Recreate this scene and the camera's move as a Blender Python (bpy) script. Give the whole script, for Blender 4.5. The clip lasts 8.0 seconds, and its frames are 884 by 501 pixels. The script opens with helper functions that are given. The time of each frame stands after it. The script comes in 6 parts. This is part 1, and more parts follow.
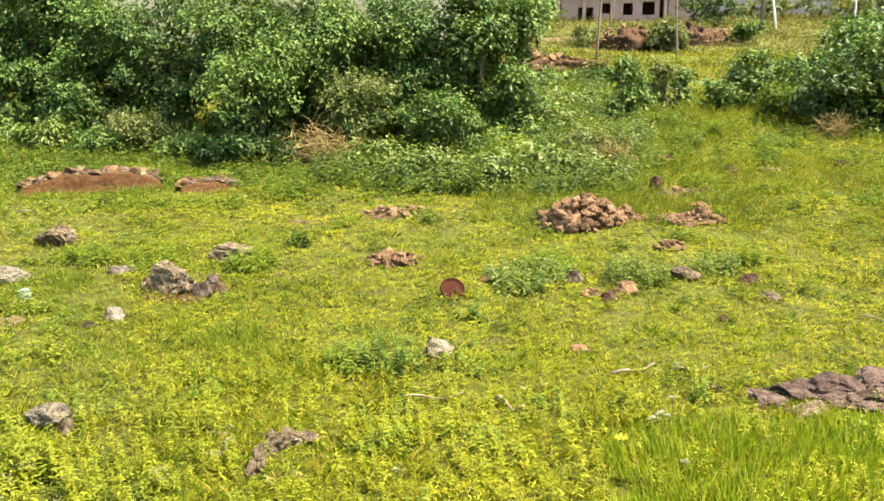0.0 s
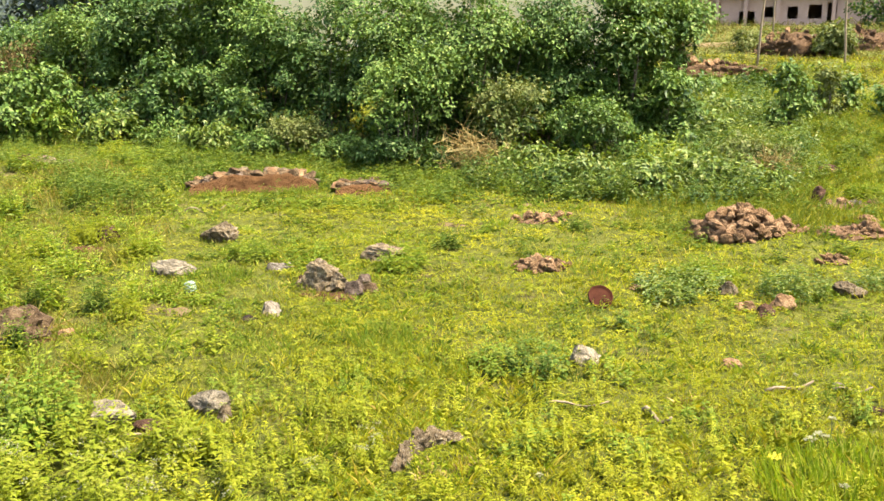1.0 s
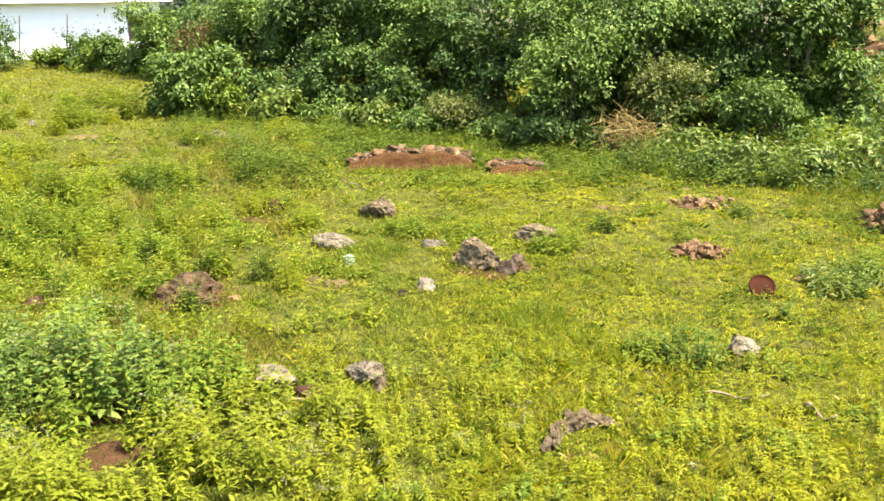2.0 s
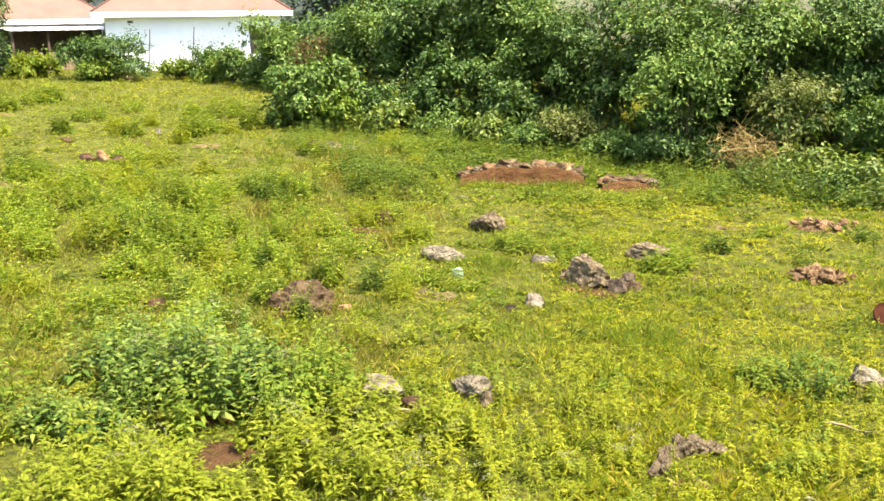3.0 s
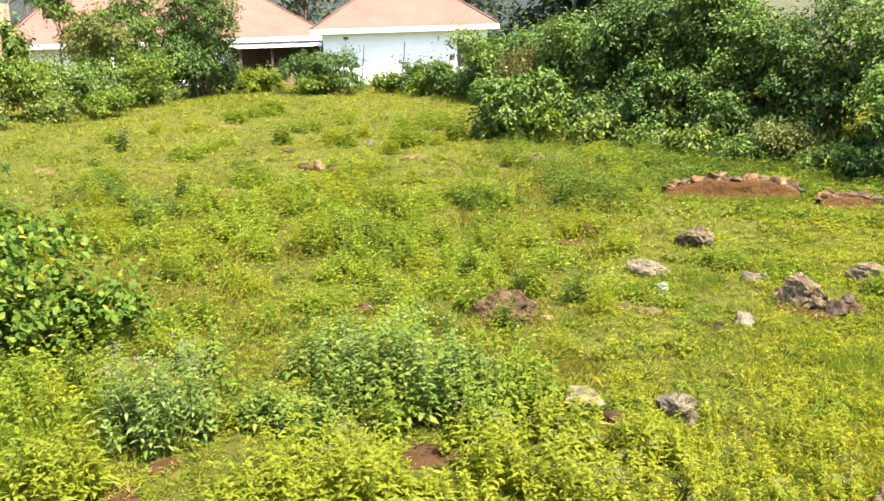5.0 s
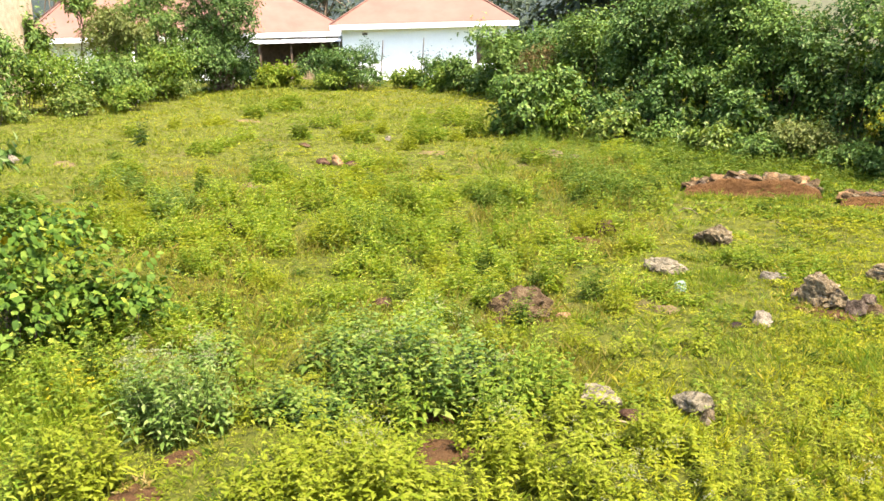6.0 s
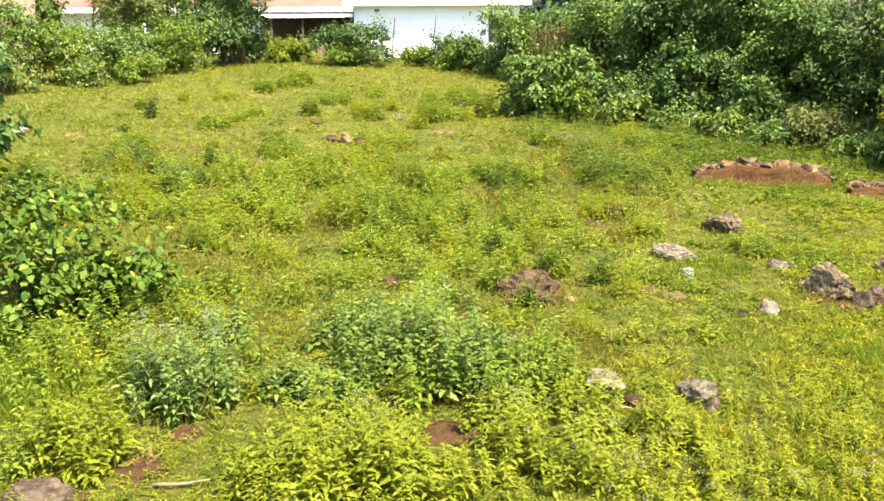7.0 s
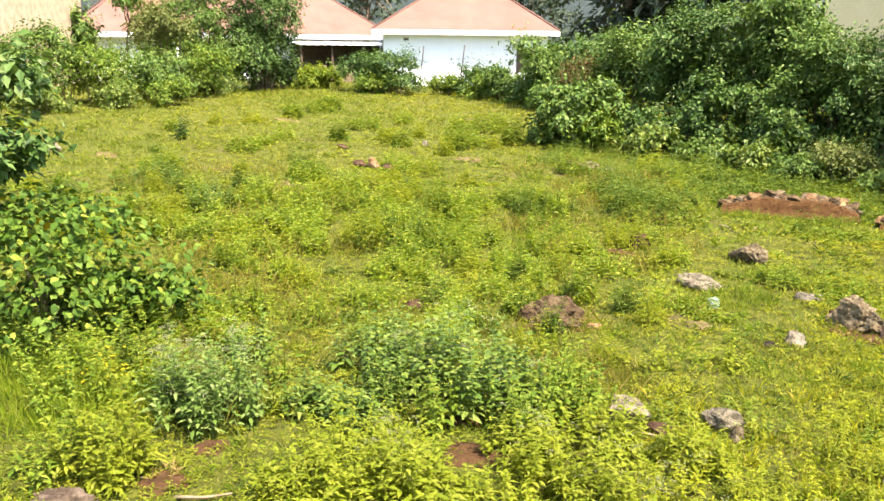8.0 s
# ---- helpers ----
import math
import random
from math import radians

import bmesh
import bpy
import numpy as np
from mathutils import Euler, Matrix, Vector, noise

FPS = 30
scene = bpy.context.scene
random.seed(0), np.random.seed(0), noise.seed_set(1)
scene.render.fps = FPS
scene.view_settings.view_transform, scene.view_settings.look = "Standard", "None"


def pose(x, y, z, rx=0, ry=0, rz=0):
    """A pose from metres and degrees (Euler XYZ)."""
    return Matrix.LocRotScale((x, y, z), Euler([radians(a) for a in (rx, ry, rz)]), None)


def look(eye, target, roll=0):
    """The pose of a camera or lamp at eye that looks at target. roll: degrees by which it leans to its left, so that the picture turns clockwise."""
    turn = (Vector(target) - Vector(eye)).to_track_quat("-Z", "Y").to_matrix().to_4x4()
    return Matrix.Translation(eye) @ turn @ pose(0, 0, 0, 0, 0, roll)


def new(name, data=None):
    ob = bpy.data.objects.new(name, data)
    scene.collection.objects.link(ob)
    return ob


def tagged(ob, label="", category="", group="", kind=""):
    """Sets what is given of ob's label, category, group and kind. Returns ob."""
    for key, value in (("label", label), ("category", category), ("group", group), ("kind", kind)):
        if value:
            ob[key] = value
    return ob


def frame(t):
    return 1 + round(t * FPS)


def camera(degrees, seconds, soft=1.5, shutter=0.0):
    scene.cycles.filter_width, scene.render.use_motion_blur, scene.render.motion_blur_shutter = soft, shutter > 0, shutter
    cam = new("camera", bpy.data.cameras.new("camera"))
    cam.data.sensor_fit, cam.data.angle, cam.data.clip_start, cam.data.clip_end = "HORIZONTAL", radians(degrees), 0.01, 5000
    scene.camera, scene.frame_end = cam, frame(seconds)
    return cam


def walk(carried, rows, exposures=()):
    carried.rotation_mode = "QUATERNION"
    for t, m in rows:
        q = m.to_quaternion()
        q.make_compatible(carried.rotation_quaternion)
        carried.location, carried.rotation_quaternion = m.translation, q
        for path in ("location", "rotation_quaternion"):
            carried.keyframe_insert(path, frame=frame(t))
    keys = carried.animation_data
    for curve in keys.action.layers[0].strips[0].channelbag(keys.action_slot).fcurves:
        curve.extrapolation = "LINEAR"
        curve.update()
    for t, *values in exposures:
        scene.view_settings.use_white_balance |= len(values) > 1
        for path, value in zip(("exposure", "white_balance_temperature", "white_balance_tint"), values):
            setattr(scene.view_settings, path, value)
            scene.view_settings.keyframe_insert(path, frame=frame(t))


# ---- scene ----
cam = camera(50.19, 8.0, soft=1.55)
PATH = [
    (0.0, 0.000, 0.000, 3.500, 76.00, 0.00, 0.00), (0.5, 0.015, -0.034, 3.509, 76.70, 0.37, 3.03),
    (1.0, -0.026, -0.031, 3.492, 76.39, 0.45, 8.99), (1.2, -0.044, -0.054, 3.505, 75.97, 0.46, 11.44),
    (2.5, -0.100, -0.078, 3.499, 75.53, 0.76, 21.38), (3.0, -0.120, -0.089, 3.515, 76.15, 0.61, 24.90),
    (3.5, -0.133, -0.117, 3.514, 76.37, 0.97, 28.57), (4.0, -0.125, -0.140, 3.526, 76.94, 0.98, 31.12),
    (4.5, -0.129, -0.151, 3.528, 76.97, 0.83, 32.72), (4.7, -0.140, -0.163, 3.525, 76.66, 1.26, 34.88),
    (5.8, -0.159, -0.184, 3.536, 77.66, 2.00, 38.40), (6.0, -0.154, -0.171, 3.516, 76.92, 1.49, 38.06),
    (6.5, -0.179, -0.190, 3.518, 75.02, 0.84, 38.67), (7.0, -0.173, -0.181, 3.549, 75.62, 0.26, 38.76),
    (7.5, -0.165, -0.218, 3.533, 78.70, -0.23, 39.43), (8.0, -0.162, -0.239, 3.488, 77.39, -0.69, 40.42)]
walk(cam, [(t, pose(x, y, z, rx, ry, rz)) for t, x, y, z, rx, ry, rz in PATH],
     exposures=[(0.0, 2.17), (8.0, 2.17)])

# ---- sky and sun ----
SUN_EL, SUN_AZ = 64, 97     # degrees; azimuth clockwise from +y
world = bpy.data.worlds.new("sky")
scene.world = world
world.use_nodes = True
wnt = world.node_tree
sky = wnt.nodes.new("ShaderNodeTexSky")
sky.sky_type, sky.sun_disc = "NISHITA", False
sky.sun_elevation, sky.sun_rotation = radians(SUN_EL), radians(SUN_AZ)
sky.air_density, sky.dust_density = 1.0, 2.5
wnt.links.new(sky.outputs[0], wnt.nodes["Background"].inputs[0])
wnt.nodes["Background"].inputs[1].default_value = 0.145
sun = new("sun", bpy.data.lights.new("sun", "SUN"))
sun.data.energy, sun.data.angle, sun.data.color = 4.4, radians(1.5), (1.0, 0.905, 0.80)
sun_dir = Vector((math.sin(radians(SUN_AZ)) * math.cos(radians(SUN_EL)), math.cos(radians(SUN_AZ)) * math.cos(radians(SUN_EL)), math.sin(radians(SUN_EL))))
sun.matrix_world = look(sun_dir * 60, (0, 0, 0))

# ---- materials ----


def nodes(name):
    m = bpy.data.materials.new(name)
    m.use_nodes = True
    t = m.node_tree
    return m, t, t.nodes["Principled BSDF"], t.nodes["Material Output"]


def add(t, kind, **values):
    n = t.nodes.new(kind)
    for k, v in values.items():
        key = int(k[1:]) if k[0] == "i" and k[1:].isdigit() else k
        n.inputs[key].default_value = v
    return n


def ramp(t, source, stops):
    n = t.nodes.new("ShaderNodeValToRGB")
    e = n.color_ramp.elements
    while len(e) < len(stops):
        e.new(0.5)
    for el, (p, c) in zip(e, stops):
        el.position, el.color = p, (*c, 1)
    t.links.new(source, n.inputs[0])
    return n.outputs[0]


def fractal(t, scale, detail=4, rough=0.6, coord="Object"):
    tc = t.nodes.new("ShaderNodeTexCoord")
    n = add(t, "ShaderNodeTexNoise", Scale=scale, Detail=detail, Roughness=rough)
    t.links.new(tc.outputs[coord], n.inputs["Vector"])
    return n.outputs["Fac"]


def blend(t, fac, a, b, mode="MIX"):
    n = t.nodes.new("ShaderNodeMix")
    n.data_type, n.blend_type = "RGBA", mode
    for value, socket in ((fac, n.inputs[0]), (a, n.inputs[6]), (b, n.inputs[7])):
        if isinstance(value, (int, float)):
            socket.default_value = value
        elif isinstance(value, tuple):
            socket.default_value = (*value, 1)
        else:
            t.links.new(value, socket)
    return n.outputs[2]


def bump(t, p, height, strength, distance):
    b = add(t, "ShaderNodeBump", Strength=strength, Distance=distance)
    t.links.new(height, b.inputs["Height"])
    t.links.new(b.outputs[0], p.inputs["Normal"])


def leaf_mat(name, stops, glow=0.35, rough=0.5, patch=0.35, patch_scale=0.5, tint=(0.75, 0.8, 0.6), shine=0.2):
    """A leaf: colour from leaf to leaf and, more slowly, from patch to patch; light passes through it."""
    m, t, p, out = nodes(name)
    g = t.nodes.new("ShaderNodeNewGeometry")
    col = ramp(t, g.outputs["Random Per Island"], stops)
    big = ramp(t, fractal(t, patch_scale, 3), [(0.38, (0, 0, 0)), (0.62, (1, 1, 1))])
    small = ramp(t, fractal(t, patch_scale * 5, 3), [(0.38, (0.72, 0.76, 0.7)), (0.62, (1.1, 1.08, 1.0))])
    mul = blend(t, 1.0, blend(t, big, tint, (1.0, 1.0, 1.0)), small, "MULTIPLY")
    col = blend(t, patch, col, blend(t, 1.0, col, mul, "MULTIPLY"))
    t.links.new(col, p.inputs["Base Color"])
    p.inputs["Roughness"].default_value = rough
    p.inputs["Specular IOR Level"].default_value = shine
    tr = t.nodes.new("ShaderNodeBsdfTranslucent")
    t.links.new(blend(t, 1.0, col, (1.25, 1.15, 0.5), "MULTIPLY"), tr.inputs[0])
    mx = add(t, "ShaderNodeMixShader", Fac=glow)
    t.links.new(p.outputs[0], mx.inputs[1])
    t.links.new(tr.outputs[0], mx.inputs[2])
    t.links.new(mx.outputs[0], out.inputs[0])
    return m


def rock_mat(name, dark, mid, pale, lichen=0.5, scale=5.0):
    m, t, p, out = nodes(name)
    info = t.nodes.new("ShaderNodeObjectInfo")
    a = fractal(t, scale, 8, 0.7)
    col = ramp(t, a, [(0.3, dark), (0.5, mid), (0.72, pale)])
    spots = ramp(t, fractal(t, scale * 3.2, 6, 0.75), [(0.62 - 0.14 * lichen, (0, 0, 0)), (0.70 - 0.1 * lichen, (1, 1, 1))])
    col = blend(t, spots, col, (0.19, 0.165, 0.12)) if lichen > 0 else col
    hs = add(t, "ShaderNodeHueSaturation", Saturation=1.0)
    mr = add(t, "ShaderNodeMapRange", i3=0.75, i4=1.25)
    t.links.new(info.outputs["Random"], mr.inputs[0])
    t.links.new(mr.outputs[0], hs.inputs["Value"])
    t.links.new(col, hs.inputs["Color"])
    t.links.new(hs.outputs[0], p.inputs["Base Color"])
    p.inputs["Roughness"].default_value = 0.92
    p.inputs["Specular IOR Level"].default_value = 0.1
    bump(t, p, fractal(t, scale * 4, 8, 0.7), 0.9, 0.05)
    return m


def plain_mat(name, a, b, scale=2.0, rough=0.85, relief=0.2, dist=0.01):
    m, t, p, out = nodes(name)
    f = blend(t, 0.4, fractal(t, scale, 6, 0.65), fractal(t, scale * 9, 4, 0.7))
    col = ramp(t, f, [(0.32, a), (0.66, b)])
    t.links.new(col, p.inputs["Base Color"])
    p.inputs["Roughness"].default_value = rough
    p.inputs["Specular IOR Level"].default_value = 0.5 if rough < 0.6 else 0.1
    bump(t, p, fractal(t, scale * 14, 5, 0.7), relief, dist)
    return m


YELLOW_MAT = leaf_mat("mat_leaf", [(0.0, (0.101, 0.122, 0.007)), (0.35, (0.175, 0.179, 0.011)), (0.85, (0.223, 0.218, 0.018)), (0.97, (0.251, 0.237, 0.029)), (1.0, (0.287, 0.257, 0.061))], 0.34, 0.65, patch_scale=0.25, patch=1.0, tint=(0.60, 0.76, 0.75), shine=0.08)
GRASS_MAT = leaf_mat("grass_blade", [(0.0, (0.095, 0.130, 0.010)), (0.6, (0.170, 0.190, 0.016)), (0.92, (0.235, 0.230, 0.025)), (1.0, (0.310, 0.255, 0.070))], 0.40, 0.6, patch=0.6, patch_scale=0.4)
HERB_MAT = leaf_mat("herb_leaf", [(0.0, (0.085, 0.142, 0.012)), (0.5, (0.154, 0.205, 0.020)), (1.0, (0.233, 0.252, 0.034))], 0.42, 0.6, patch=0.6, shine=0.1)
LIME_MAT = leaf_mat("lime_leaf", [(0.0, (0.155, 0.193, 0.010)), (0.5, (0.216, 0.242, 0.017)), (1.0, (0.269, 0.275, 0.034))], 0.50, 0.6, patch=0.5, shine=0.1)
SUNNY_MAT = leaf_mat("sunny_leaf", [(0.0, (0.186, 0.214, 0.008)), (0.5, (0.276, 0.282, 0.016)), (1.0, (0.347, 0.336, 0.036))], 0.52, 0.6, patch=0.6, shine=0.1)
TURF_MAT = leaf_mat("turf_leaf", [(0.0, (0.165, 0.168, 0.007)), (0.35, (0.236, 0.224, 0.010)), (0.85, (0.270, 0.256, 0.014)), (1.0, (0.290, 0.268, 0.026))], 0.36, 0.65, patch_scale=0.25, patch=0.9, tint=(0.64, 0.78, 0.75), shine=0.08)
LAWN_MAT = leaf_mat("turf_blade", [(0.0, (0.157, 0.186, 0.007)), (0.6, (0.281, 0.279, 0.014)), (0.92, (0.383, 0.340, 0.028)), (1.0, (0.521, 0.386, 0.114))], 0.40, 0.6, patch=0.6, patch_scale=0.4, shine=0.1)
WEED_MAT = leaf_mat("weed_leaf", [(0.0, (0.043, 0.080, 0.010)), (0.6, (0.090, 0.132, 0.019)), (1.0, (0.177, 0.195, 0.042))], 0.34, 0.65, shine=0.05)
GREY_MAT = leaf_mat("grey_leaf", [(0.0, (0.060, 0.104, 0.015)), (0.6, (0.120, 0.171, 0.033)), (1.0, (0.198, 0.236, 0.075))], 0.3, 0.65, shine=0.08)
# hedge, vine and deep leaf colours hold extra blue for reflected sky
HEDGE_MAT = leaf_mat("hedge_leaf", [(0.0, (0.037, 0.078, 0.010)), (0.5, (0.092, 0.150, 0.024)), (0.85, (0.141, 0.196, 0.038)), (1.0, (0.194, 0.231, 0.069))], 0.20, 0.55, patch=0.8, patch_scale=0.8, shine=0.17)
VINE_MAT = leaf_mat("vine_leaf", [(0.0, (0.045, 0.092, 0.014)), (0.5, (0.102, 0.164, 0.027)), (0.85, (0.155, 0.214, 0.045)), (1.0, (0.211, 0.249, 0.075))], 0.22, 0.6, patch=0.8, patch_scale=0.8, shine=0.17)
LUSH_MAT = leaf_mat("lush_leaf", [(0.0, (0.052, 0.096, 0.008)), (0.5, (0.120, 0.176, 0.018)), (0.85, (0.179, 0.226, 0.031)), (1.0, (0.234, 0.255, 0.052))], 0.26, 0.55, patch=0.8, patch_scale=0.8, shine=0.12)
DEEP_MAT = leaf_mat("deep_leaf", [(0.0, (0.028, 0.063, 0.010)), (0.5, (0.068, 0.122, 0.025)), (0.85, (0.113, 0.170, 0.043)), (1.0, (0.170, 0.207, 0.076))], 0.22, 0.55, patch=0.8, patch_scale=0.8, shine=0.17)
SLOPE_MAT = leaf_mat("slope_leaf", [(0.0, (0.051, 0.092, 0.010)), (0.5, (0.111, 0.158, 0.018)), (0.85, (0.184, 0.220, 0.036)), (1.0, (0.257, 0.265, 0.075))], 0.30, 0.5, patch=0.6, shine=0.25)
FRESH_MAT = leaf_mat("fresh_blade", [(0.0, (0.101, 0.162, 0.007)), (0.5, (0.190, 0.254, 0.014)), (0.9, (0.289, 0.324, 0.030)), (1.0, (0.401, 0.378, 0.080))], 0.48, 0.5, patch=0.6, patch_scale=0.8, shine=0.25)
SHRUB_MAT = leaf_mat("shrub_leaf", [(0.0, (0.033, 0.071, 0.007)), (0.5, (0.075, 0.128, 0.014)), (0.9, (0.135, 0.186, 0.026)), (1.0, (0.238, 0.250, 0.034))], 0.28, 0.6, patch=0.7, patch_scale=1.2, shine=0.1)
CLUMP_MAT = leaf_mat("clump_leaf", [(0.0, (0.048, 0.092, 0.009)), (0.5, (0.105, 0.156, 0.018)), (1.0, (0.187, 0.220, 0.040))], 0.34, 0.6, shine=0.22)
# dark leaf; also carries the shade inside, behind and below the hedge
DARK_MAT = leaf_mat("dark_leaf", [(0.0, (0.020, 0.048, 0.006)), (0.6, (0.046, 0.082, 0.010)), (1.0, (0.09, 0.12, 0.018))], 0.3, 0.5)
DUSTY_MAT = leaf_mat("dusty_leaf", [(0.0, (0.07, 0.09, 0.014)), (0.6, (0.12, 0.14, 0.030)), (1.0, (0.20, 0.20, 0.07))], 0.28, 0.65)
# greyed leaf colour that imitates haze over distant trees
HAZED_MAT = leaf_mat("hazed_leaf", [(0.0, (0.030, 0.042, 0.028)), (0.6, (0.054, 0.072, 0.048)), (1.0, (0.090, 0.108, 0.072))], 0.2, 0.6, shine=0.1)
DRY_MAT = leaf_mat("dry_stalk", [(0.0, (0.14, 0.085, 0.02)), (0.5, (0.26, 0.18, 0.055)), (1.0, (0.38, 0.29, 0.12))], 0.2, 0.8)
WITHER_MAT = leaf_mat("withered_leaf", [(0.0, (0.045, 0.032, 0.012)), (0.5, (0.090, 0.064, 0.024)), (1.0, (0.160, 0.115, 0.048))], 0.2, 0.8, shine=0.05)
FLOWER_MAT = leaf_mat("white_flower", [(0.0, (0.17, 0.17, 0.085)), (1.0, (0.28, 0.265, 0.15))], 0.3, 0.7)
GOLD_MAT = leaf_mat("yellow_leaf", [(0.0, (0.40, 0.32, 0.01)), (1.0, (0.52, 0.43, 0.02))], 0.35, 0.6)
BARK = plain_mat("bark", (0.07, 0.05, 0.03), (0.17, 0.13, 0.09), 8, 0.9, 0.6)
STEM = plain_mat("green_stem", (0.10, 0.11, 0.03), (0.17, 0.16, 0.06), 8)
GREY_ROCK = rock_mat("grey_rock", (0.019, 0.012, 0.006), (0.108, 0.078, 0.041), (0.250, 0.192, 0.104), 0.5, 8.0)
PALE_ROCK = rock_mat("pale_rock", (0.041, 0.031, 0.019), (0.154, 0.125, 0.085), (0.288, 0.243, 0.171), 0.6, 9.0)
BROWN_ROCK = rock_mat("brown_rock", (0.012, 0.006, 0.003), (0.050, 0.026, 0.014), (0.12, 0.072, 0.042), 0.05)
WHITE_ROCK = rock_mat("white_rock", (0.050, 0.038, 0.023), (0.192, 0.156, 0.096), (0.362, 0.302, 0.196), 0.6, 9.0)
TAN_ROCK = rock_mat("tan_rock", (0.070, 0.036, 0.015), (0.218, 0.125, 0.058), (0.350, 0.232, 0.122), 0.1)
MOUND_ROCK = rock_mat("mound_rock", (0.020, 0.011, 0.005), (0.074, 0.047, 0.022), (0.165, 0.113, 0.060), 0.1, 9.0)
CLOD_ROCK = rock_mat("clod_rock", (0.062, 0.031, 0.013), (0.170, 0.098, 0.044), (0.280, 0.182, 0.092), 0.0)
OUTCROP = rock_mat("brown_outcrop", (0.020, 0.011, 0.007), (0.076, 0.049, 0.033), (0.165, 0.116, 0.080), 0.25, 6.0)
OUT_ROCK = rock_mat("outcrop_rock", (0.019, 0.012, 0.007), (0.076, 0.051, 0.033), (0.200, 0.152, 0.103), 0.4, 8.0)
DARK_ROCK = rock_mat("dark_rock", (0.010, 0.007, 0.005), (0.030, 0.019, 0.013), (0.07, 0.048, 0.034), 0.0)
SOIL = plain_mat("red_soil", (0.045, 0.022, 0.009), (0.130, 0.068, 0.027), 7, 0.95, 1.0, 0.04)
DRYSOIL = plain_mat("dry_soil", (0.075, 0.052, 0.021), (0.150, 0.108, 0.045), 3.0, 0.95, 0.8, 0.03)
RUST = plain_mat("rusty_metal", (0.022, 0.0055, 0.002), (0.046, 0.014, 0.0055), 9, 0.9, 0.3)
WOOD = plain_mat("weathered_wood", (0.11, 0.08, 0.045), (0.26, 0.20, 0.12), 10, 0.85, 0.4)
WHITE_PAINT = plain_mat("white_paint", (0.74, 0.74, 0.73), (0.84, 0.84, 0.83), 1.2, 0.7, 0.05)
CREAM = plain_mat("cream_plaster", (0.60, 0.46, 0.235), (0.72, 0.57, 0.315), 0.9, 0.85, 0.1)
TAN_WALL = plain_mat("tan_blockwork", (0.24, 0.165, 0.092), (0.56, 0.43, 0.285), 3.2, 0.9, 0.5, 0.03)
BRICK = rock_mat("burnt_brick", (0.24, 0.135, 0.07), (0.38, 0.25, 0.145), (0.52, 0.38, 0.25), 0.0, 4.0)
PINK_WALL = plain_mat("pinkish_blockwork", (0.34, 0.215, 0.158), (0.46, 0.305, 0.23), 1.0, 0.9, 0.3)
DARK_CAP = plain_mat("dark_capping", (0.09, 0.075, 0.06), (0.2, 0.17, 0.14), 3, 0.8)
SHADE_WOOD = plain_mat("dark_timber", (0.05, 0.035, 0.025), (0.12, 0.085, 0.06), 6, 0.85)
METAL = plain_mat("grey_metal", (0.35, 0.36, 0.37), (0.5, 0.5, 0.5), 5, 0.5)
TIN = plain_mat("pale_tin_sheet", (0.55, 0.52, 0.48), (0.72, 0.70, 0.66), 2, 0.5)
BAG = plain_mat("pale_green_plastic", (0.10, 0.14, 0.085), (0.20, 0.24, 0.165), 9, 0.4, 0.6)
TEAL = plain_mat("teal_plastic", (0.03, 0.28, 0.17), (0.06, 0.4, 0.26), 9, 0.35, 0.6)


def roof_mat():
    m, t, p, out = nodes("salmon_roof_sheet")
    col = ramp(t, fractal(t, 0.9, 6), [(0.3, (0.150, 0.073, 0.053)), (0.7, (0.180, 0.098, 0.073))])
    t.links.new(col, p.inputs["Base Color"])
    p.inputs["Roughness"].default_value = 0.85
    p.inputs["Specular IOR Level"].default_value = 0.15
    return m


ROOF = roof_mat()


def ground_mat():
    m, t, p, out = nodes("field_soil_and_moss")
    mossy = ramp(t, fractal(t, 7, 6, 0.7), [(0.3, (0.034, 0.042, 0.007)), (0.5, (0.085, 0.090, 0.012)), (0.72, (0.15, 0.14, 0.021))])
    soil = ramp(t, fractal(t, 5, 6, 0.7), [(0.3, (0.06, 0.045, 0.016)), (0.7, (0.13, 0.10, 0.04))])
    where = ramp(t, fractal(t, 0.8, 6, 0.65), [(0.58, (0, 0, 0)), (0.70, (1, 1, 1))])
    t.links.new(blend(t, where, mossy, soil), p.inputs["Base Color"])
    p.inputs["Roughness"].default_value = 0.95
    p.inputs["Specular IOR Level"].default_value = 0.1
    bump(t, p, fractal(t, 22, 6, 0.75), 1.0, 0.06)
    return m


GROUND = ground_mat()

# ---- mesh helpers ----


def lattice(ix, iy, seed):
    h = (ix.astype(np.int64) * 374761393 + iy.astype(np.int64) * 668265263 + seed * 974711) & 0x7FFFFFFF
    h = ((h ^ (h >> 13)) * 1274126177) & 0x7FFFFFFF
    return ((h ^ (h >> 16)) & 0xFFFF) / 65535.0


def vnoise(x, y, size, seed=0):
    """Smooth noise between 0 and 1, with lumps of the given size in metres."""
    x, y = np.asarray(x, float) / size, np.asarray(y, float) / size
    ix, iy = np.floor(x), np.floor(y)
    u, v = x - ix, y - iy
    u, v = u * u * (3 - 2 * u), v * v * (3 - 2 * v)
    a, b = lattice(ix, iy, seed), lattice(ix + 1, iy, seed)
    c, d = lattice(ix, iy + 1, seed), lattice(ix + 1, iy + 1, seed)
    return (a + (b - a) * u) * (1 - v) + (c + (d - c) * u) * v


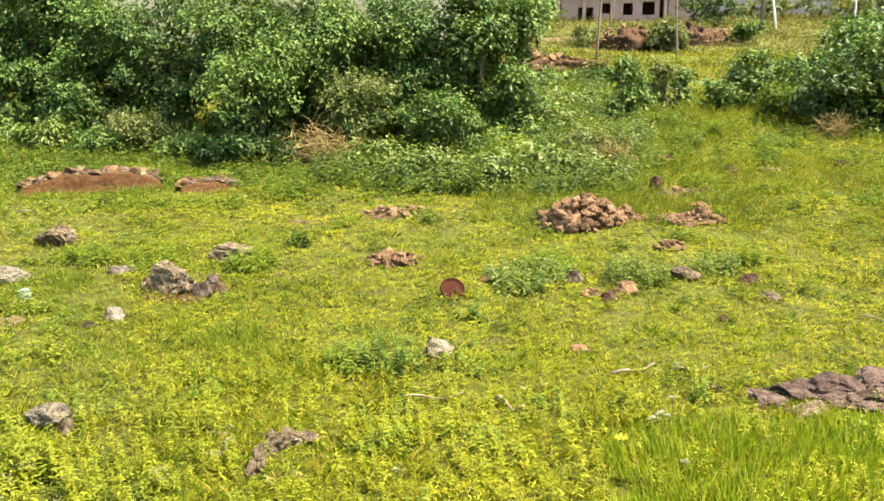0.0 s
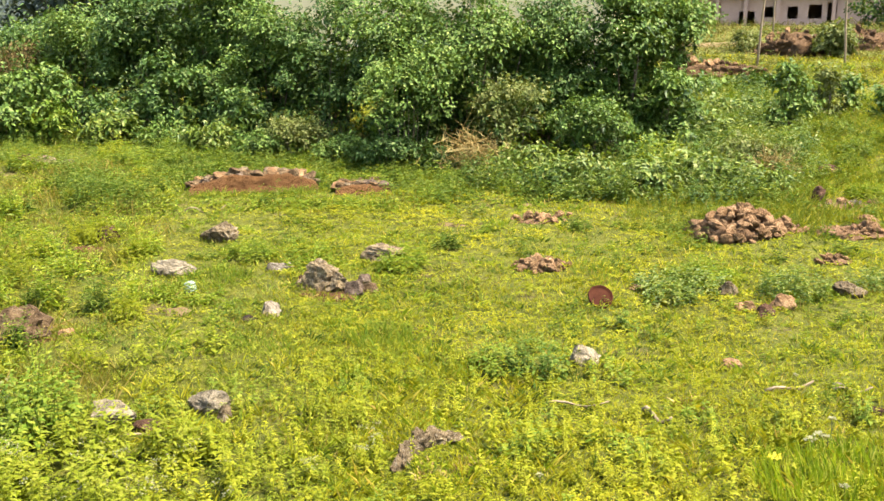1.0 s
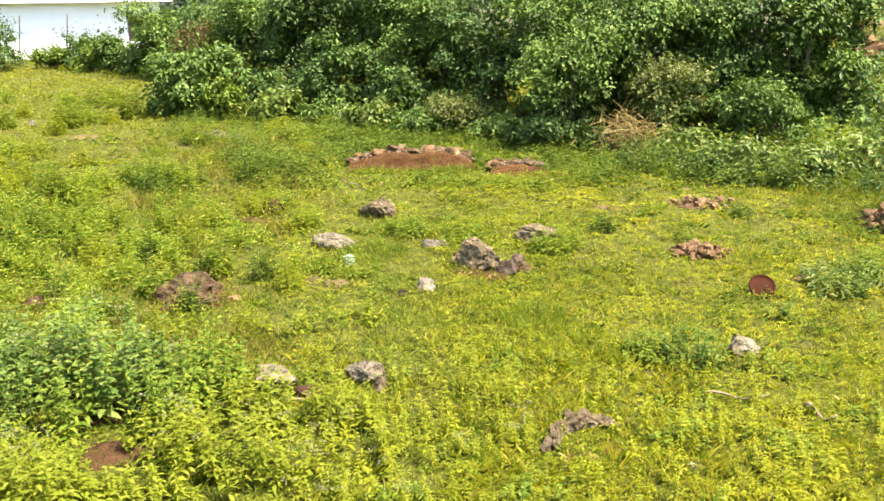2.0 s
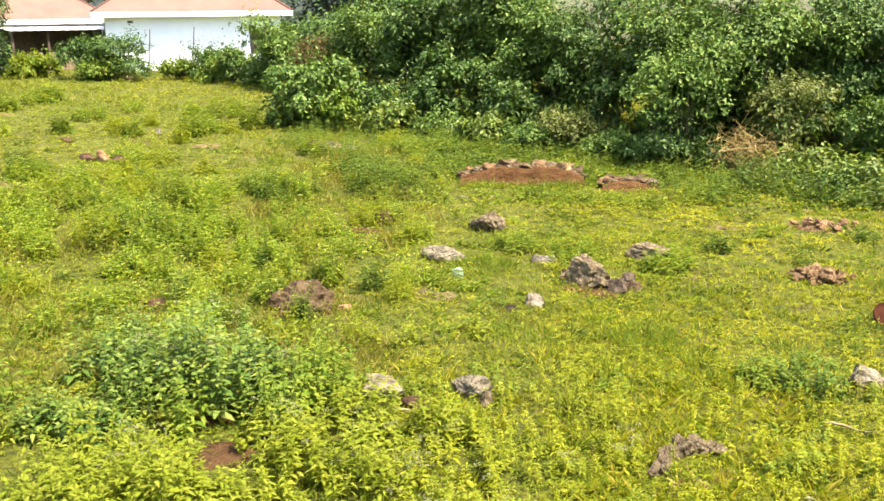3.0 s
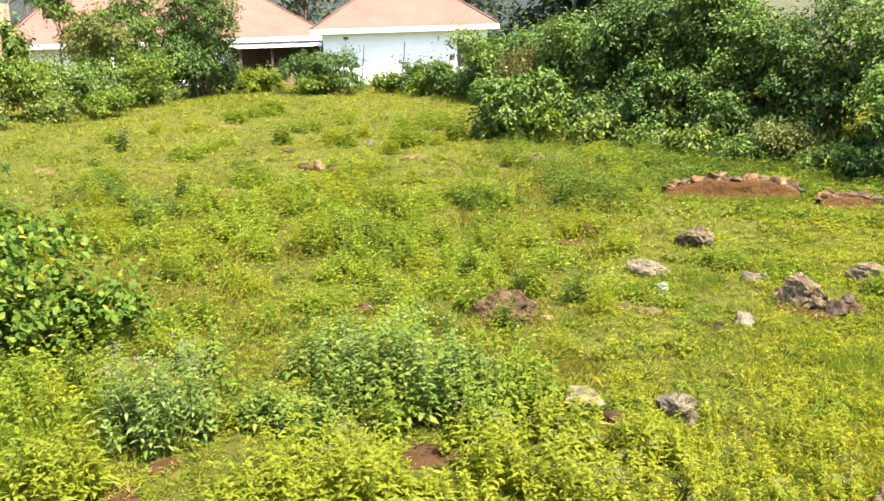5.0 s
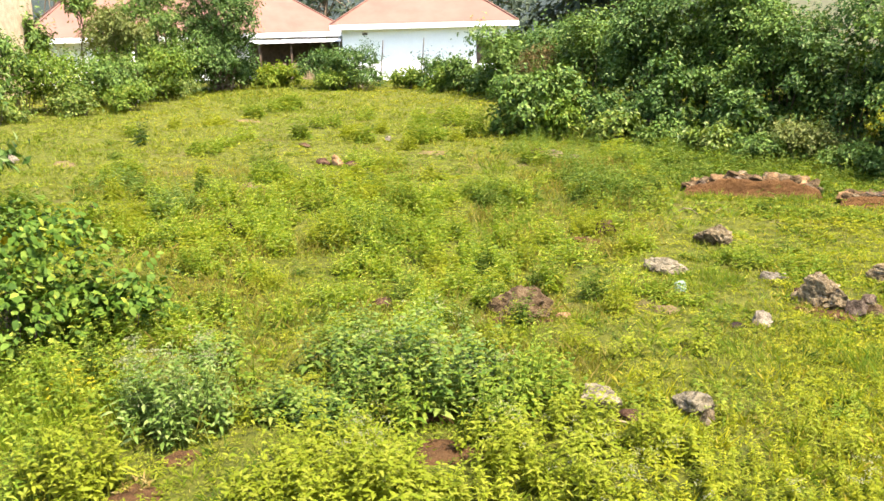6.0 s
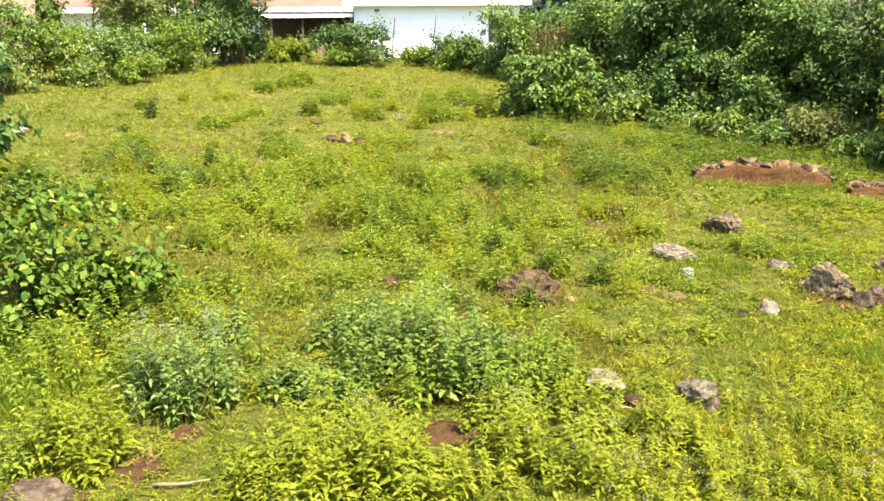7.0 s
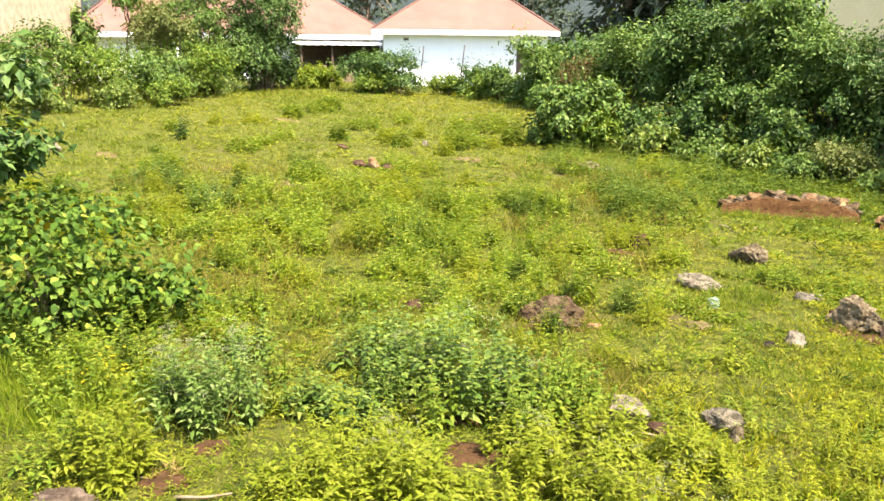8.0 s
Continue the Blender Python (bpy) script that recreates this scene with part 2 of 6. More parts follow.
def gz(x, y):
    """The height of the field: level near the camera, a gentle rise beyond, with small humps."""
    x, y = np.asarray(x, float), np.asarray(y, float)
    r, az = np.hypot(x, y), np.degrees(np.arctan2(-x, y))
    s = 0.055 * 2.0 * np.logaddexp(0, (r - 12) / 2.0)
    u = np.clip((az - 5) / 23, 0, 1)
    cap = 3.4 - 2.1 * u * u * (3 - 2 * u)
    k = 0.25
    z = -k * np.logaddexp(-s / k, -cap / k) + k * np.logaddexp(0, -cap / k)
    hump = 0.10 * (vnoise(x, y, 2.6, 1) - 0.5) + 0.08 * (vnoise(x, y, 0.9, 2) - 0.5) + 0.03 * (vnoise(x, y, 0.35, 3) - 0.5)
    return z + hump * np.clip(70 / (r + 1) - 0.6, 0, 1)


def g(x, y):
    return float(gz(x, y))


def mesh_of(name, co, tri, matl, smooth=False):
    me = bpy.data.meshes.new(name)
    co, tri = np.asarray(co, np.float32), np.asarray(tri, np.int32)
    me.vertices.add(len(co))
    me.vertices.foreach_set("co", co.ravel())
    me.loops.add(tri.size)
    me.loops.foreach_set("vertex_index", tri.ravel())
    me.polygons.add(len(tri))
    me.polygons.foreach_set("loop_start", np.arange(0, tri.size, 3, dtype=np.int32))
    me.polygons.foreach_set("use_smooth", np.full(len(tri), smooth))
    me.update(calc_edges=True)
    me.materials.append(matl)
    return me


def under(name, me, parent, label=""):
    ob = new(name, me)
    ob.parent = parent
    return tagged(ob, label) if label else ob


def part(name, bm, matl, parent, label="", smooth=False):
    me = bpy.data.meshes.new(name)
    bm.to_mesh(me)
    bm.free()
    for p in me.polygons:
        p.use_smooth = smooth
    me.materials.append(matl)
    return under(name, me, parent, label)


def thing(name, x, y, z, label, category, group="", kind="", turn=0):
    ob = new(name)
    ob.empty_display_size = 0.2
    ob.matrix_basis = pose(x, y, z, 0, 0, turn)
    return tagged(ob, label, category, group, kind)


def unit(v):
    return v / np.maximum(np.linalg.norm(v, axis=-1, keepdims=True), 1e-9)


def leaf_arrays(base, way, face, length, width, bend=0.2, full=False):
    """Folded leaves: base points, directions, the side they turn to the light, lengths and widths."""
    n = len(base)
    way = unit(way)
    side = unit(np.cross(way, face))
    up = np.cross(side, way)
    L, W = np.broadcast_to(length, n)[:, None], np.broadcast_to(width, n)[:, None]
    drop = np.array([0, 0, -1.0]) * bend * L
    tip = base + way * L + drop
    mid = base + way * L * 0.45 + drop * 0.2
    a, b = mid + side * W * 0.5 + up * W * 0.15, mid - side * W * 0.5 + up * W * 0.15
    if full:    # a lance shape that arches over and is cupped along its rib
        lo, hi = base + way * L * 0.30 + drop * 0.10, base + way * L * 0.66 + drop * 0.44
        rows = [base, lo + side * W * 0.5 + up * W * 0.12, lo - side * W * 0.5 + up * W * 0.12, hi + side * W * 0.40 + up * W * 0.08, hi - side * W * 0.40 + up * W * 0.08, tip]
        co = np.stack(rows, 1).reshape(-1, 3)
        tri = np.array([[0, 1, 2], [1, 3, 2], [2, 3, 4], [3, 5, 4]])
        tri = (np.arange(n)[:, None, None] * 6 + tri).reshape(-1, 3)
    else:
        co = np.stack([base, a, tip, b], 1).reshape(-1, 3)
        tri = np.array([[0, 1, 2], [0, 2, 3]])
        tri = (np.arange(n)[:, None, None] * 4 + tri).reshape(-1, 3)
    return co, tri


def join(chunks):
    co, tri, n = [], [], 0
    for c, t in chunks:
        co.append(c)
        tri.append(t + n)
        n += len(c)
    return np.concatenate(co), np.concatenate(tri)


def tube(points, radii, sides=5):
    """A tapered stem through the points."""
    pts = np.asarray(points, float)
    d = unit(np.gradient(pts, axis=0))
    ref = np.where(np.abs(d[:, 2:3]) > 0.9, [[1.0, 0, 0]], [[0, 0, 1.0]])
    s = unit(np.cross(d, ref))
    u = np.cross(s, d)
    ang = np.arange(sides) * 2 * math.pi / sides
    ring = pts[:, None] + (s[:, None] * np.cos(ang)[None, :, None] + u[:, None] * np.sin(ang)[None, :, None]) * np.asarray(radii, float)[:, None, None]
    tri = []
    for i in range(len(pts) - 1):
        for j in range(sides):
            a, b, c, e = i * sides + j, i * sides + (j + 1) % sides, (i + 1) * sides + j, (i + 1) * sides + (j + 1) % sides
            tri += [(a, b, e), (a, e, c)]
    k = len(pts) * sides
    co = np.concatenate([ring.reshape(-1, 3), pts[-1:], pts[:1]])
    for j in range(sides):
        tri += [((len(pts) - 1) * sides + j, (len(pts) - 1) * sides + (j + 1) % sides, k), (j, k + 1, (j + 1) % sides)]
    return co, np.array(tri)


def box_bm(bm, x0, x1, y0, y1, z0, z1, bevel=0.0):
    vs = [bm.verts.new((x, y, z)) for x in (x0, x1) for y in (y0, y1) for z in (z0, z1)]
    fs = [bm.faces.new([vs[i] for i in q]) for q in ((0, 1, 3, 2), (4, 6, 7, 5), (0, 4, 5, 1), (2, 3, 7, 6), (0, 2, 6, 4), (1, 5, 7, 3))]
    if bevel:
        bmesh.ops.bevel(bm, geom=list({e for f in fs for e in f.edges}), offset=bevel, segments=2, affect="EDGES")
    return bm


def box(*a, **k):
    return box_bm(bmesh.new(), *a, **k)


# ---- rocks ----
RIMS = []       # boulders that have grass round their feet: x, y, width
TALL_CLEAR = []  # places where no tall weeds grow
CLEAR = []      # places that the low plants leave bare: x, y, radius


def rock_bm(w, d, h, seed, sub=4, cuts=9, rough=0.16, bm=None, at=(0, 0, 0), turn=0.0):
    own = bm or bmesh.new()
    made = bmesh.ops.create_icosphere(own, subdivisions=sub, radius=1)["verts"]
    r = random.Random(seed)
    planes = []
    for _ in range(cuts):
        v = Vector((r.gauss(0, 1), r.gauss(0, 1), r.gauss(0, 0.8))).normalized()
        planes.append((v, r.uniform(0.42, 0.85)))
    off = Vector((seed * 3.17 % 91, seed * 7.3 % 53, seed * 1.9 % 37))
    ca, sa = math.cos(turn), math.sin(turn)
    for v in made:
        c = v.co.copy()
        for nrm, lim in planes:
            e = c.dot(nrm) - lim
            if e > 0:
                c -= nrm * e * 0.88
        q = v.co * 1.6 + off
        c *= 1 + rough * noise.fractal(q, 0.8, 2.1, 5) + rough * 0.5 * noise.noise(q * 4.2) + rough * 0.25 * noise.noise(q * 9.7)
        x, y, z = c.x * w / 1.7, c.y * d / 1.7, c.z * h * 0.72
        v.co = (at[0] + x * ca - y * sa, at[1] + x * sa + y * ca, at[2] + z)
    return own


def boulder(x, y, w, h, matl, label, name="boulder", d=None, seed=0, turn=0.0, sub=4, category="rock", lift=0.26, bare=0.62, cuts=8, rough=0.22):
    sub = 3 if w < 0.32 else sub
    seed = seed or int(abs(x * 71 + y * 37) * 10) % 997 + 1
    bm = rock_bm(w, d or w * 0.8, h, seed, sub, cuts, rough, turn=turn)
    me = bpy.data.meshes.new(name)
    bm.to_mesh(me)
    bm.free()
    me.materials.append(matl)
    ob = new(name, me)
    ob.matrix_basis = pose(x, y, g(x, y) + h * (lift - 0.06))
    CLEAR.append((x, y, w * 0.5 * bare))
    if bare:
        RIMS.append((x, y, w))
    return tagged(ob, label, category)


def soil_patch(x, y, w, d, matl=None, label="bare patch of reddish brown soil among weeds", turn=0.0, name="soil_patch", height=0.03, seed=5):
    """A low uneven sheet of bare earth that dips into the ground at its rim."""
    n, rings = 28, 9
    co, tri = [(0, 0, height)], []
    ca, sa = math.cos(turn), math.sin(turn)
    for i in range(1, rings + 1):
        for j in range(n):
            a = j * 2 * math.pi / n
            k = i / rings * (0.75 + 0.5 * float(vnoise(math.cos(a) * 2 + seed, math.sin(a) * 2 + x, 0.8, 9)))
            px, py = math.cos(a) * w / 2 * k, math.sin(a) * d / 2 * k
            px, py = px * ca - py * sa, px * sa + py * ca
            z = g(x + px, y + py) - g(x, y) + height * (1 - (i / rings) ** 3) + 0.05 * float(vnoise(x + px, y + py, 0.12, 4) - 0.5) * (i < rings) - (0.03 if i == rings else 0)
            co.append((px, py, z))
    for j in range(n):
        tri.append((0, 1 + j, 1 + (j + 1) % n))
    for i in range(rings - 1):
        for j in range(n):
            a, b = 1 + i * n + j, 1 + i * n + (j + 1) % n
            tri += [(a, a + n, b + n), (a, b + n, b)]
    ob = new(name, mesh_of(name, co, tri, matl or SOIL, True))
    ob.matrix_basis = pose(x, y, g(x, y))
    CLEAR.append((x, y, min(w, d) * 0.33))
    return tagged(ob, label, "soil", kind="structure")


def rubble(x, y, w, d, h, count, matl, label, size=0.2, seed=3, other=None, soil=None):
    """A heap of loose stones, each a part, over a little earth."""
    t = thing("rubble_pile", x, y, g(x, y), label, "stone pile")
    r = random.Random(seed)
    if soil:
        bm = rock_bm(w * 0.8, d * 0.8, h * 0.95, seed + 50, 4, 3, 0.35)
        part("earth", bm, soil, t, "crumbly brown earth", True)
    meshes = []
    for k in range(7):
        bm = rock_bm(1, r.uniform(0.6, 0.9), r.uniform(0.4, 0.75), seed * 13 + k, 2, 11, 0.22)
        me = bpy.data.meshes.new("stone")
        bm.to_mesh(me)
        bm.free()
        me.materials.append(other if other and k % 3 == 0 else matl)
        meshes.append(me)
    for i in range(count):
        a, k = r.uniform(0, 2 * math.pi), math.sqrt(r.random())
        px, py = math.cos(a) * k * w / 2, math.sin(a) * k * d / 2
        s = size * r.choice((0.4, 0.55, 0.7, 0.85, 1.1, 1.45))
        pz = g(x + px, y + py) - g(x, y) + h * max(0.0, 1 - k * k) * r.uniform(0.5, 1.0) + s * 0.15
        o = under("stone", meshes[i % 7], t)
        o.matrix_basis = pose(px, py, pz, r.uniform(-45, 45), r.uniform(-45, 45), r.uniform(0, 360)) @ Matrix.Diagonal((s, s, s, 1))
    CLEAR.append((x, y, w * 0.36))
    return t


# ---- plants ----


def crown_arrays(lumps, twigs, leaf, width, rs, droop=0.35, per=6, spread=0.28, floor=None, full=False, hollow=None):
    """Leafy twigs over the outside of a set of lumps (x, y, z, radius x, y, z)."""
    lumps = np.asarray(lumps, float)
    area = lumps[:, 3] * lumps[:, 5]
    pick = rs.choice(len(lumps), twigs, p=area / area.sum())
    v = unit(rs.normal(size=(twigs, 3)) + [0, 0, 0.55])
    low = v[:, 2] < -0.25
    v[low, 2] *= -0.4
    depth = 1 - 0.5 * rs.rand(twigs, 1) ** 2.0
    p = lumps[pick, :3] + v * lumps[pick, 3:] * depth
    inside = np.zeros(twigs, bool)
    for k in range(len(lumps)):
        q = (p - lumps[k, :3]) / lumps[k, 3:]
        inside |= ((q * q).sum(1) < 0.42) & (pick != k)
    keep = ~inside
    if floor is not None:
        keep &= p[:, 2] > floor
    if hollow is not None:
        hx, hy, tall = hollow
        cave = vnoise(p[:, 0] + hx + 0.45 * (p[:, 1] + hy), p[:, 2] * 1.25, 0.75, 51) * 0.7 + vnoise(p[:, 0] + hx, p[:, 2] + 0.3 * p[:, 1], 0.3, 52) * 0.3
        keep &= cave < 0.43 + 0.32 * np.clip(p[:, 2] / tall, 0, 1)
    p, v = p[keep], v[keep]
    n = len(p)
    axis = unit(v + rs.normal(size=(n, 3)) * 0.35 + [0, 0, 0.15])
    p = p + unit(v * [1, 1, 0.5] + [0, 0, 0.5]) * (rs.rand(n, 1) < 0.16) * rs.rand(n, 1) * spread * 1.5
    base = np.repeat(p, per, 0) + np.repeat(axis, per, 0) * (rs.rand(n * per, 1) - 0.4) * spread + rs.normal(size=(n * per, 3)) * spread * 0.18
    along = np.repeat(axis, per, 0)
    out = rs.normal(size=(n * per, 3))
    out = unit(out - along * (out * along).sum(1, keepdims=True))
    way = unit(along * 0.5 + out * 0.85 + [0, 0, -droop])
    face = unit(np.repeat(v, per, 0) * 0.65 + np.repeat(rs.normal(size=(n, 3)), per, 0) * 0.30 + rs.normal(size=(n * per, 3)) * 0.25 + [0, 0, 0.75])
    L = leaf * rs.uniform(0.6, 1.3, n * per)
    return leaf_arrays(base, way, face, L, L * width, 0.15, full)


def lumps_for(w, d, h, count, rs, low=0.1, over=False):
    """An uneven heap of leafy lumps that fills a body of that width, depth and height."""
    ls = []
    for i in range(count):
        a, k = rs.uniform(0, 2 * math.pi), math.sqrt(rs.rand()) * 0.78
        z = h * (low + (0.92 - low) * rs.rand() ** 0.8)
        shrink = math.sqrt(max(0.15, 1 - (max(0, z / h - 0.45) / 0.62) ** 2))
        if over:
            u = z / h
            shrink = 0.36 + 0.80 * min(u / 0.6, 1.0) - 0.45 * max(0.0, u - 0.6) / 0.4
        r = rs.uniform(0.13, 0.33) * min(w, h * 1.4)
        ls.append((math.cos(a) * k * w / 2 * shrink, math.sin(a) * k * d / 2 * shrink, min(z, h - r * rs.uniform(0.3, 1.1)), r * rs.uniform(0.8, 1.4), r * rs.uniform(0.8, 1.3), r * rs.uniform(0.6, 1.0) * (1.35 if over else 1.0)))
    return ls


def billows(lumps, rs, each=5, size=0.5, core=True):
    """Breaks each lump into a smaller core and a few leafy heads on its upper outside, with hollows between."""
    out = []
    for x, y, z, a, b, c in lumps:
        if core:
            out.append((x, y, z, a * 0.72, b * 0.72, c * 0.72))
        for _ in range(each):
            v = unit(rs.normal(size=3) + [0, 0, 0.35])
            k = size * rs.uniform(0.6, 1.25)
            out.append((x + v[0] * a * 0.72, y + v[1] * b * 0.72, z + v[2] * c * 0.72, a * k, b * k, c * k))
    return out


def stems_arrays(lumps, rs, thick, trunk=None):
    chunks = []
    foot = np.array([0, 0, -0.12])
    for l in lumps:
        if trunk is None:
            start = foot + [rs.normal() * 0.12 * abs(l[0]) + l[0] * 0.3, l[1] * 0.3 + rs.normal() * 0.05, 0]
        else:
            start = np.array(trunk) * rs.uniform(0.45, 0.98)
        end = np.array(l[:3])
        mid = (start + end) / 2 + rs.normal(size=3) * 0.10 * np.linalg.norm(end - start)
        tt = np.linspace(0, 1, 6)[:, None]
        pts = (1 - tt) ** 2 * start + 2 * tt * (1 - tt) * mid + tt ** 2 * end
        chunks.append(tube(pts, np.linspace(thick, thick * 0.25, 6), 4))
    return join(chunks)


def shrub(x, y, w, h, matl, label, d=None, name="shrub", twigs=900, leaf=0.10, width=0.55, count=16, seed=1, droop=0.35, per=6, thick=0.02, category="shrub", group="", low=0.12, spread=0.28, flowers=0, bare=0.0, full=False, over=False, each=0, hollow=False):
    rs = np.random.RandomState(seed)
    t = thing(name, x, y, g(x, y), label, category, group)
    ls = lumps_for(w, d or w * 0.9, h, count, rs, low, over)
    heads = billows(ls, rs, each, core=not hollow) if each else ls
    under("crown", mesh_of("crown", *crown_arrays(heads, twigs, leaf, width, rs, droop, per, spread, -0.05, full, (x, y, h) if hollow else None), matl), t)
    under("branchwork", mesh_of("branchwork", *stems_arrays(ls, rs, thick), BARK if thick > 0.008 else STEM), t, "thin woody stems" if thick > 0.008 else "thin green stems")
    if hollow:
        # dark leaf colour here stands in for the shade in the hollows
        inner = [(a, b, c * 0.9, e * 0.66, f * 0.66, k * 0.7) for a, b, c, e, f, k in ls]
        under("inner_foliage", mesh_of("inner_foliage", *crown_arrays(inner, int(twigs * 0.2), leaf * 1.35, 0.5, rs, 0.5, 5, spread), DARK_MAT), t, "inner leaves with the bush's shade put into their colour")
    if flowers:
        top = np.array(ls)[rs.randint(0, len(ls), flowers)]
        v = unit(rs.normal(size=(flowers, 3)) * [1, 1, 0.4] + [0, 0, 0.8])
        p = top[:, :3] + v * top[:, 3:] * 1.05
        b = np.repeat(p, 12, 0) + rs.normal(size=(flowers * 12, 3)) * [0.022, 0.022, 0.010]
        co = leaf_arrays(b, rs.normal(size=b.shape) + [0, 0, 0.5], rs.normal(size=b.shape) + [0, 0, 1], 0.016, 0.012, 0)
        under("blossom", mesh_of("blossom", *co, FLOWER_MAT), t, "small whitish flower heads")
    if bare:
        CLEAR.append((x, y, bare))
    return t


def tree(x, y, h, w, matl, label, crown_from=0.35, name="tree", twigs=1200, leaf=0.2, width=0.5, count=22, seed=1, lean=(0, 0), thick=0.12, per=6, spread=0.5, fat=1.0):
    rs = np.random.RandomState(seed)
    t = thing(name, x, y, g(x, y), label, "tree")
    top = np.array([lean[0], lean[1], h * 0.8])
    tt = np.linspace(0, 1, 8)[:, None]
    pts = top * tt + np.array([0, 0, -0.15]) * (1 - tt) + np.concatenate([rs.normal(size=(8, 2)) * 0.02 * h, np.zeros((8, 1))], 1) * tt
    under("trunk", mesh_of("trunk", *tube(pts, np.linspace(thick, thick * 0.35, 8), 7), BARK, True), t, "brown bark trunk")
    ls = []
    for i in range(count):
        a, u = rs.uniform(0, 2 * math.pi), rs.rand()
        z = h * (crown_from + (1 - crown_from) * u)
        k = math.sqrt(rs.rand()) * w / 2 * (1 - 0.55 * abs(u - 0.4))
        r = rs.uniform(0.10, 0.2) * w * fat
        ls.append((lean[0] * u + math.cos(a) * k, lean[1] * u + math.sin(a) * k, min(z, h - r * 0.6), r * 1.2, r * 1.2, r * 0.8))
    under("branchwork", mesh_of("branchwork", *stems_arrays(ls, rs, thick * 0.3, top), BARK), t)
    under("crown", mesh_of("crown", *crown_arrays(billows(ls, rs, 3), twigs, leaf, width, rs, 0.4, per, spread), matl), t)
    return t


def herb_arrays(x, y, z, h, leaf, rs, pairs=5, narrow=0.32, full=False):
    """Upright weeds: stems with pairs of lance-shaped leaves that shrink towards the top."""
    n = len(x)
    foot = np.stack([x, y, z], 1)
    tilt = rs.normal(size=(n, 3)) * [0.18, 0.18, 0]
    rise = (np.array([0, 0, 1.0]) + tilt) * h[:, None]
    k = pairs * 2
    u = np.tile(np.repeat(np.linspace(0.22, 1.0, pairs), 2), n) + rs.normal(size=n * k) * 0.03
    turn = np.repeat(rs.uniform(0, 6.28, n), k) + np.tile(np.repeat(np.arange(pairs) * 1.75, 2) + np.tile([0, math.pi], pairs), n) + rs.normal(size=n * k) * 0.3
    lift = 0.1 + 0.55 * u + rs.normal(size=n * k) * 0.2
    way = np.stack([np.cos(turn), np.sin(turn), lift], 1)
    base = np.repeat(foot, k, 0) + np.repeat(rise, k, 0) * u[:, None]
    L = np.repeat(leaf, k) * (1.15 - 0.55 * u) * rs.uniform(0.75, 1.25, n * k)
    face = np.array([0, 0, 1.0]) + rs.normal(size=(n * k, 3)) * 0.25
    chunks = [leaf_arrays(base, way, face, L, L * narrow, 0.42, full)]
    s = np.stack([-np.sin(turn[::k]), np.cos(turn[::k]), np.zeros(n)], 1) * 0.006 * np.clip(h / 0.3, 0.5, 1.5)[:, None]
    co = np.stack([foot - s - [0, 0, 0.03], foot + s - [0, 0, 0.03], foot + rise], 1).reshape(-1, 3)
    chunks.append((co, (np.arange(n)[:, None] * 3 + np.arange(3)).reshape(-1, 3)))
    return join(chunks)


def weed_clump(x, y, w, h, matl, label, n=40, leaf=0.09, seed=1, d=None, name="weed_clump", pairs=6, narrow=0.34, flowers=0, category="weeds"):
    rs = np.random.RandomState(seed)
    t = thing(name, x, y, g(x, y), label, category)
    a, k = rs.uniform(0, 6.28, n), np.sqrt(rs.rand(n))
    px, py = np.cos(a) * k * w / 2, np.sin(a) * k * (d or w) / 2
    hh = h * (1.05 - 0.5 * k * k) * rs.uniform(0.65, 1.1, n)
    pz = gz(x + px, y + py) - g(x, y)
    under("foliage", mesh_of("foliage", *herb_arrays(px, py, pz, hh, leaf * rs.uniform(0.8, 1.2, n), rs, pairs, narrow, math.hypot(x, y) < 11), matl), t)
    if flowers:
        i = rs.randint(0, n, flowers)
        p = np.stack([px[i], py[i], pz[i] + hh[i] + 0.02], 1) + rs.normal(size=(flowers, 3)) * [0.05, 0.05, 0.02]
        b = np.repeat(p, 12, 0) + rs.normal(size=(flowers * 12, 3)) * [0.022, 0.022, 0.010]
        under("blossom", mesh_of("blossom", *leaf_arrays(b, rs.normal(size=b.shape) + [0, 0, 0.5], rs.normal(size=b.shape) + [0, 0, 1], 0.014, 0.012, 0), FLOWER_MAT), t, "tiny whitish flower heads")
    return t


def grass_tuft(x, y, w, h, label, n=200, seed=1, matl=None, d=None, lean=0.35, broad=0.012):
    rs = np.random.RandomState(seed)
    t = thing("grass_tuft", x, y, g(x, y), label, "grass", kind="stuff" if n > 300 else "")
    a, k = rs.uniform(0, 6.28, n), np.sqrt(rs.rand(n))
    px, py = np.cos(a) * k * w / 2, np.sin(a) * k * (d or w) / 2
    base = np.stack([px, py, gz(x + px, y + py) - g(x, y) - 0.01], 1)
    way = np.stack([rs.normal(size=n) * lean + px / w * 0.5, rs.normal(size=n) * lean + py / w * 0.5, np.ones(n)], 1)
    L = h * rs.uniform(0.5, 1.2, n)
    under("foliage", mesh_of("foliage", *leaf_arrays(base, way, rs.normal(size=(n, 3)), L, broad * rs.uniform(0.7, 1.4, n), 0.18), matl or GRASS_MAT), t)
    return t


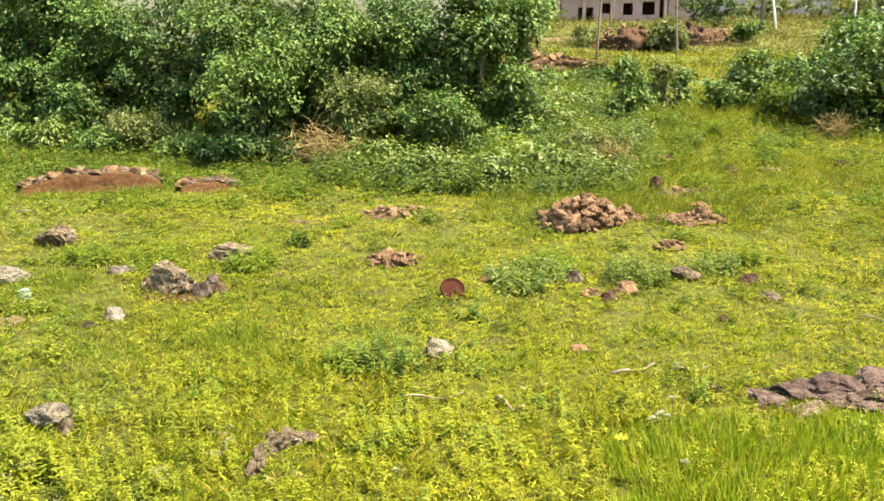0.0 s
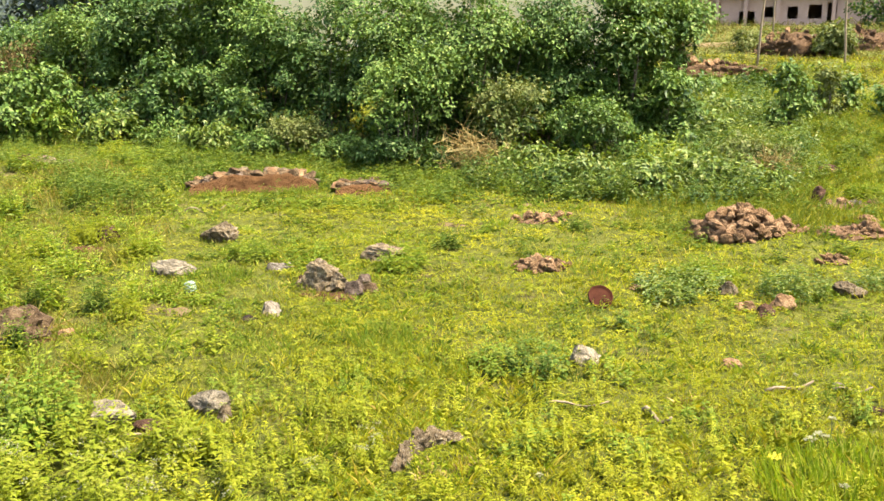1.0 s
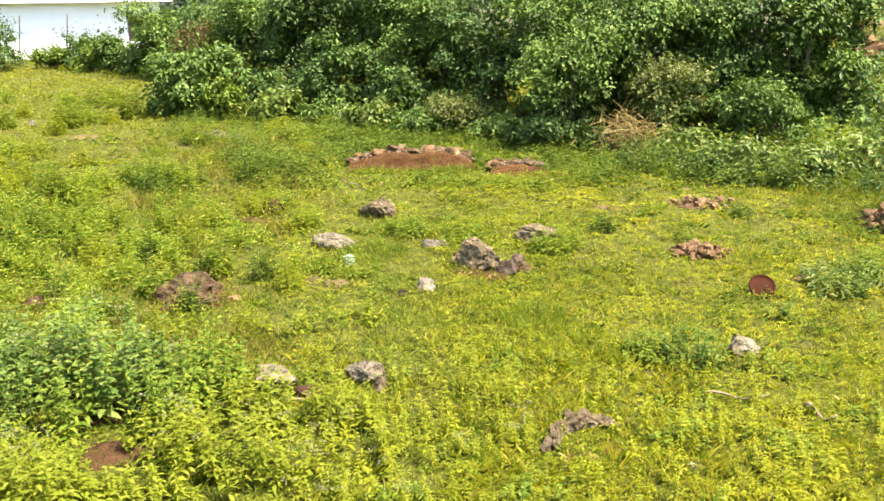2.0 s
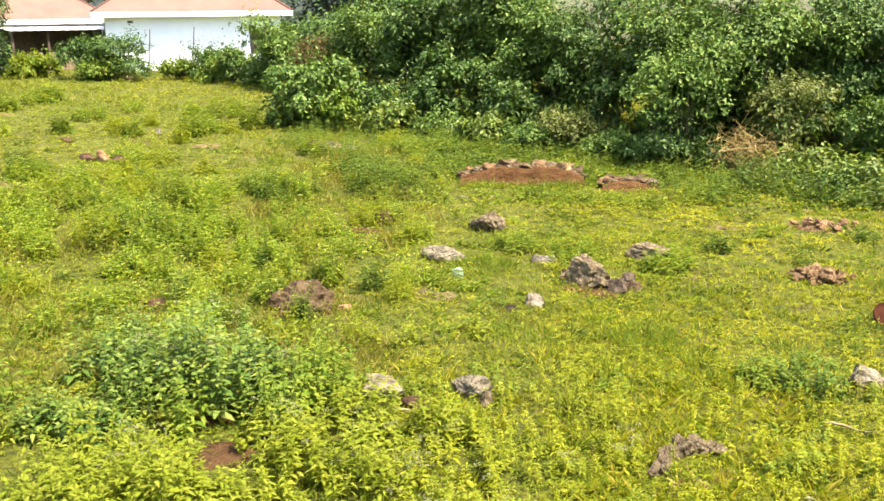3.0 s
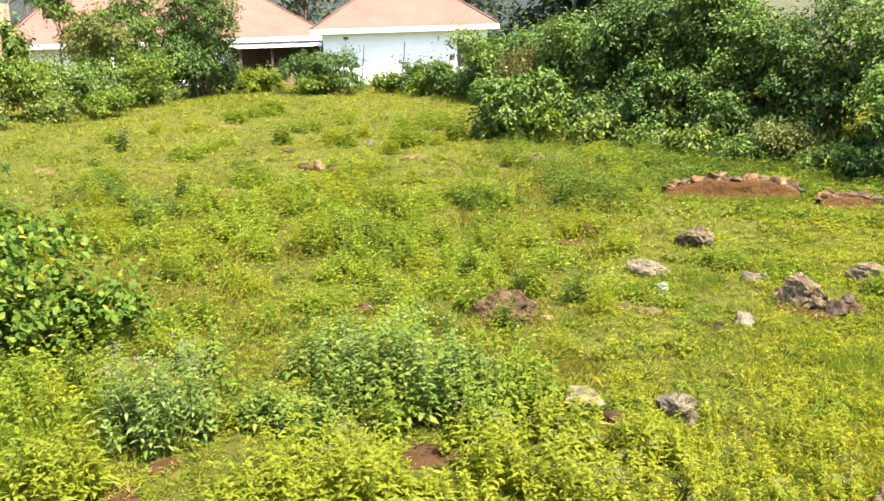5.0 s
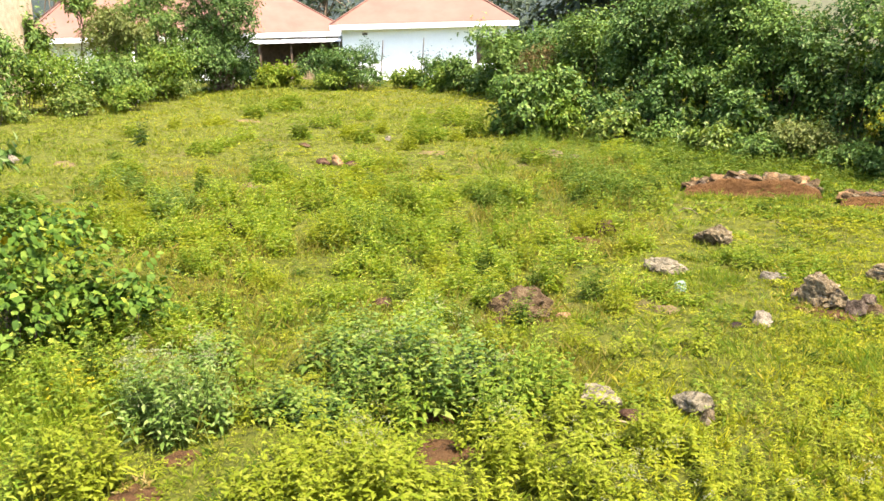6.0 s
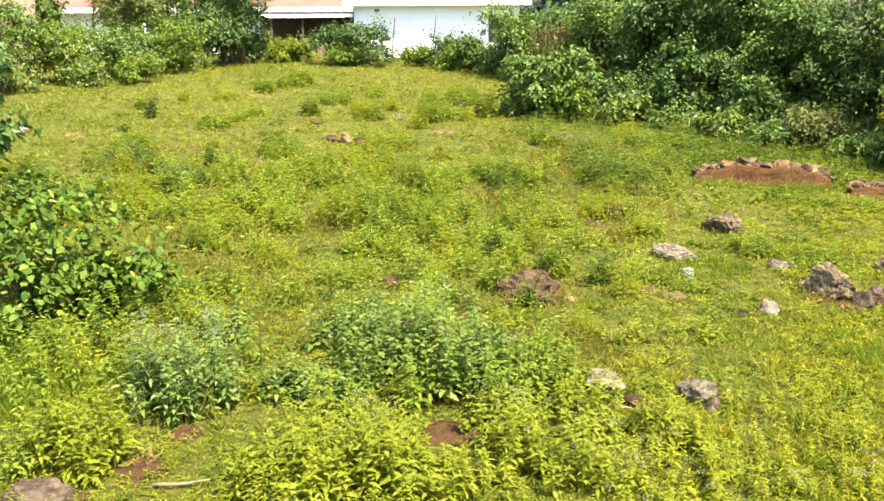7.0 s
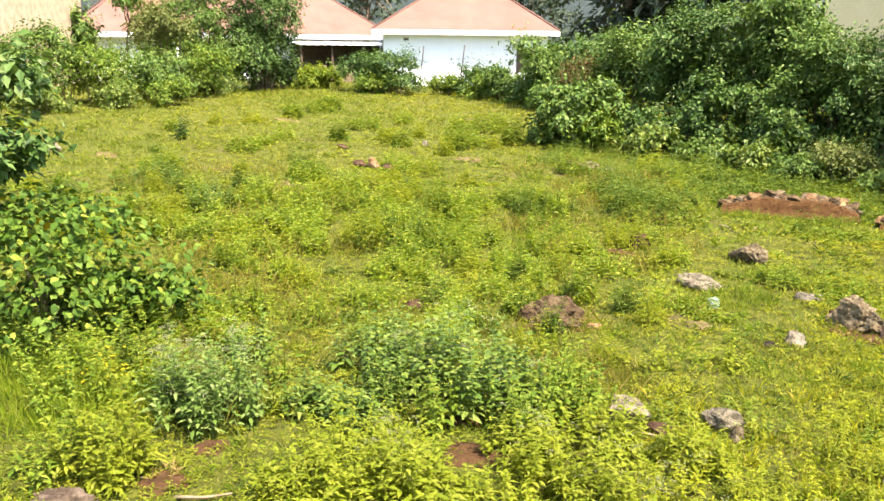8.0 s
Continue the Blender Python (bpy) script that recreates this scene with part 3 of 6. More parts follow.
# ---- the ground ----
def ground():
    rad = np.concatenate([np.linspace(0.5, 26, 130), np.geomspace(26.5, 900, 50)])
    ang = np.linspace(0, 2 * math.pi, 241)[:-1]
    R, A = np.meshgrid(rad, ang, indexing="ij")
    X, Y = -np.sin(A) * R, np.cos(A) * R
    co = np.concatenate([np.stack([X, Y, gz(X, Y)], -1).reshape(-1, 3), [[0, 0, g(0, 0)]]])
    n, m = len(ang), len(rad)
    i, j = np.meshgrid(np.arange(m - 1), np.arange(n), indexing="ij")
    a, b = (i * n + j).ravel(), (i * n + (j + 1) % n).ravel()
    tri = np.concatenate([np.stack([a, a + n, b + n], 1), np.stack([a, b + n, b], 1), np.stack([np.full(n, m * n), np.arange(n), (np.arange(n) + 1) % n], 1)])
    ob = new("ground", mesh_of("ground", co, tri, GROUND, True))
    tagged(ob, "uneven field of mossy soil and low green plants", "ground", kind="structure")


ground()


# ---- buildings ----
def wall_bm(length, height, thick, holes, y0=0.0):
    """A wall along x from 0 to length with rectangular openings (x0, x1, z0, z1), cut through."""
    bm = bmesh.new()
    xs = sorted({0.0, length, *[h[0] for h in holes], *[h[1] for h in holes]})
    for a, b in zip(xs, xs[1:]):
        cuts = sorted((h[2], h[3]) for h in holes if h[0] < (a + b) / 2 < h[1])
        z = -0.4
        for lo, hi in cuts:
            if lo > z:
                box_bm(bm, a, b, y0, y0 + thick, z, lo)
            z = hi
        box_bm(bm, a, b, y0, y0 + thick, z, height)
    bmesh.ops.remove_doubles(bm, verts=bm.verts, dist=0.0005)
    return bm


def hip_roof(t, length, depth, eave, rise, over, ridge, trim=None):
    """Four sloping faces with thickness, fascia boards below them and caps along the hips."""
    x0, x1, y0, y1 = -over, length + over, -over, depth + over
    cx, cy, zt = length / 2, depth / 2, eave + rise
    ra, rb = (cx - ridge / 2, cy, zt), (cx + ridge / 2, cy, zt)
    c = [(x0, y0, eave), (x1, y0, eave), (x1, y1, eave), (x0, y1, eave)]
    bm = bmesh.new()
    for quad in ([c[0], c[1], rb, ra], [c[1], c[2], rb], [c[2], c[3], ra, rb], [c[3], c[0], ra]):
        if len(set(quad)) < 3:
            continue
        n = len(quad)
        up, dn = [bm.verts.new(p) for p in quad], [bm.verts.new((p[0], p[1], p[2] - 0.05)) for p in quad]
        bm.faces.new(up)
        bm.faces.new(dn[::-1])
        for i in range(n):
            bm.faces.new([up[i], dn[i], dn[(i + 1) % n], up[(i + 1) % n]])
    part("roof", bm, ROOF, t, "salmon pink sheet roof")
    for i, (a, b) in enumerate(((c[0], ra), (c[1], rb), (c[2], rb), (c[3], ra))):
        a, b = np.array(a) + [0, 0, 0.03], np.array(b) + [0, 0, 0.03]
        under("ridge_cap", mesh_of("ridge_cap", *tube([a, (a + b) / 2, b], [0.04] * 3, 6), ROOF, True), t)
    if ridge > 0.3:
        under("ridge_cap", mesh_of("ridge_cap", *tube([ra, rb], [0.08] * 2, 6), ROOF, True), t)
    for bx in ((x0, x1, y0 - 0.025, y0), (x0, x1, y1, y1 + 0.025), (x0 - 0.025, x0, y0, y1), (x1, x1 + 0.025, y0, y1)):
        part("fascia", box(bx[0], bx[1], bx[2], bx[3], eave - 0.24, eave - 0.01), trim or WHITE_PAINT, t, "" if trim else "white fascia board")
    part("soffit", box(x0 + 0.01, x1 - 0.01, y0 + 0.01, y1 - 0.01, eave - 0.2, eave - 0.17), trim or WHITE_PAINT, t)


def plot(xl, yl, xr, yr):
    """The turn and length of a front that runs between two points, and its first corner."""
    return math.degrees(math.atan2(yr - yl, xr - xl)), math.hypot(xr - xl, yr - yl)


def house(xl, yl, xr, yr, depth, eave_z, rise, ridge, label, wall, holes, over=0.5):
    turn, length = plot(xl, yl, xr, yr)
    base = 1.22
    t = thing("house", xl, yl, base, label, "house", turn=turn)
    e = eave_z - base
    part("front_wall", wall_bm(length, e - 0.2, 0.2, holes), wall, t)
    part("back_wall", wall_bm(length, e - 0.2, 0.2, [], depth - 0.2), wall, t)
    for x in (0.0, length - 0.2):
        part("side_wall", box(x, x + 0.2, 0.2, depth - 0.2, -0.4, e - 0.2), wall, t)
    part("inner_floor", box(0.2, length - 0.2, 0.2, depth - 0.2, -0.2, 0.0), DARK_CAP, t)
    hip_roof(t, length, depth, e, rise, over, ridge)
    for x0, x1, z0, z1 in holes:
        if x1 - x0 < 0.5:
            part("vent_block", box(x0, x1, 0.09, 0.13, z0, z1), DARK_CAP, t)
            continue
        w = part("window", box(x0, x1, 0.10, 0.115, z0, z1), SHADE_WOOD, t, "dark window with steel frame")
        for fx in (x0, (x0 + x1) / 2 - 0.02, x1 - 0.04):
            part("frame", box(fx, fx + 0.04, 0.07, 0.10, z0, z1), METAL, w)
        part("sill", box(x0 - 0.08, x1 + 0.08, -0.06, 0.1, z0 - 0.08, z0), wall, w)
    return t


house(-32.05, 32.91, -26.0, 37.82, 7.8, 3.93, 2.85, 0.25, "white-painted bungalow with a pink hipped roof", WHITE_PAINT,
      [(0.95, 1.2, 2.20, 2.32), (6.55, 6.8, 2.20, 2.32), (6.3, 7.4, 0.75, 1.95)])
house(-43.9, 24.0, -37.05, 37.88, 9.0, 3.66, 3.1, 8.5, "long pale bungalow with a pink hipped roof", WHITE_PAINT, [(3.0, 4.2, 0.9, 2.0), (7.2, 8.4, 0.9, 2.0)])


def lean_to():
    turn, length = plot(-38.6, 32.6, -35.9, 38.0)
    t = thing("lean_to", -36.9, 31.9, 1.04, "open timber lean-to with a pale tin roof beside the house", "shed", turn=turn)
    bm = bmesh.new()
    for i in range(24):
        x0, x1 = i * 0.21, i * 0.21 + 0.21
        zo = 0.02 * (i % 2)
        v = [bm.verts.new(p) for p in ((x0, -0.3, 2.10 + zo), (x1, -0.3, 2.10 + 0.02 - zo), (x1, 2.0, 2.24 + 0.02 - zo), (x0, 2.0, 2.24 + zo))]
        bm.faces.new(v)
    bmesh.ops.remove_doubles(bm, verts=bm.verts, dist=0.001)
    bmesh.ops.solidify(bm, geom=bm.faces[:], thickness=0.01)
    part("tin_roof", bm, TIN, t, "pale corrugated tin sheet roof")
    for x in (0.1, 1.7, 3.3, 4.85):
        for y in (0.0, 1.9):
            part("post", box(x - 0.05, x + 0.05, y - 0.05, y + 0.05, -0.3, 2.0 + y * 0.14), SHADE_WOOD, t)
    # added dark sheet that stands in for shade in the open interior
    part("shade_panel", box(0.1, 4.9, 1.96, 2.0, -0.3, 2.2), SHADE_WOOD, t, "dark boards standing in for the shaded interior")
    for i in range(26):
        x = 0.1 + i * 0.185
        part("plank", box(x, x + 0.165, -0.08, -0.055, -0.2, 0.95 + 0.16 * math.sin(i * 2.3)), WOOD, t)
    under("leaning_branch", mesh_of("branch", *tube([(4.0, -0.2, 1.5), (4.3, -0.25, 2.0), (4.45, -0.2, 2.6)], [0.05, 0.045, 0.03]), BARK), t)


lean_to()


def block_building(xl, yl, xr, yr, depth, top, wall, label, name, band=None, cap=0.0, courses=0.0):
    turn, length = plot(xl, yl, xr, yr)
    base = min(g(xl, yl), g(xr, yr)) - 0.1
    t = thing(name, xl, yl, base, label, "building", turn=turn)
    h = top - base
    part("front_wall", box(0, length, 0, 0.25, -0.3, h), wall, t)
    part("back_wall", box(0, length, depth - 0.25, depth, -0.3, h), wall, t)
    for x in (0.0, length - 0.25):
        part("side_wall", box(x, x + 0.25, 0.25, depth - 0.25, -0.3, h), wall, t)
    part("roof_slab", box(0.25, length - 0.25, 0.25, depth - 0.25, h - 0.35, h - 0.2), DARK_CAP, t)
    if cap:
        part("coping", box(-0.06, length + 0.06, -0.06, depth + 0.06, h, h + cap, bevel=0.02), DARK_CAP, t, "weathered dark coping along the top")
    if band:
        part("ring_beam", box(-0.003, length + 0.003, -0.03, 0.0, band - base, band - base + 0.22), wall, t)
    return t, length, h


beige, bl, bh = block_building(-11.57, 33.0, 0.5, 31.0, 5.0, 5.2, CREAM, "plain cream plastered building behind the hedge", "plastered_building", cap=0.12)
for k in range(2):
    part("drip_streak", box(2.2 + k * 4.6, 2.22 + k * 4.6, -0.004, 0.0, bh - 0.9 - 0.2 * k, bh), DARK_CAP, beige, "dark stain down the plaster")
under("drainpipe", mesh_of("drainpipe", *tube([(-0.32, -0.1, -0.3), (-0.3, -0.1, 2.0), (-0.25, -0.1, bh - 0.3)], [0.032] * 3, 8), DARK_CAP, True), beige, "thin dark drainpipe")
part("meter_box", box(-0.5, -0.14, -0.12, 0.0, bh - 0.75, bh - 0.4, bevel=0.02), METAL, beige, "small grey metal box")
tan, tl, th = block_building(-32.4, 12.6, -40.8, 22.5, 7.0, 5.41, TAN_WALL, "unfinished tan block building with a bare wall", "block_building")


def brick_face(parent, x0, top, cols, rows):
    """Courses of burnt brick, proud of the mortar, in half bond."""
    me = bpy.data.meshes.new("brick")
    bm = box(0.0, 0.225, -0.018, 0.004, 0.0, 0.07)
    bm.to_mesh(me)
    bm.free()
    me.materials.append(BRICK)
    for j in range(rows):
        for i in range(cols):
            o = under("brick", me, parent)
            o.matrix_basis = pose(x0 + i * 0.24 + 0.12 * (j % 2), 0.004 * ((i * 7 + j * 3) % 3), top - 0.075 - j * 0.082)


brick_face(tan, 0.0, th, 10, 30)
for k in range(6):
    part("starter_bar", box(tl - 0.3 - k * 0.16, tl - 0.285 - k * 0.16, 0.1, 0.115, th, th + 0.45), DARK_CAP, tan, "rusty steel starter bar")


def long_house():
    xl, yl, xr, yr = 4.0, 70.2, 18.4, 67.6
    turn, length = plot(xl, yl, xr, yr)
    z = g(8, 69) - 0.8
    t = thing("row_house", xl, yl, z, "long unfinished block house with dark empty windows", "house", turn=turn)
    holes = [(1.63, 2.09, 1.3, 2.05), (2.59, 3.26, 1.1, 1.85), (3.85, 4.56, 0.6, 2.3), (5.77, 6.81, 0.5, 1.75), (7.44, 8.07, 1.35, 2.05), (8.9, 9.57, 1.25, 2.05), (10.24, 11.08, 1.25, 2.15), (11.41, 12.0, 0.7, 2.25)]
    part("front_wall", wall_bm(length, 2.75, 0.25, holes), PINK_WALL, t)
    part("back_wall", wall_bm(length, 2.75, 0.25, [], 5.0), PINK_WALL, t)
    for x in (0.0, length - 0.25):
        part("side_wall", box(x, x + 0.25, 0.25, 5.0, -0.4, 2.75), PINK_WALL, t)
    hip_roof(t, length, 5.25, 2.95, 1.5, 0.5, length - 5.0, ROOF)
    part("inner_floor", box(0.25, length - 0.25, 0.25, 5.0, -0.3, 0.0), DARK_CAP, t)
    for x in (4.35, 6.2, 8.3, 11.8):
        part("pillar", box(x - 0.12, x + 0.12, -0.35, -0.05, -0.3, 2.75), PINK_WALL, t)


long_house()


# ---- posts and poles ----
def pole(x, y, h, r, label, lean=(0.0, 0.0), matl=None, name="wooden_post", base=None):
    pts = [(lean[0] * u + 0.012 * math.sin(u * 9), lean[1] * u, -0.3 + (h + 0.3) * u) for u in (0, 0.25, 0.5, 0.75, 1)]
    ob = new(name, mesh_of(name, *tube(pts, np.linspace(r, r * 0.75, 5), 7), matl or WOOD, True))
    ob.matrix_basis = pose(x, y, g(x, y) if base is None else base)
    return tagged(ob, label, "post")


pole(6.37, 39.9, 4.2, 0.055, "slim weathered wooden pole on the slope", (0.22, 0))
pole(9.75, 39.9, 3.6, 0.05, "slim grey pole standing by the mound", (-0.22, 0))
pole(10.25, 59.1, 3.5, 0.06, "pale slim pole in front of the long house", (0, 0), WOOD)
for x, y, h, ln in ((-28.25, 31.2, 1.95, (0.18, 0.1)), (-26.95, 32.4, 1.95, (0.2, 0.1))):
    pole(x, y, h, 0.03, "thin leaning fence stake before the white house", ln, SHADE_WOOD, "fence_stake")
pole(-31.2, 20.9, 1.9, 0.045, "pale bare stake among the bushes", (0.0, 0.0), TIN, "fence_stake")


pole(18.0, 55.0, 4.4, 0.13, "thick dark grey post on the rise", (0.25, 0.0), BARK)
pole(18.95, 54.8, 4.4, 0.07, "pale plank leaning against the grey post", (-0.75, 0.1), TIN)
pole(24.2, 57.0, 3.6, 0.06, "pale slim pole on the rise", (0.0, 0.0), TIN)


def grey_house():
    xl, yl, xr, yr = 21.5, 79.5, 40.0, 71.5
    turn, length = plot(xl, yl, xr, yr)
    t = thing("row_house", xl, yl, g(30, 76) + 0.7, "hazy grey house with small dark windows on the rise", "house", turn=turn)
    holes = [(a, a + 1.0, 1.2, 1.9) for a in (1.6, 5.0, 8.4, 11.8, 15.2, 18.2)]
    part("front_wall", wall_bm(length, 2.3, 0.25, holes), DUSTY_WALL, t)
    part("back_wall", wall_bm(length, 2.3, 0.25, [], 5.0), DUSTY_WALL, t)
    part("plinth", box(0.0, length, 0.0, 5.25, -1.4, -0.4), DUSTY_WALL, t)
    for x in (0.0, length - 0.25):
        part("side_wall", box(x, x + 0.25, 0.25, 5.0, -0.4, 2.3), DUSTY_WALL, t)
    hip_roof(t, length, 5.25, 2.5, 1.5, 0.5, length - 5.0, ROOF)


DUSTY_WALL = plain_mat("dusty_plaster", (0.34, 0.275, 0.225), (0.46, 0.385, 0.325), 1.0)
grey_house()

CLAY = plain_mat("brown_clay", (0.045, 0.024, 0.010), (0.125, 0.076, 0.038), 6, 0.95, 1.0, 0.05)
# ---- boulders and stones in the field ----
boulder(-5.72, 13.6, 0.52, 0.36, GREY_ROCK, "grey-brown rounded boulder half sunk in the grass", seed=21)
boulder(-5.70, 11.9, 0.50, 0.30, WHITE_ROCK, "whitish lichen-covered boulder in green grass", seed=22)
def broken_boulder(x, y):
    """A peaked boulder whose ridge runs down to a broken foot."""
    bm = rock_bm(0.45, 0.45, 0.36, 28, 4, 7, 0.24, at=(-0.10, 0.0, 0.10))
    rock_bm(0.46, 0.30, 0.26, 151, 4, 7, 0.26, bm, (0.14, -0.05, 0.09), -0.5)
    rock_bm(0.30, 0.26, 0.14, 152, 3, 6, 0.30, bm, (-0.30, 0.02, 0.02), 0.3)
    me = bpy.data.meshes.new("boulder")
    bm.to_mesh(me)
    bm.free()
    me.materials.append(GREY_ROCK)
    ob = new("boulder", me)
    ob.matrix_basis = pose(x, y, g(x, y))
    CLEAR.append((x, y, 0.24))
    RIMS.append((x, y, 0.55))
    tagged(ob, "peaked grey boulder with a dark hollow side", "rock")


broken_boulder(-3.42, 11.6)
boulder(-3.02, 11.40, 0.30, 0.20, OUT_ROCK, "brown broken block leaning on the grey boulder", seed=24, name="stone", rough=0.3)
boulder(-2.86, 11.52, 0.24, 0.17, MOUND_ROCK, "small brown stone beside the boulder", seed=25, name="stone", sub=3)
boulder(-2.98, 11.80, 0.18, 0.18, OUT_ROCK, "small grey-brown stone on the broken block", seed=125, name="stone", sub=3)
boulder(-4.3, 12.25, 0.36, 0.2, PALE_ROCK, "low pale stone in short grass", seed=26, name="stone", sub=3)
boulder(-3.78, 11.75, 0.22, 0.13, BROWN_ROCK, "small brown stone by the peaked boulder", seed=27, name="stone", sub=3)
boulder(-3.0, 13.0, 0.60, 0.22, GREY_ROCK, "flat grey-brown boulder among green weeds", seed=28)
boulder(-3.82, 10.45, 0.26, 0.20, PALE_ROCK, "small pale stone with a dark foot", seed=29, name="stone")
# added dark stone in place of the shadow beside the pale stone
boulder(-4.02, 10.2, 0.2, 0.08, DARK_ROCK, "flat dark stone standing in for a shadow on the grass", seed=30, name="stone", sub=3)
boulder(-7.48, 13.4, 0.46, 0.23, BROWN_ROCK, "reddish brown stone on bare earth", seed=32, name="stone")
boulder(-6.46, 9.3, 0.66, 0.40, MOUND_ROCK, "broad brown earthy boulder in the grass", seed=141, d=0.60, rough=0.30, cuts=2, lift=0.12, bare=0.75)
boulder(-6.16, 9.25, 0.34, 0.13, MOUND_ROCK, "low brown clod against the broad boulder", seed=34, name="stone")
boulder(-5.85, 9.35, 0.18, 0.09, TAN_ROCK, "small pale brown stone", seed=134, name="stone", sub=3)
boulder(-4.17, 7.25, 0.46, 0.22, WHITE_ROCK, "whitish rounded boulder behind lime weeds", seed=35, lift=0.36)
boulder(-3.83, 7.15, 0.24, 0.12, BROWN_ROCK, "small brown stone between two pale boulders", seed=36, name="stone", sub=3)
boulder(-3.62, 7.2, 0.2, 0.07, BROWN_ROCK, "flat brown stone between two pale boulders", seed=136, name="stone", sub=3)
boulder(-3.44, 7.65, 0.38, 0.20, WHITE_ROCK, "pale lichen-spotted boulder with dark pits", seed=37, lift=0.36)
boulder(-3.24, 7.52, 0.18, 0.15, GREY_ROCK, "small grey-brown stone leaning on the spotted boulder", seed=38, name="stone")
def ridge_rock(feet):
    """A narrow ridge of rocks wedged end to end, curving through the grass."""
    x0, y0 = feet[0]
    t = thing("rock_ridge", x0, y0, g(x0, y0), "narrow curving ridge of grey lichened rock in the weeds", "rock")
    r = random.Random(17)
    n = 11
    for k in range(n):
        u = k / (n - 1) * (len(feet) - 1)
        i = min(int(u), len(feet) - 2)
        (ax, ay), (bx, by) = feet[i], feet[i + 1]
        x, y = ax + (bx - ax) * (u - i), ay + (by - ay) * (u - i)
        h = 0.09 + 0.10 * math.sin(math.pi * min(1.0, k / 9.0)) + r.uniform(-0.02, 0.02)
        bm = rock_bm(r.uniform(0.13, 0.20), r.uniform(0.06, 0.09) + 0.05 * (k > 6), h, 170 + k, 3, 7, 0.34)
        o = part("rock", bm, GREY_ROCK, t)
        o.matrix_basis = pose(x - x0 + r.uniform(-0.01, 0.01), y - y0, h * 0.3, r.uniform(-15, 15), r.uniform(-15, 15), math.degrees(math.atan2(by - ay, bx - ax)) + r.uniform(-20, 20))
        CLEAR.append((x, y, 0.07))


ridge_rock(((-1.50, 6.74), (-1.46, 6.94), (-1.39, 7.14), (-1.27, 7.30), (-1.10, 7.36)))
boulder(-0.06, 9.3, 0.30, 0.22, WHITE_ROCK, "white weathered stone beside a dark weed", seed=142, name="stone", lift=0.3, cuts=5)
boulder(1.46, 9.5, 0.24, 0.11, CLOD_ROCK, "pale pinkish stone in the grass", seed=43, name="stone")
boulder(2.32, 11.5, 0.29, 0.17, CLOD_ROCK, "pale tan block at the edge of a bed", seed=44, name="stone", lift=0.42)
boulder(2.08, 11.28, 0.2, 0.15, BROWN_ROCK, "brown stone beside the tan block", seed=45, name="stone", sub=3)
boulder(1.93, 11.36, 0.22, 0.13, CLOD_ROCK, "tan rounded stone in a row", seed=46, name="stone", sub=3)
boulder(1.80, 11.33, 0.16, 0.11, TAN_ROCK, "small tan rounded stone in a row", seed=47, name="stone", sub=3)
boulder(2.02, 11.14, 0.14, 0.09, BROWN_ROCK, "small brown stone in a row", seed=147, name="stone", sub=3)
boulder(1.74, 11.9, 0.28, 0.26, GREY_ROCK, "grey-brown upright stone half under leaves", seed=48, name="stone")
boulder(3.22, 12.15, 0.40, 0.2, GREY_ROCK, "grey stone beneath a leafy weed", seed=49, name="stone")
boulder(4.02, 11.9, 0.34, 0.16, BROWN_ROCK, "brown stone on thin grass", seed=51, name="stone")
boulder(4.08, 11.2, 0.28, 0.1, GREY_ROCK, "small flat grey-brown stone on thin grass", seed=52, name="stone", sub=3)
boulder(3.3, 10.5, 0.16, 0.07, BROWN_ROCK, "small brown clod in the grass", seed=53, name="stone", sub=3)
boulder(0.62, 12.0, 0.2, 0.07, TAN_ROCK, "small flat tan stone", seed=153, name="stone", sub=3)
boulder(5.73, 18.75, 0.28, 0.17, BROWN_ROCK, "small dark stone on the open grass", seed=54, name="stone", lift=0.42)
boulder(6.6, 18.9, 0.5, 0.09, GREY_ROCK, "flat grey slab in the grass", seed=55, name="stone", sub=3)
boulder(8.1, 19.1, 0.5, 0.2, BROWN_ROCK, "brown stone at the field's edge", seed=56, name="stone")
boulder(4.72, 19.9, 0.5, 0.18, BROWN_ROCK, "brown clod on worn grass", seed=57, name="stone")
boulder(4.0, 17.45, 0.28, 0.28, BROWN_ROCK, "dark upright stone beside a stone heap", seed=58, name="stone", lift=0.42)
boulder(-16.8, 18.65, 0.16, 0.14, PALE_ROCK, "small white stone in the far grass", seed=59, name="stone", sub=3, lift=0.5)
boulder(-22.4, 11.2, 0.5, 0.3, PALE_ROCK, "pale boulder near the field's edge", seed=60)
boulder(-15.86, 9.25, 0.22, 0.22, DARK_ROCK, "small dark upright stone", seed=61, name="stone", sub=3, lift=0.45)
boulder(-12.72, 9.9, 0.26, 0.2, DARK_ROCK, "small dark stone among weeds", seed=62, name="stone", sub=3, lift=0.45)
boulder(-8.05, 8.55, 0.34, 0.13, BROWN_ROCK, "dark brown stone in short weeds", seed=63, name="stone", sub=3)
boulder(-11.9, 19.05, 0.7, 0.15, GREY_ROCK, "flat grey-brown boulder at the foot of the hedge", seed=64, d=0.6)
boulder(-12.4, 19.0, 0.4, 0.16, BROWN_ROCK, "brown stone beside the flat boulder", seed=65, name="stone")
boulder(-11.3, 18.9, 0.4, 0.12, GREY_ROCK, "low grey-brown stone beside the flat boulder", seed=66, name="stone")
boulder(-15.75, 15.2, 0.34, 0.2, BROWN_ROCK, "brown stone in a small heap", seed=67, name="stone", sub=3)
boulder(-15.45, 15.3, 0.3, 0.3, TAN_ROCK, "tan upright stone in a small heap", seed=68, name="stone", sub=3)
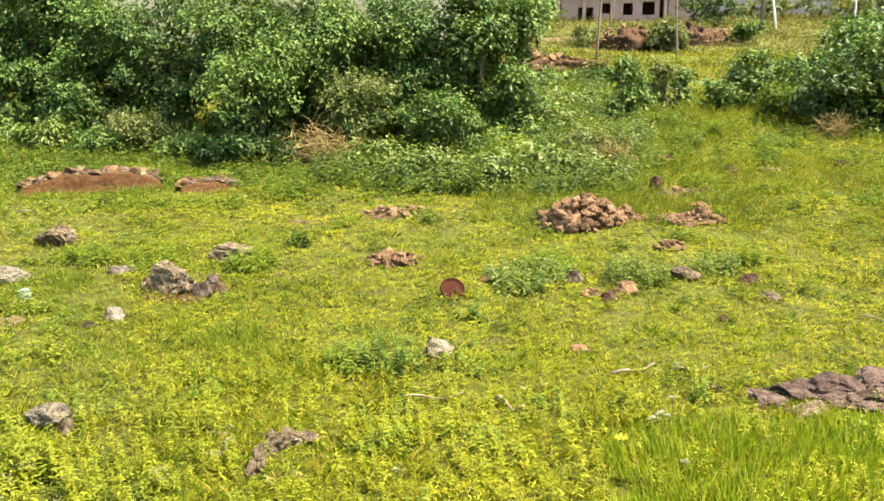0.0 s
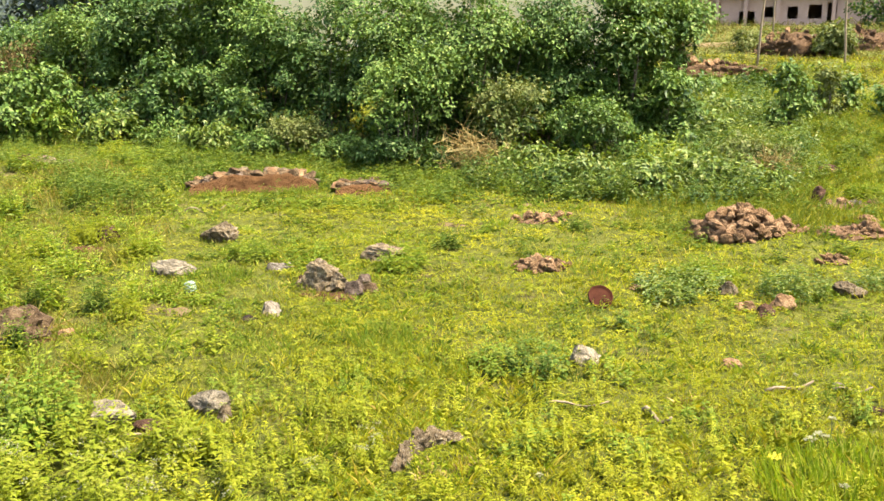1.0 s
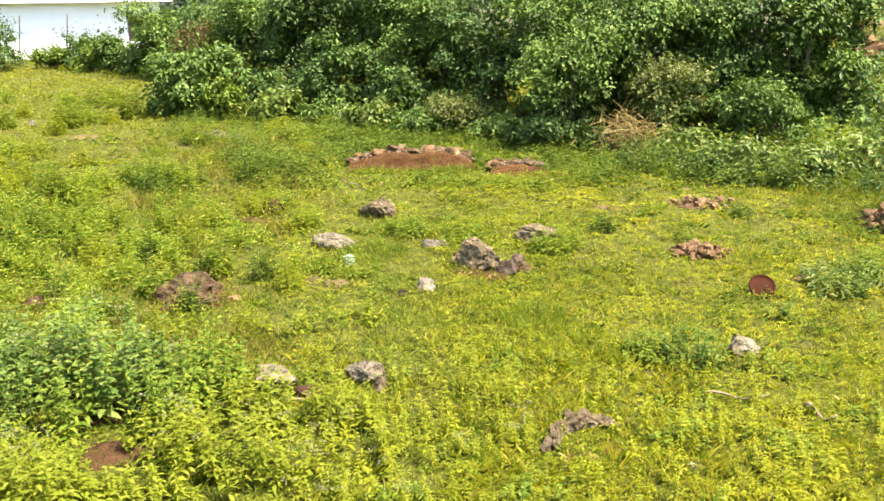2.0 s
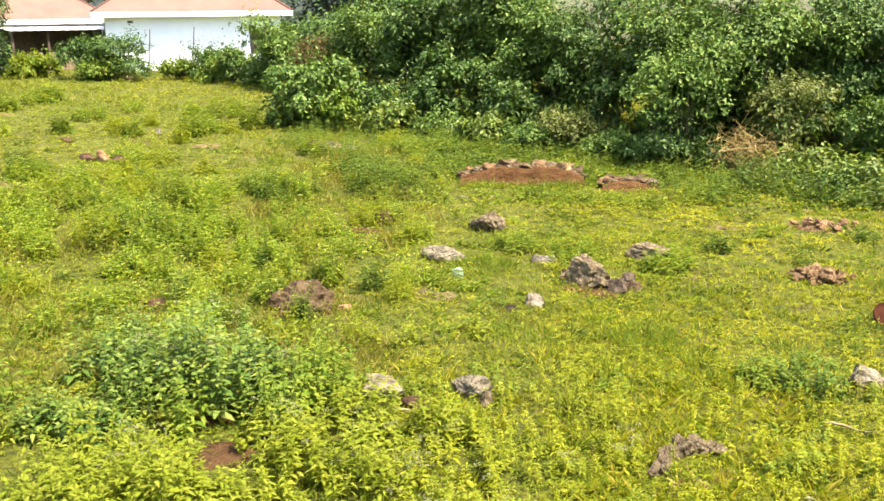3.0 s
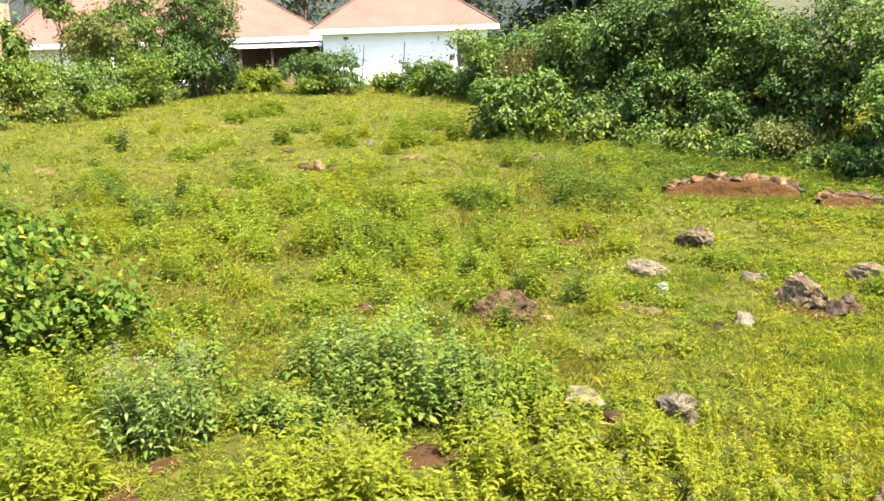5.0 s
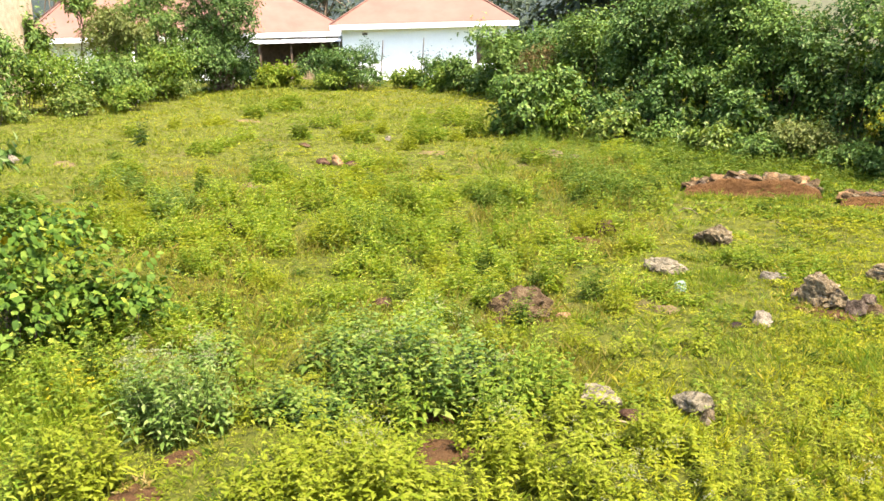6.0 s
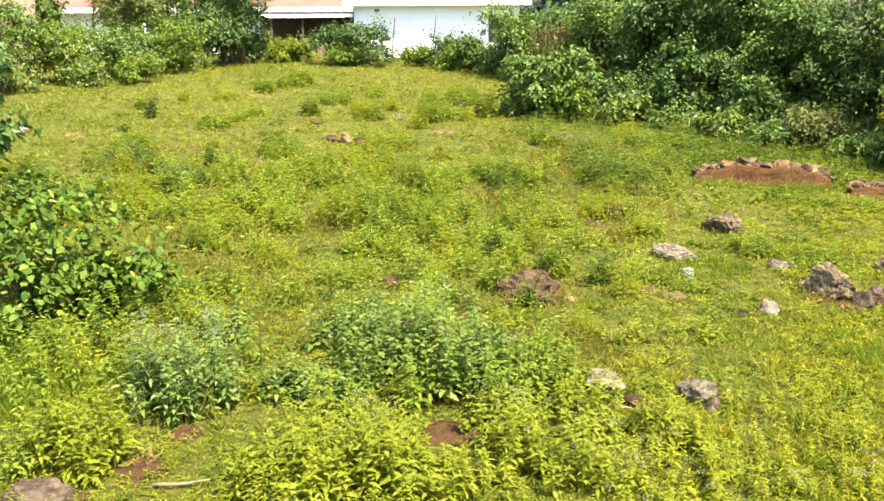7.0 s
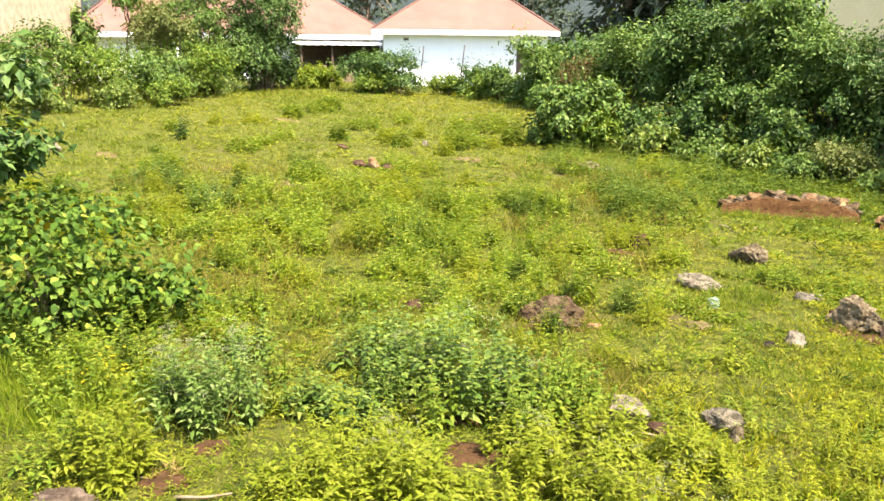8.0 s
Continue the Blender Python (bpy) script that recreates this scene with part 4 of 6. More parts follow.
boulder(-15.2, 15.5, 0.34, 0.14, BROWN_ROCK, "flat brown stone in a small heap", seed=69, name="stone", sub=3)
boulder(-18.0, 16.8, 0.35, 0.13, BROWN_ROCK, "low brown stone in the far grass", seed=70, name="stone", sub=3)
# the big outcrop
for x, y, w, h, s in ((3.05, 8.25, 0.6, 0.10, 71), (3.4, 8.34, 0.62, 0.19, 72), (3.78, 8.3, 0.7, 0.24, 73), (4.25, 8.35, 0.8, 0.27, 74), (4.75, 8.2, 0.9, 0.27, 174), (3.35, 7.98, 0.4, 0.08, 75), (3.8, 8.02, 0.55, 0.15, 76), (4.3, 7.98, 0.7, 0.16, 176), (3.6, 8.12, 0.45, 0.14, 177), (4.0, 8.16, 0.5, 0.2, 178), (4.55, 7.9, 0.6, 0.12, 179)):
    boulder(x, y, w, h, OUTCROP if s != 75 else GREY_ROCK, "purplish brown layered rock outcrop in tall grass" if s != 75 else "pale grey slab before the outcrop", seed=s, name="rock_outcrop" if s != 75 else "stone", rough=0.30, cuts=14, bare=0.5)
boulder(2.58, 8.42, 0.2, 0.08, BROWN_ROCK, "small reddish stone by the outcrop", seed=77, name="stone", sub=3)
boulder(2.37, 8.97, 0.14, 0.08, PALE_ROCK, "small pale stone beside a dry stick", seed=78, name="stone", sub=3)

EARTH = plain_mat("crumbly_earth", (0.095, 0.050, 0.022), (0.22, 0.132, 0.068), 9, 0.95, 1.0, 0.04)
RED_CLAY = plain_mat("red_clay", (0.060, 0.027, 0.009), (0.130, 0.064, 0.022), 5, 0.95, 1.0, 0.05)
rubble(2.25, 14.95, 1.4, 1.0, 0.45, 250, TAN_ROCK, "heap of rough brown and tan stones on grass", 0.165, 3, CLOD_ROCK, EARTH)
rubble(3.02, 15.25, 0.6, 0.4, 0.14, 40, CLOD_ROCK, "tail of small brown clods beside the stone heap", 0.12, 17, TAN_ROCK, EARTH)
rubble(-0.67, 12.75, 0.78, 0.55, 0.12, 50, TAN_ROCK, "low heap of tan stones and earth", 0.125, 5, CLOD_ROCK, EARTH)
rubble(4.1, 15.1, 1.25, 0.7, 0.13, 80, TAN_ROCK, "spread heap of brown stones and clods", 0.125, 7, CLOD_ROCK, EARTH)
rubble(4.45, 17.1, 1.15, 0.5, 0.08, 40, TAN_ROCK, "low line of pale stones and earth", 0.13, 9, PALE_ROCK, EARTH)
rubble(-0.82, 15.7, 1.05, 0.6, 0.06, 44, TAN_ROCK, "flat scatter of brown stones in earth", 0.125, 13, CLOD_ROCK, EARTH)
rubble(3.40, 13.6, 0.5, 0.35, 0.08, 22, CLOD_ROCK, "small scatter of brown clods in the grass", 0.10, 15, TAN_ROCK, EARTH)
boulder(4.42, 15.75, 0.34, 0.15, TAN_ROCK, "pale tan stone behind the brown heap", seed=79, name="stone", lift=0.45)


def stone_edging(x0, y0, x1, y1, h, count, seed, label):
    """A cut earth step with a row of flat stones along its brink."""
    turn, length = plot(x0, y0, x1, y1)
    t = thing("stone_edging", x0, y0, g(x0, y0), label, "stone edging", turn=turn)
    n, steps = 90, [(-0.30, -0.14), (-0.12, 0.0), (-0.09, 0.15), (-0.07, 0.32), (-0.05, 0.5), (-0.03, 0.68), (0.0, 0.86), (0.06, 0.97), (0.22, 1.0), (0.55, 0.75), (1.1, -0.3)]
    co, tri = [], []

    def rise(u):
        return math.sin(math.pi * min(0.999, max(0.001, u))) ** 0.42 * (0.58 + 0.70 * float(vnoise(u * length, seed, 0.42, seed)))

    for i in range(n + 1):
        u = i / n
        e = rise(u)
        for py, pz in steps:
            a = float(vnoise(u * length, py + pz * h * 2 + seed, 0.16, seed)) - 0.5
            b = float(vnoise(u * length, py + pz * h * 2 + seed, 0.05, seed + 1)) - 0.5
            co.append((u * length, py + 0.05 * a + 0.03 * b, pz * h * e + 0.05 * a))
    m = len(steps)
    for i in range(n):
        for j in range(m - 1):
            a, b = i * m + j, (i + 1) * m + j
            tri += [(a, b, b + 1), (a, b + 1, a + 1)]
    under("earth_face", mesh_of("earth_face", co, tri, RED_CLAY, False), t, "cut face of reddish brown earth")
    r = random.Random(seed)
    for k in range(count):
        u = (k + 0.5 + r.uniform(-0.5, 0.5)) / count
        w = r.choice((0.06, 0.09, 0.12, 0.18, 0.24, 0.34))
        back = 0.04 + w * 0.3 + r.random() ** 2 * 0.55
        bm = rock_bm(w, w * r.uniform(0.5, 0.8), w * r.uniform(0.2, 0.38) + 0.02, seed * 31 + k, 2, 12, 0.2)
        o = part("stone", bm, (MOUND_ROCK, OUT_ROCK, CLOD_ROCK, MOUND_ROCK, GREY_ROCK, CLOD_ROCK, MOUND_ROCK)[k % 7], t)
        o.matrix_basis = pose(u * length, back, h * rise(u) * (1.0 - 0.35 * max(0.0, back - 0.22)) + r.uniform(-0.035, 0.02), r.uniform(-10, 25), r.uniform(-25, 25), r.uniform(-50, 50))
    for k in range(6):
        u = (k + 0.5) / 6
        CLEAR.append((x0 + (x1 - x0) * u, y0 + (y1 - y0) * u, 0.24))
        TALL_CLEAR.append((x0 + (x1 - x0) * u + 0.2, y0 + (y1 - y0) * u - 0.5, 0.5))
    return t


stone_edging(-7.6, 16.75, -5.35, 17.75, 0.28, 110, 4, "cut bank of red earth topped with flat stones")
stone_edging(-4.9, 17.4, -3.85, 17.75, 0.15, 44, 6, "short low edge of brown stones and earth")

for x, y, w, d, tn in ((-4.78, 5.62, 0.75, 0.6, 0.5), (-6.5, 4.2, 0.42, 0.36, 0.4), (-6.25, 3.58, 0.45, 0.4, 0.2), (-6.4, 2.95, 0.7, 0.5, 0), (-7.6, 12.85, 0.7, 0.4, 0.3), (-6.25, 9.0, 0.9, 0.4, 0.4), (-3.2, 11.35, 0.9, 0.45, 0.1), (-5.35, 6.1, 0.5, 0.35, 0.4)):
    soil_patch(x, y, w, d, turn=tn)
for x, y, w, d in ((-4.9, 10.3, 0.7, 0.45), (-16.5, 8.75, 0.9, 0.7), (-15.6, 13.0, 1.2, 0.7), (-14.6, 17.8, 1.4, 0.7), (-18.4, 19.5, 1.2, 0.8), (-23.5, 19.5, 1.8, 1.0), (-21.0, 11.8, 1.2, 0.8), (-1.2, 16.9, 0.6, 0.4), (-2.3, 15.2, 0.7, 0.4), (3.4, 19.7, 0.8, 0.6), (8.2, 18.2, 0.8, 0.5)):
    soil_patch(x, y, w * 0.65, d * 0.65, DRYSOIL, "thin worn patch of pale brown earth", seed=int(x * 3) % 40)


for x, y, w, d in ((6.5, 52, 4, 3), (17, 58, 5, 3)):
    soil_patch(x, y, w, d, DRYSOIL, "worn stretch of pale brown earth on the rise", height=0.05, seed=int(x * 7) % 40)


def rusty_lid():
    """A rusted round lid that stands tilted in the grass, with a turned rim."""
    t = thing("rusty_lid", 0.13, 11.3, g(0.13, 11.3), "rusty brown round metal lid tilted in the grass", "metal lid")
    prof = [(0.0, 0.012), (0.10, 0.010), (0.145, 0.0), (0.155, 0.02), (0.165, 0.018), (0.165, -0.012), (0.14, -0.014), (0.0, -0.002)]
    n = 36
    co = [(r * math.cos(a) * (1 + 0.02 * math.sin(3 * a)), r * math.sin(a), z + 0.006 * math.sin(2 * a) * r * 6) for r, z in prof for a in [k * 2 * math.pi / n for k in range(n)]]
    tri = []
    for i in range(len(prof) - 1):
        for k in range(n):
            a, b = i * n + k, i * n + (k + 1) % n
            tri += [(a, a + n, b + n), (a, b + n, b)]
    o = under("lid", mesh_of("lid", co, tri, RUST, True), t)
    o.matrix_basis = pose(0, 0, 0.10, 48, 12, 8) @ Matrix.Diagonal((0.95, 0.95, 0.95, 1))


rusty_lid()


def crumpled(x, y, w, h, matl, label, seed):
    bm = rock_bm(w, w * 0.8, h, seed, 4, 16, 0.3)
    me = bpy.data.meshes.new("plastic_bag")
    bm.to_mesh(me)
    bm.free()
    me.materials.append(matl)
    ob = new("plastic_bag", me)
    ob.matrix_basis = pose(x, y, g(x, y) + h * 0.45)
    return tagged(ob, label, "litter")


crumpled(-5.16, 11.15, 0.21, 0.13, BAG, "crumpled pale green plastic bag in the grass", 81)
crumpled(2.95, 25.6, 0.5, 0.35, TEAL, "scrap of teal plastic on the weedy slope", 83)


def stick(x0, y0, x1, y1, r, label, lift=0.03, name="dry_stick", sag=0.03):
    a, b = np.array([x0, y0, g(x0, y0) + lift]), np.array([x1, y1, g(x1, y1) + lift * 1.6])
    pts = [a + (b - a) * u + [0, 0, sag * math.sin(u * 7)] + np.array([b[1] - a[1], a[0] - b[0], 0]) * 0.05 * math.sin(u * 5) for u in np.linspace(0, 1, 7)]
    pts = np.array(pts) - a
    ob = new(name, mesh_of(name, *tube(pts, np.linspace(r, r * 0.6, 7), 6), WOOD, True))
    ob.matrix_basis = pose(*a)
    return tagged(ob, label, "stick")


stick(1.68, 8.80, 2.16, 8.95, 0.018, "pale dry stick lying in the grass")
stick(2.3, 8.86, 2.66, 8.84, 0.012, "thin pale dry stick lying in the grass")
stick(-0.38, 8.2, 0.2, 8.22, 0.012, "thin straw-coloured stick lying in the grass")
stick(0.5, 8.12, 0.72, 7.86, 0.022, "curved piece of pale bark in the grass", sag=0.05)
stick(-5.95, 3.49, -5.60, 3.75, 0.016, "short pale stick on bare soil", sag=0.006)
stick(-3.95, 6.95, -3.35, 7.15, 0.012, "thin brown stick by the pale boulders")
stick(4.9, 10.6, 5.3, 10.35, 0.012, "thin dry twig in the grass")
stick(-7.0, 15.1, -6.3, 15.35, 0.012, "bent straw-coloured stalk in the grass", sag=0.1)

# ---- earth mounds on the rise ----
rubble(8.9, 45.85, 3.6, 2.2, 1.25, 90, CLAY, "steep heap of dark brown earth on the slope", 0.26, 31, CLOD_ROCK, CLAY)
rubble(12.6, 48.3, 4.2, 2.2, 1.15, 90, CLAY, "overgrown heap of dark earth on the slope", 0.26, 33, CLOD_ROCK, CLAY)
rubble(4.3, 37.8, 4.4, 1.4, 0.6, 90, CLAY, "eroded brown earth bank at the top of the slope", 0.26, 35, CLOD_ROCK, CLAY)
rubble(3.4, 43.8, 1.8, 1.2, 0.6, 40, CLAY, "brown earth bank beside the hedge", 0.26, 37, CLOD_ROCK, CLAY)
shrub(10.4, 44.4, 1.6, 1.2, DUSTY_MAT, "thin dusty bush on the earth heap", name="bush", category="bush", twigs=420, leaf=0.15, count=10, seed=351, each=3, thick=0.014)
shrub(7.0, 47.5, 1.6, 0.8, DUSTY_MAT, "low dusty scrub beside the earth heap", name="bush", category="bush", twigs=360, leaf=0.15, count=10, seed=352, each=3, thick=0.014)
shrub(15.2, 47.6, 2.0, 1.0, HEDGE_MAT, "low green scrub on the earth heap", name="bush", category="bush", twigs=400, leaf=0.15, count=10, seed=353, each=3, thick=0.014)
boulder(5.6, 60.0, 1.0, 0.7, GREY_ROCK, "grey boulder before the long house", seed=96, bare=0)

# ---- the hedge ----
HEDGE = "tall green hedge shrub draped with creepers"
HL = [  # x, y, width, height, twigs, leaf, material
    (-19.5, 28.7, 2.1, 1.95, 1500, 0.15, HEDGE_MAT), (-17.5, 27.6, 2.6, 2.3, 1600, 0.15, HEDGE_MAT), (-15.2, 26.2, 2.8, 2.4, 2000, 0.14, HEDGE_MAT),
    (-13.2, 25.0, 2.6, 2.9, 2200, 0.14, HEDGE_MAT), (-11.8, 24.4, 2.4, 3.2, 2200, 0.13, HEDGE_MAT), (-10.2, 24.4, 2.6, 3.7, 2800, 0.13, HEDGE_MAT),
    (-8.1, 23.4, 2.8, 3.05, 2600, 0.13, HEDGE_MAT), (-6.3, 22.5, 2.9, 3.15, 2800, 0.125, HEDGE_MAT), (-4.5, 22.0, 2.7, 3.4, 3000, 0.12, HEDGE_MAT),
    (-2.8, 21.8, 2.8, 3.2, 3000, 0.12, HEDGE_MAT), (-1.0, 21.9, 2.5, 3.5, 3000, 0.12, HEDGE_MAT), (0.5, 22.4, 2.3, 3.7, 2600, 0.125, HEDGE_MAT), (1.4, 23.0, 1.8, 3.3, 2000, 0.125, HEDGE_MAT)]
for k, (x, y, w, h, n, lf, m) in enumerate(HL):
    m = (HEDGE_MAT, VINE_MAT, DEEP_MAT)[(k * 7 + 1) % 3]
    CLEAR.append((x, y, w * 0.5))
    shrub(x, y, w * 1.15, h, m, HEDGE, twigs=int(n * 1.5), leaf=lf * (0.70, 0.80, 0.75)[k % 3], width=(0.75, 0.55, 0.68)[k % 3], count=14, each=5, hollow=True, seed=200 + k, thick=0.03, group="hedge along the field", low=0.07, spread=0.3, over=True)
# added shrubs that block light through the hedge; shade is in their leaf colour
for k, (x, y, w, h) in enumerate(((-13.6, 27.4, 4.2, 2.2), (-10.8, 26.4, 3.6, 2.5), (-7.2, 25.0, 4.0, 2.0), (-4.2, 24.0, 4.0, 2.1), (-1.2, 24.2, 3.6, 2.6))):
    shrub(x, y, w, h, DARK_MAT, "added back shrub with shade put into its leaf colour", twigs=1300, leaf=0.17, width=0.7, count=18, seed=260 + k, thick=0.03, group="hedge along the field", low=0.05, spread=0.3)
FRONT = [(-13.8, 21.5, 2.3, 1.6, 2000, 0.125, HEDGE_MAT, "rounded glossy green bush at the end of the hedge"),
         (-14.4, 21.3, 1.5, 0.9, 700, 0.12, HEDGE_MAT, "low leafy bush at the end of the hedge"),
         (-12.9, 21.2, 1.7, 0.9, 700, 0.12, LUSH_MAT, "low leafy bush at the end of the hedge"),
         (-11.6, 21.3, 1.8, 0.55, 600, 0.13, SLOPE_MAT, "low leafy undergrowth before the hedge"),
         (-10.1, 21.4, 1.6, 0.45, 600, 0.10, HEDGE_MAT, "low leafy undergrowth before the hedge"),
         (-8.7, 20.9, 1.8, 0.55, 600, 0.13, SLOPE_MAT, "low leafy undergrowth before the hedge"),
         (-7.3, 20.6, 1.6, 0.5, 500, 0.10, HEDGE_MAT, "low leafy undergrowth before the hedge"),
         # deep leaf colour on the next three stands in for dark hollows
         (-12.1, 22.6, 1.8, 0.95, 1000, 0.12, DEEP_MAT, "leafy green bush before the hedge"),
         (-10.2, 22.4, 1.9, 2.1, 1500, 0.12, DEEP_MAT, "leafy green bush before the hedge"),
         (-8.5, 22.0, 1.7, 1.15, 1000, 0.12, DEEP_MAT, "leafy green bush before the hedge"),
         (-6.5, 20.5, 1.7, 0.83, 1000, 0.09, DUSTY_MAT, "low dusty grey-green bush before the hedge"),
         (-4.1, 20.2, 2.5, 1.95, 1900, 0.11, VINE_MAT, "bright leafy bush with dark gaps below"),
         # the next three use dark leaf colours for the shade under the hedge
         (-4.1, 21.0, 2.4, 1.0, 900, 0.12, DARK_MAT, "undergrowth below the hedge with shade in its leaf colour"),
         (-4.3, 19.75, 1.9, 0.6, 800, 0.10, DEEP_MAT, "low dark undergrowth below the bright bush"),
         (-7.6, 21.6, 2.4, 0.8, 700, 0.12, DARK_MAT, "undergrowth below the hedge with shade in its leaf colour"),
         (-1.75, 20.4, 1.9, 1.7, 1300, 0.10, DUSTY_MAT, "dusty grey-green bush in the hedge"),
         (-0.1, 20.2, 1.8, 1.5, 1200, 0.11, HEDGE_MAT, "leafy green bush before the hedge"),
         (-5.3, 19.9, 1.4, 0.52, 600, 0.09, HEDGE_MAT, "low leafy undergrowth before the hedge"),
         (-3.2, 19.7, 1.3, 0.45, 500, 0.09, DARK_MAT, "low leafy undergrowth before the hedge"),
         (-1.5, 19.2, 1.6, 0.49, 650, 0.13, SLOPE_MAT, "low leafy undergrowth before the hedge"),
         (-0.2, 18.5, 1.7, 0.49, 700, 0.13, SLOPE_MAT, "low spreading leafy bush at the hedge foot"),
         (1.0, 17.9, 1.6, 0.52, 700, 0.13, SLOPE_MAT, "low spreading leafy bush at the hedge foot"),
         (2.0, 18.8, 1.7, 0.56, 700, 0.13, SLOPE_MAT, "low spreading leafy bush at the hedge foot"),
         (0.9, 19.6, 1.7, 0.68, 700, 0.10, HEDGE_MAT, "low leafy bush at the hedge foot"),
         (3.0, 18.0, 1.3, 0.41, 500, 0.13, SLOPE_MAT, "low leafy bush beside the stone heaps"),
         (3.3, 19.8, 1.3, 0.7, 500, 0.10, DUSTY_MAT, "low bush with dry brown stalks"),
         (1.5, 21.8, 1.7, 1.7, 1000, 0.11, HEDGE_MAT, "leafy bush at the foot of the slope"),
         (2.6, 23.6, 2.4, 0.6, 700, 0.15, SLOPE_MAT, "low green bush on the slope"),
         (1.9, 26.5, 2.8, 0.7, 700, 0.15, HEDGE_MAT, "low green bush on the slope"),
         (3.6, 27.2, 2.2, 0.45, 500, 0.15, SLOPE_MAT, "low green bush on the slope"),
         (2.8, 31.0, 3.0, 0.6, 600, 0.17, HEDGE_MAT, "dense green bush under the bank"),
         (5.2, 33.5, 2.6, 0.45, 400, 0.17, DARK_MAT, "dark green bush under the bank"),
         (4.66, 24.7, 0.95, 1.75, 800, 0.11, HEDGE_MAT, "slender dark green bush standing alone"),
         (6.05, 26.8, 0.8, 1.35, 420, 0.12, DUSTY_MAT, "slender green bush standing alone"),
         (6.9, 27.5, 0.7, 1.0, 300, 0.12, HEDGE_MAT, "small green bush beside the path"),
         (8.7, 27.6, 1.9, 1.4, 900, 0.14, HEDGE_MAT, "green bush at the edge of the rise"),
         (9.4, 26.2, 2.0, 1.6, 1100, 0.13, HEDGE_MAT, "green bush at the edge of the rise"),
         (9.9, 23.6, 2.2, 1.9, 1500, 0.13, DARK_MAT, "tall dark green bush at the edge of the rise"),
         (11.2, 23.7, 2.4, 2.5, 1700, 0.13, HEDGE_MAT, "tall dark green bush at the edge of the rise"),
         (9.7, 23.3, 1.8, 0.7, 600, 0.11, WEED_MAT, "low leafy bush at the edge of the rise"),
         (9.3, 25.0, 2.4, 0.8, 800, 0.12, WEED_MAT, "low leafy undergrowth below the bushes"),
         (10.6, 22.7, 2.4, 0.9, 900, 0.12, DARK_MAT, "low dark undergrowth below the bushes"),
         (8.0, 26.6, 1.6, 0.7, 500, 0.12, HEDGE_MAT, "low leafy undergrowth below the bushes"),
         (13.0, 32.0, 2.4, 0.9, 600, 0.17, HEDGE_MAT, "green bush above the rise"),
         (14.5, 34.5, 3.2, 1.6, 900, 0.18, HEDGE_MAT, "green bush above the rise"),
         (17.5, 40.0, 3.5, 1.6, 800, 0.2, HEDGE_MAT, "green bush above the rise"),
         (10.5, 44.5, 2.2, 1.5, 600, 0.2, DUSTY_MAT, "thin dusty bush before the mound"),
         (16.8, 61.0, 3.4, 2.4, 800, 0.22, DARK_MAT, "dark bush beside the long house"),
         # pale leaf colour on the next two imitates haze over far scrub
         (22.5, 69.0, 6.0, 1.5, 500, 0.25, DUSTY_MAT, "pale scrub before the grey house, hazed by its leaf colour"),
         (27.5, 67.0, 6.0, 1.7, 500, 0.25, DUSTY_MAT, "pale scrub before the grey house, hazed by its leaf colour"),
         (33.0, 65.0, 6.0, 1.5, 500, 0.25, HEDGE_MAT, "green scrub before the grey house"),
         (3.0, 62.0, 3.0, 1.6, 500, 0.25, HEDGE_MAT, "green bush beside the long house")] + [
         (16.0 + k * 5.5, 84.0 - k * 2.6, 7.0, 3.6 + 0.5 * (k % 3), 400, 0.4, DUSTY_MAT if k % 2 else DARK_MAT, "hazy bush on the skyline of the rise") for k in range(8)]
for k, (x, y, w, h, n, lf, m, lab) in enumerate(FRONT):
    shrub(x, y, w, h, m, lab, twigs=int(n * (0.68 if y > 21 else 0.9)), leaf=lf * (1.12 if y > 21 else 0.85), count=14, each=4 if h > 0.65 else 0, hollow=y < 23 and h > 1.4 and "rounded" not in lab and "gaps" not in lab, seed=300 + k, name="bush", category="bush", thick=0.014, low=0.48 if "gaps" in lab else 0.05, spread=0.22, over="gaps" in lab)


def dead_bush(x, y, w, h, seed):
    rs = np.random.RandomState(seed)
    t = thing("dead_bush", x, y, g(x, y), "tangle of dry straw-coloured twigs", "dead bush")
    chunks = []
    for i in range(330):
        a = rs.normal(size=3) * [w * 0.3, w * 0.2, h * 0.25] + [0, 0, h * 0.45]
        a[2] = max(a[2], 0.0)
        way = unit(rs.normal(size=3) * [1, 0.7, 0.7] + [0, 0, 0.3])
        L = rs.uniform(0.2, 0.5)
        chunks.append(tube([a, a + way * L * 0.5 + rs.normal(size=3) * 0.04, a + way * L], [0.009, 0.007, 0.003], 4))
    tagged(under("tangle", mesh_of("tangle", *join(chunks), DRY_MAT), t), kind="stuff")
    b = rs.normal(size=(260, 3)) * [w * 0.3, w * 0.22, h * 0.25] + [0, 0, h * 0.4]
    under("dry_foliage", mesh_of("dry_foliage", *leaf_arrays(b, rs.normal(size=b.shape), rs.normal(size=b.shape), rs.uniform(0.06, 0.18, 260), 0.02, 0.2), DRY_MAT), t)


shrub(-16.4, 25.2, 1.5, 1.9, WITHER_MAT, "withered brown creeper hanging in the hedge", name="creeper", category="creeper", twigs=260, leaf=0.12, width=0.3, count=8, seed=291, low=0.55, thick=0.012, droop=0.9)
dead_bush(-2.45, 19.3, 1.1, 0.85, 3)
dead_bush(3.5, 19.2, 0.6, 0.45, 5)
dead_bush(9.3, 22.4, 0.6, 0.4, 7)

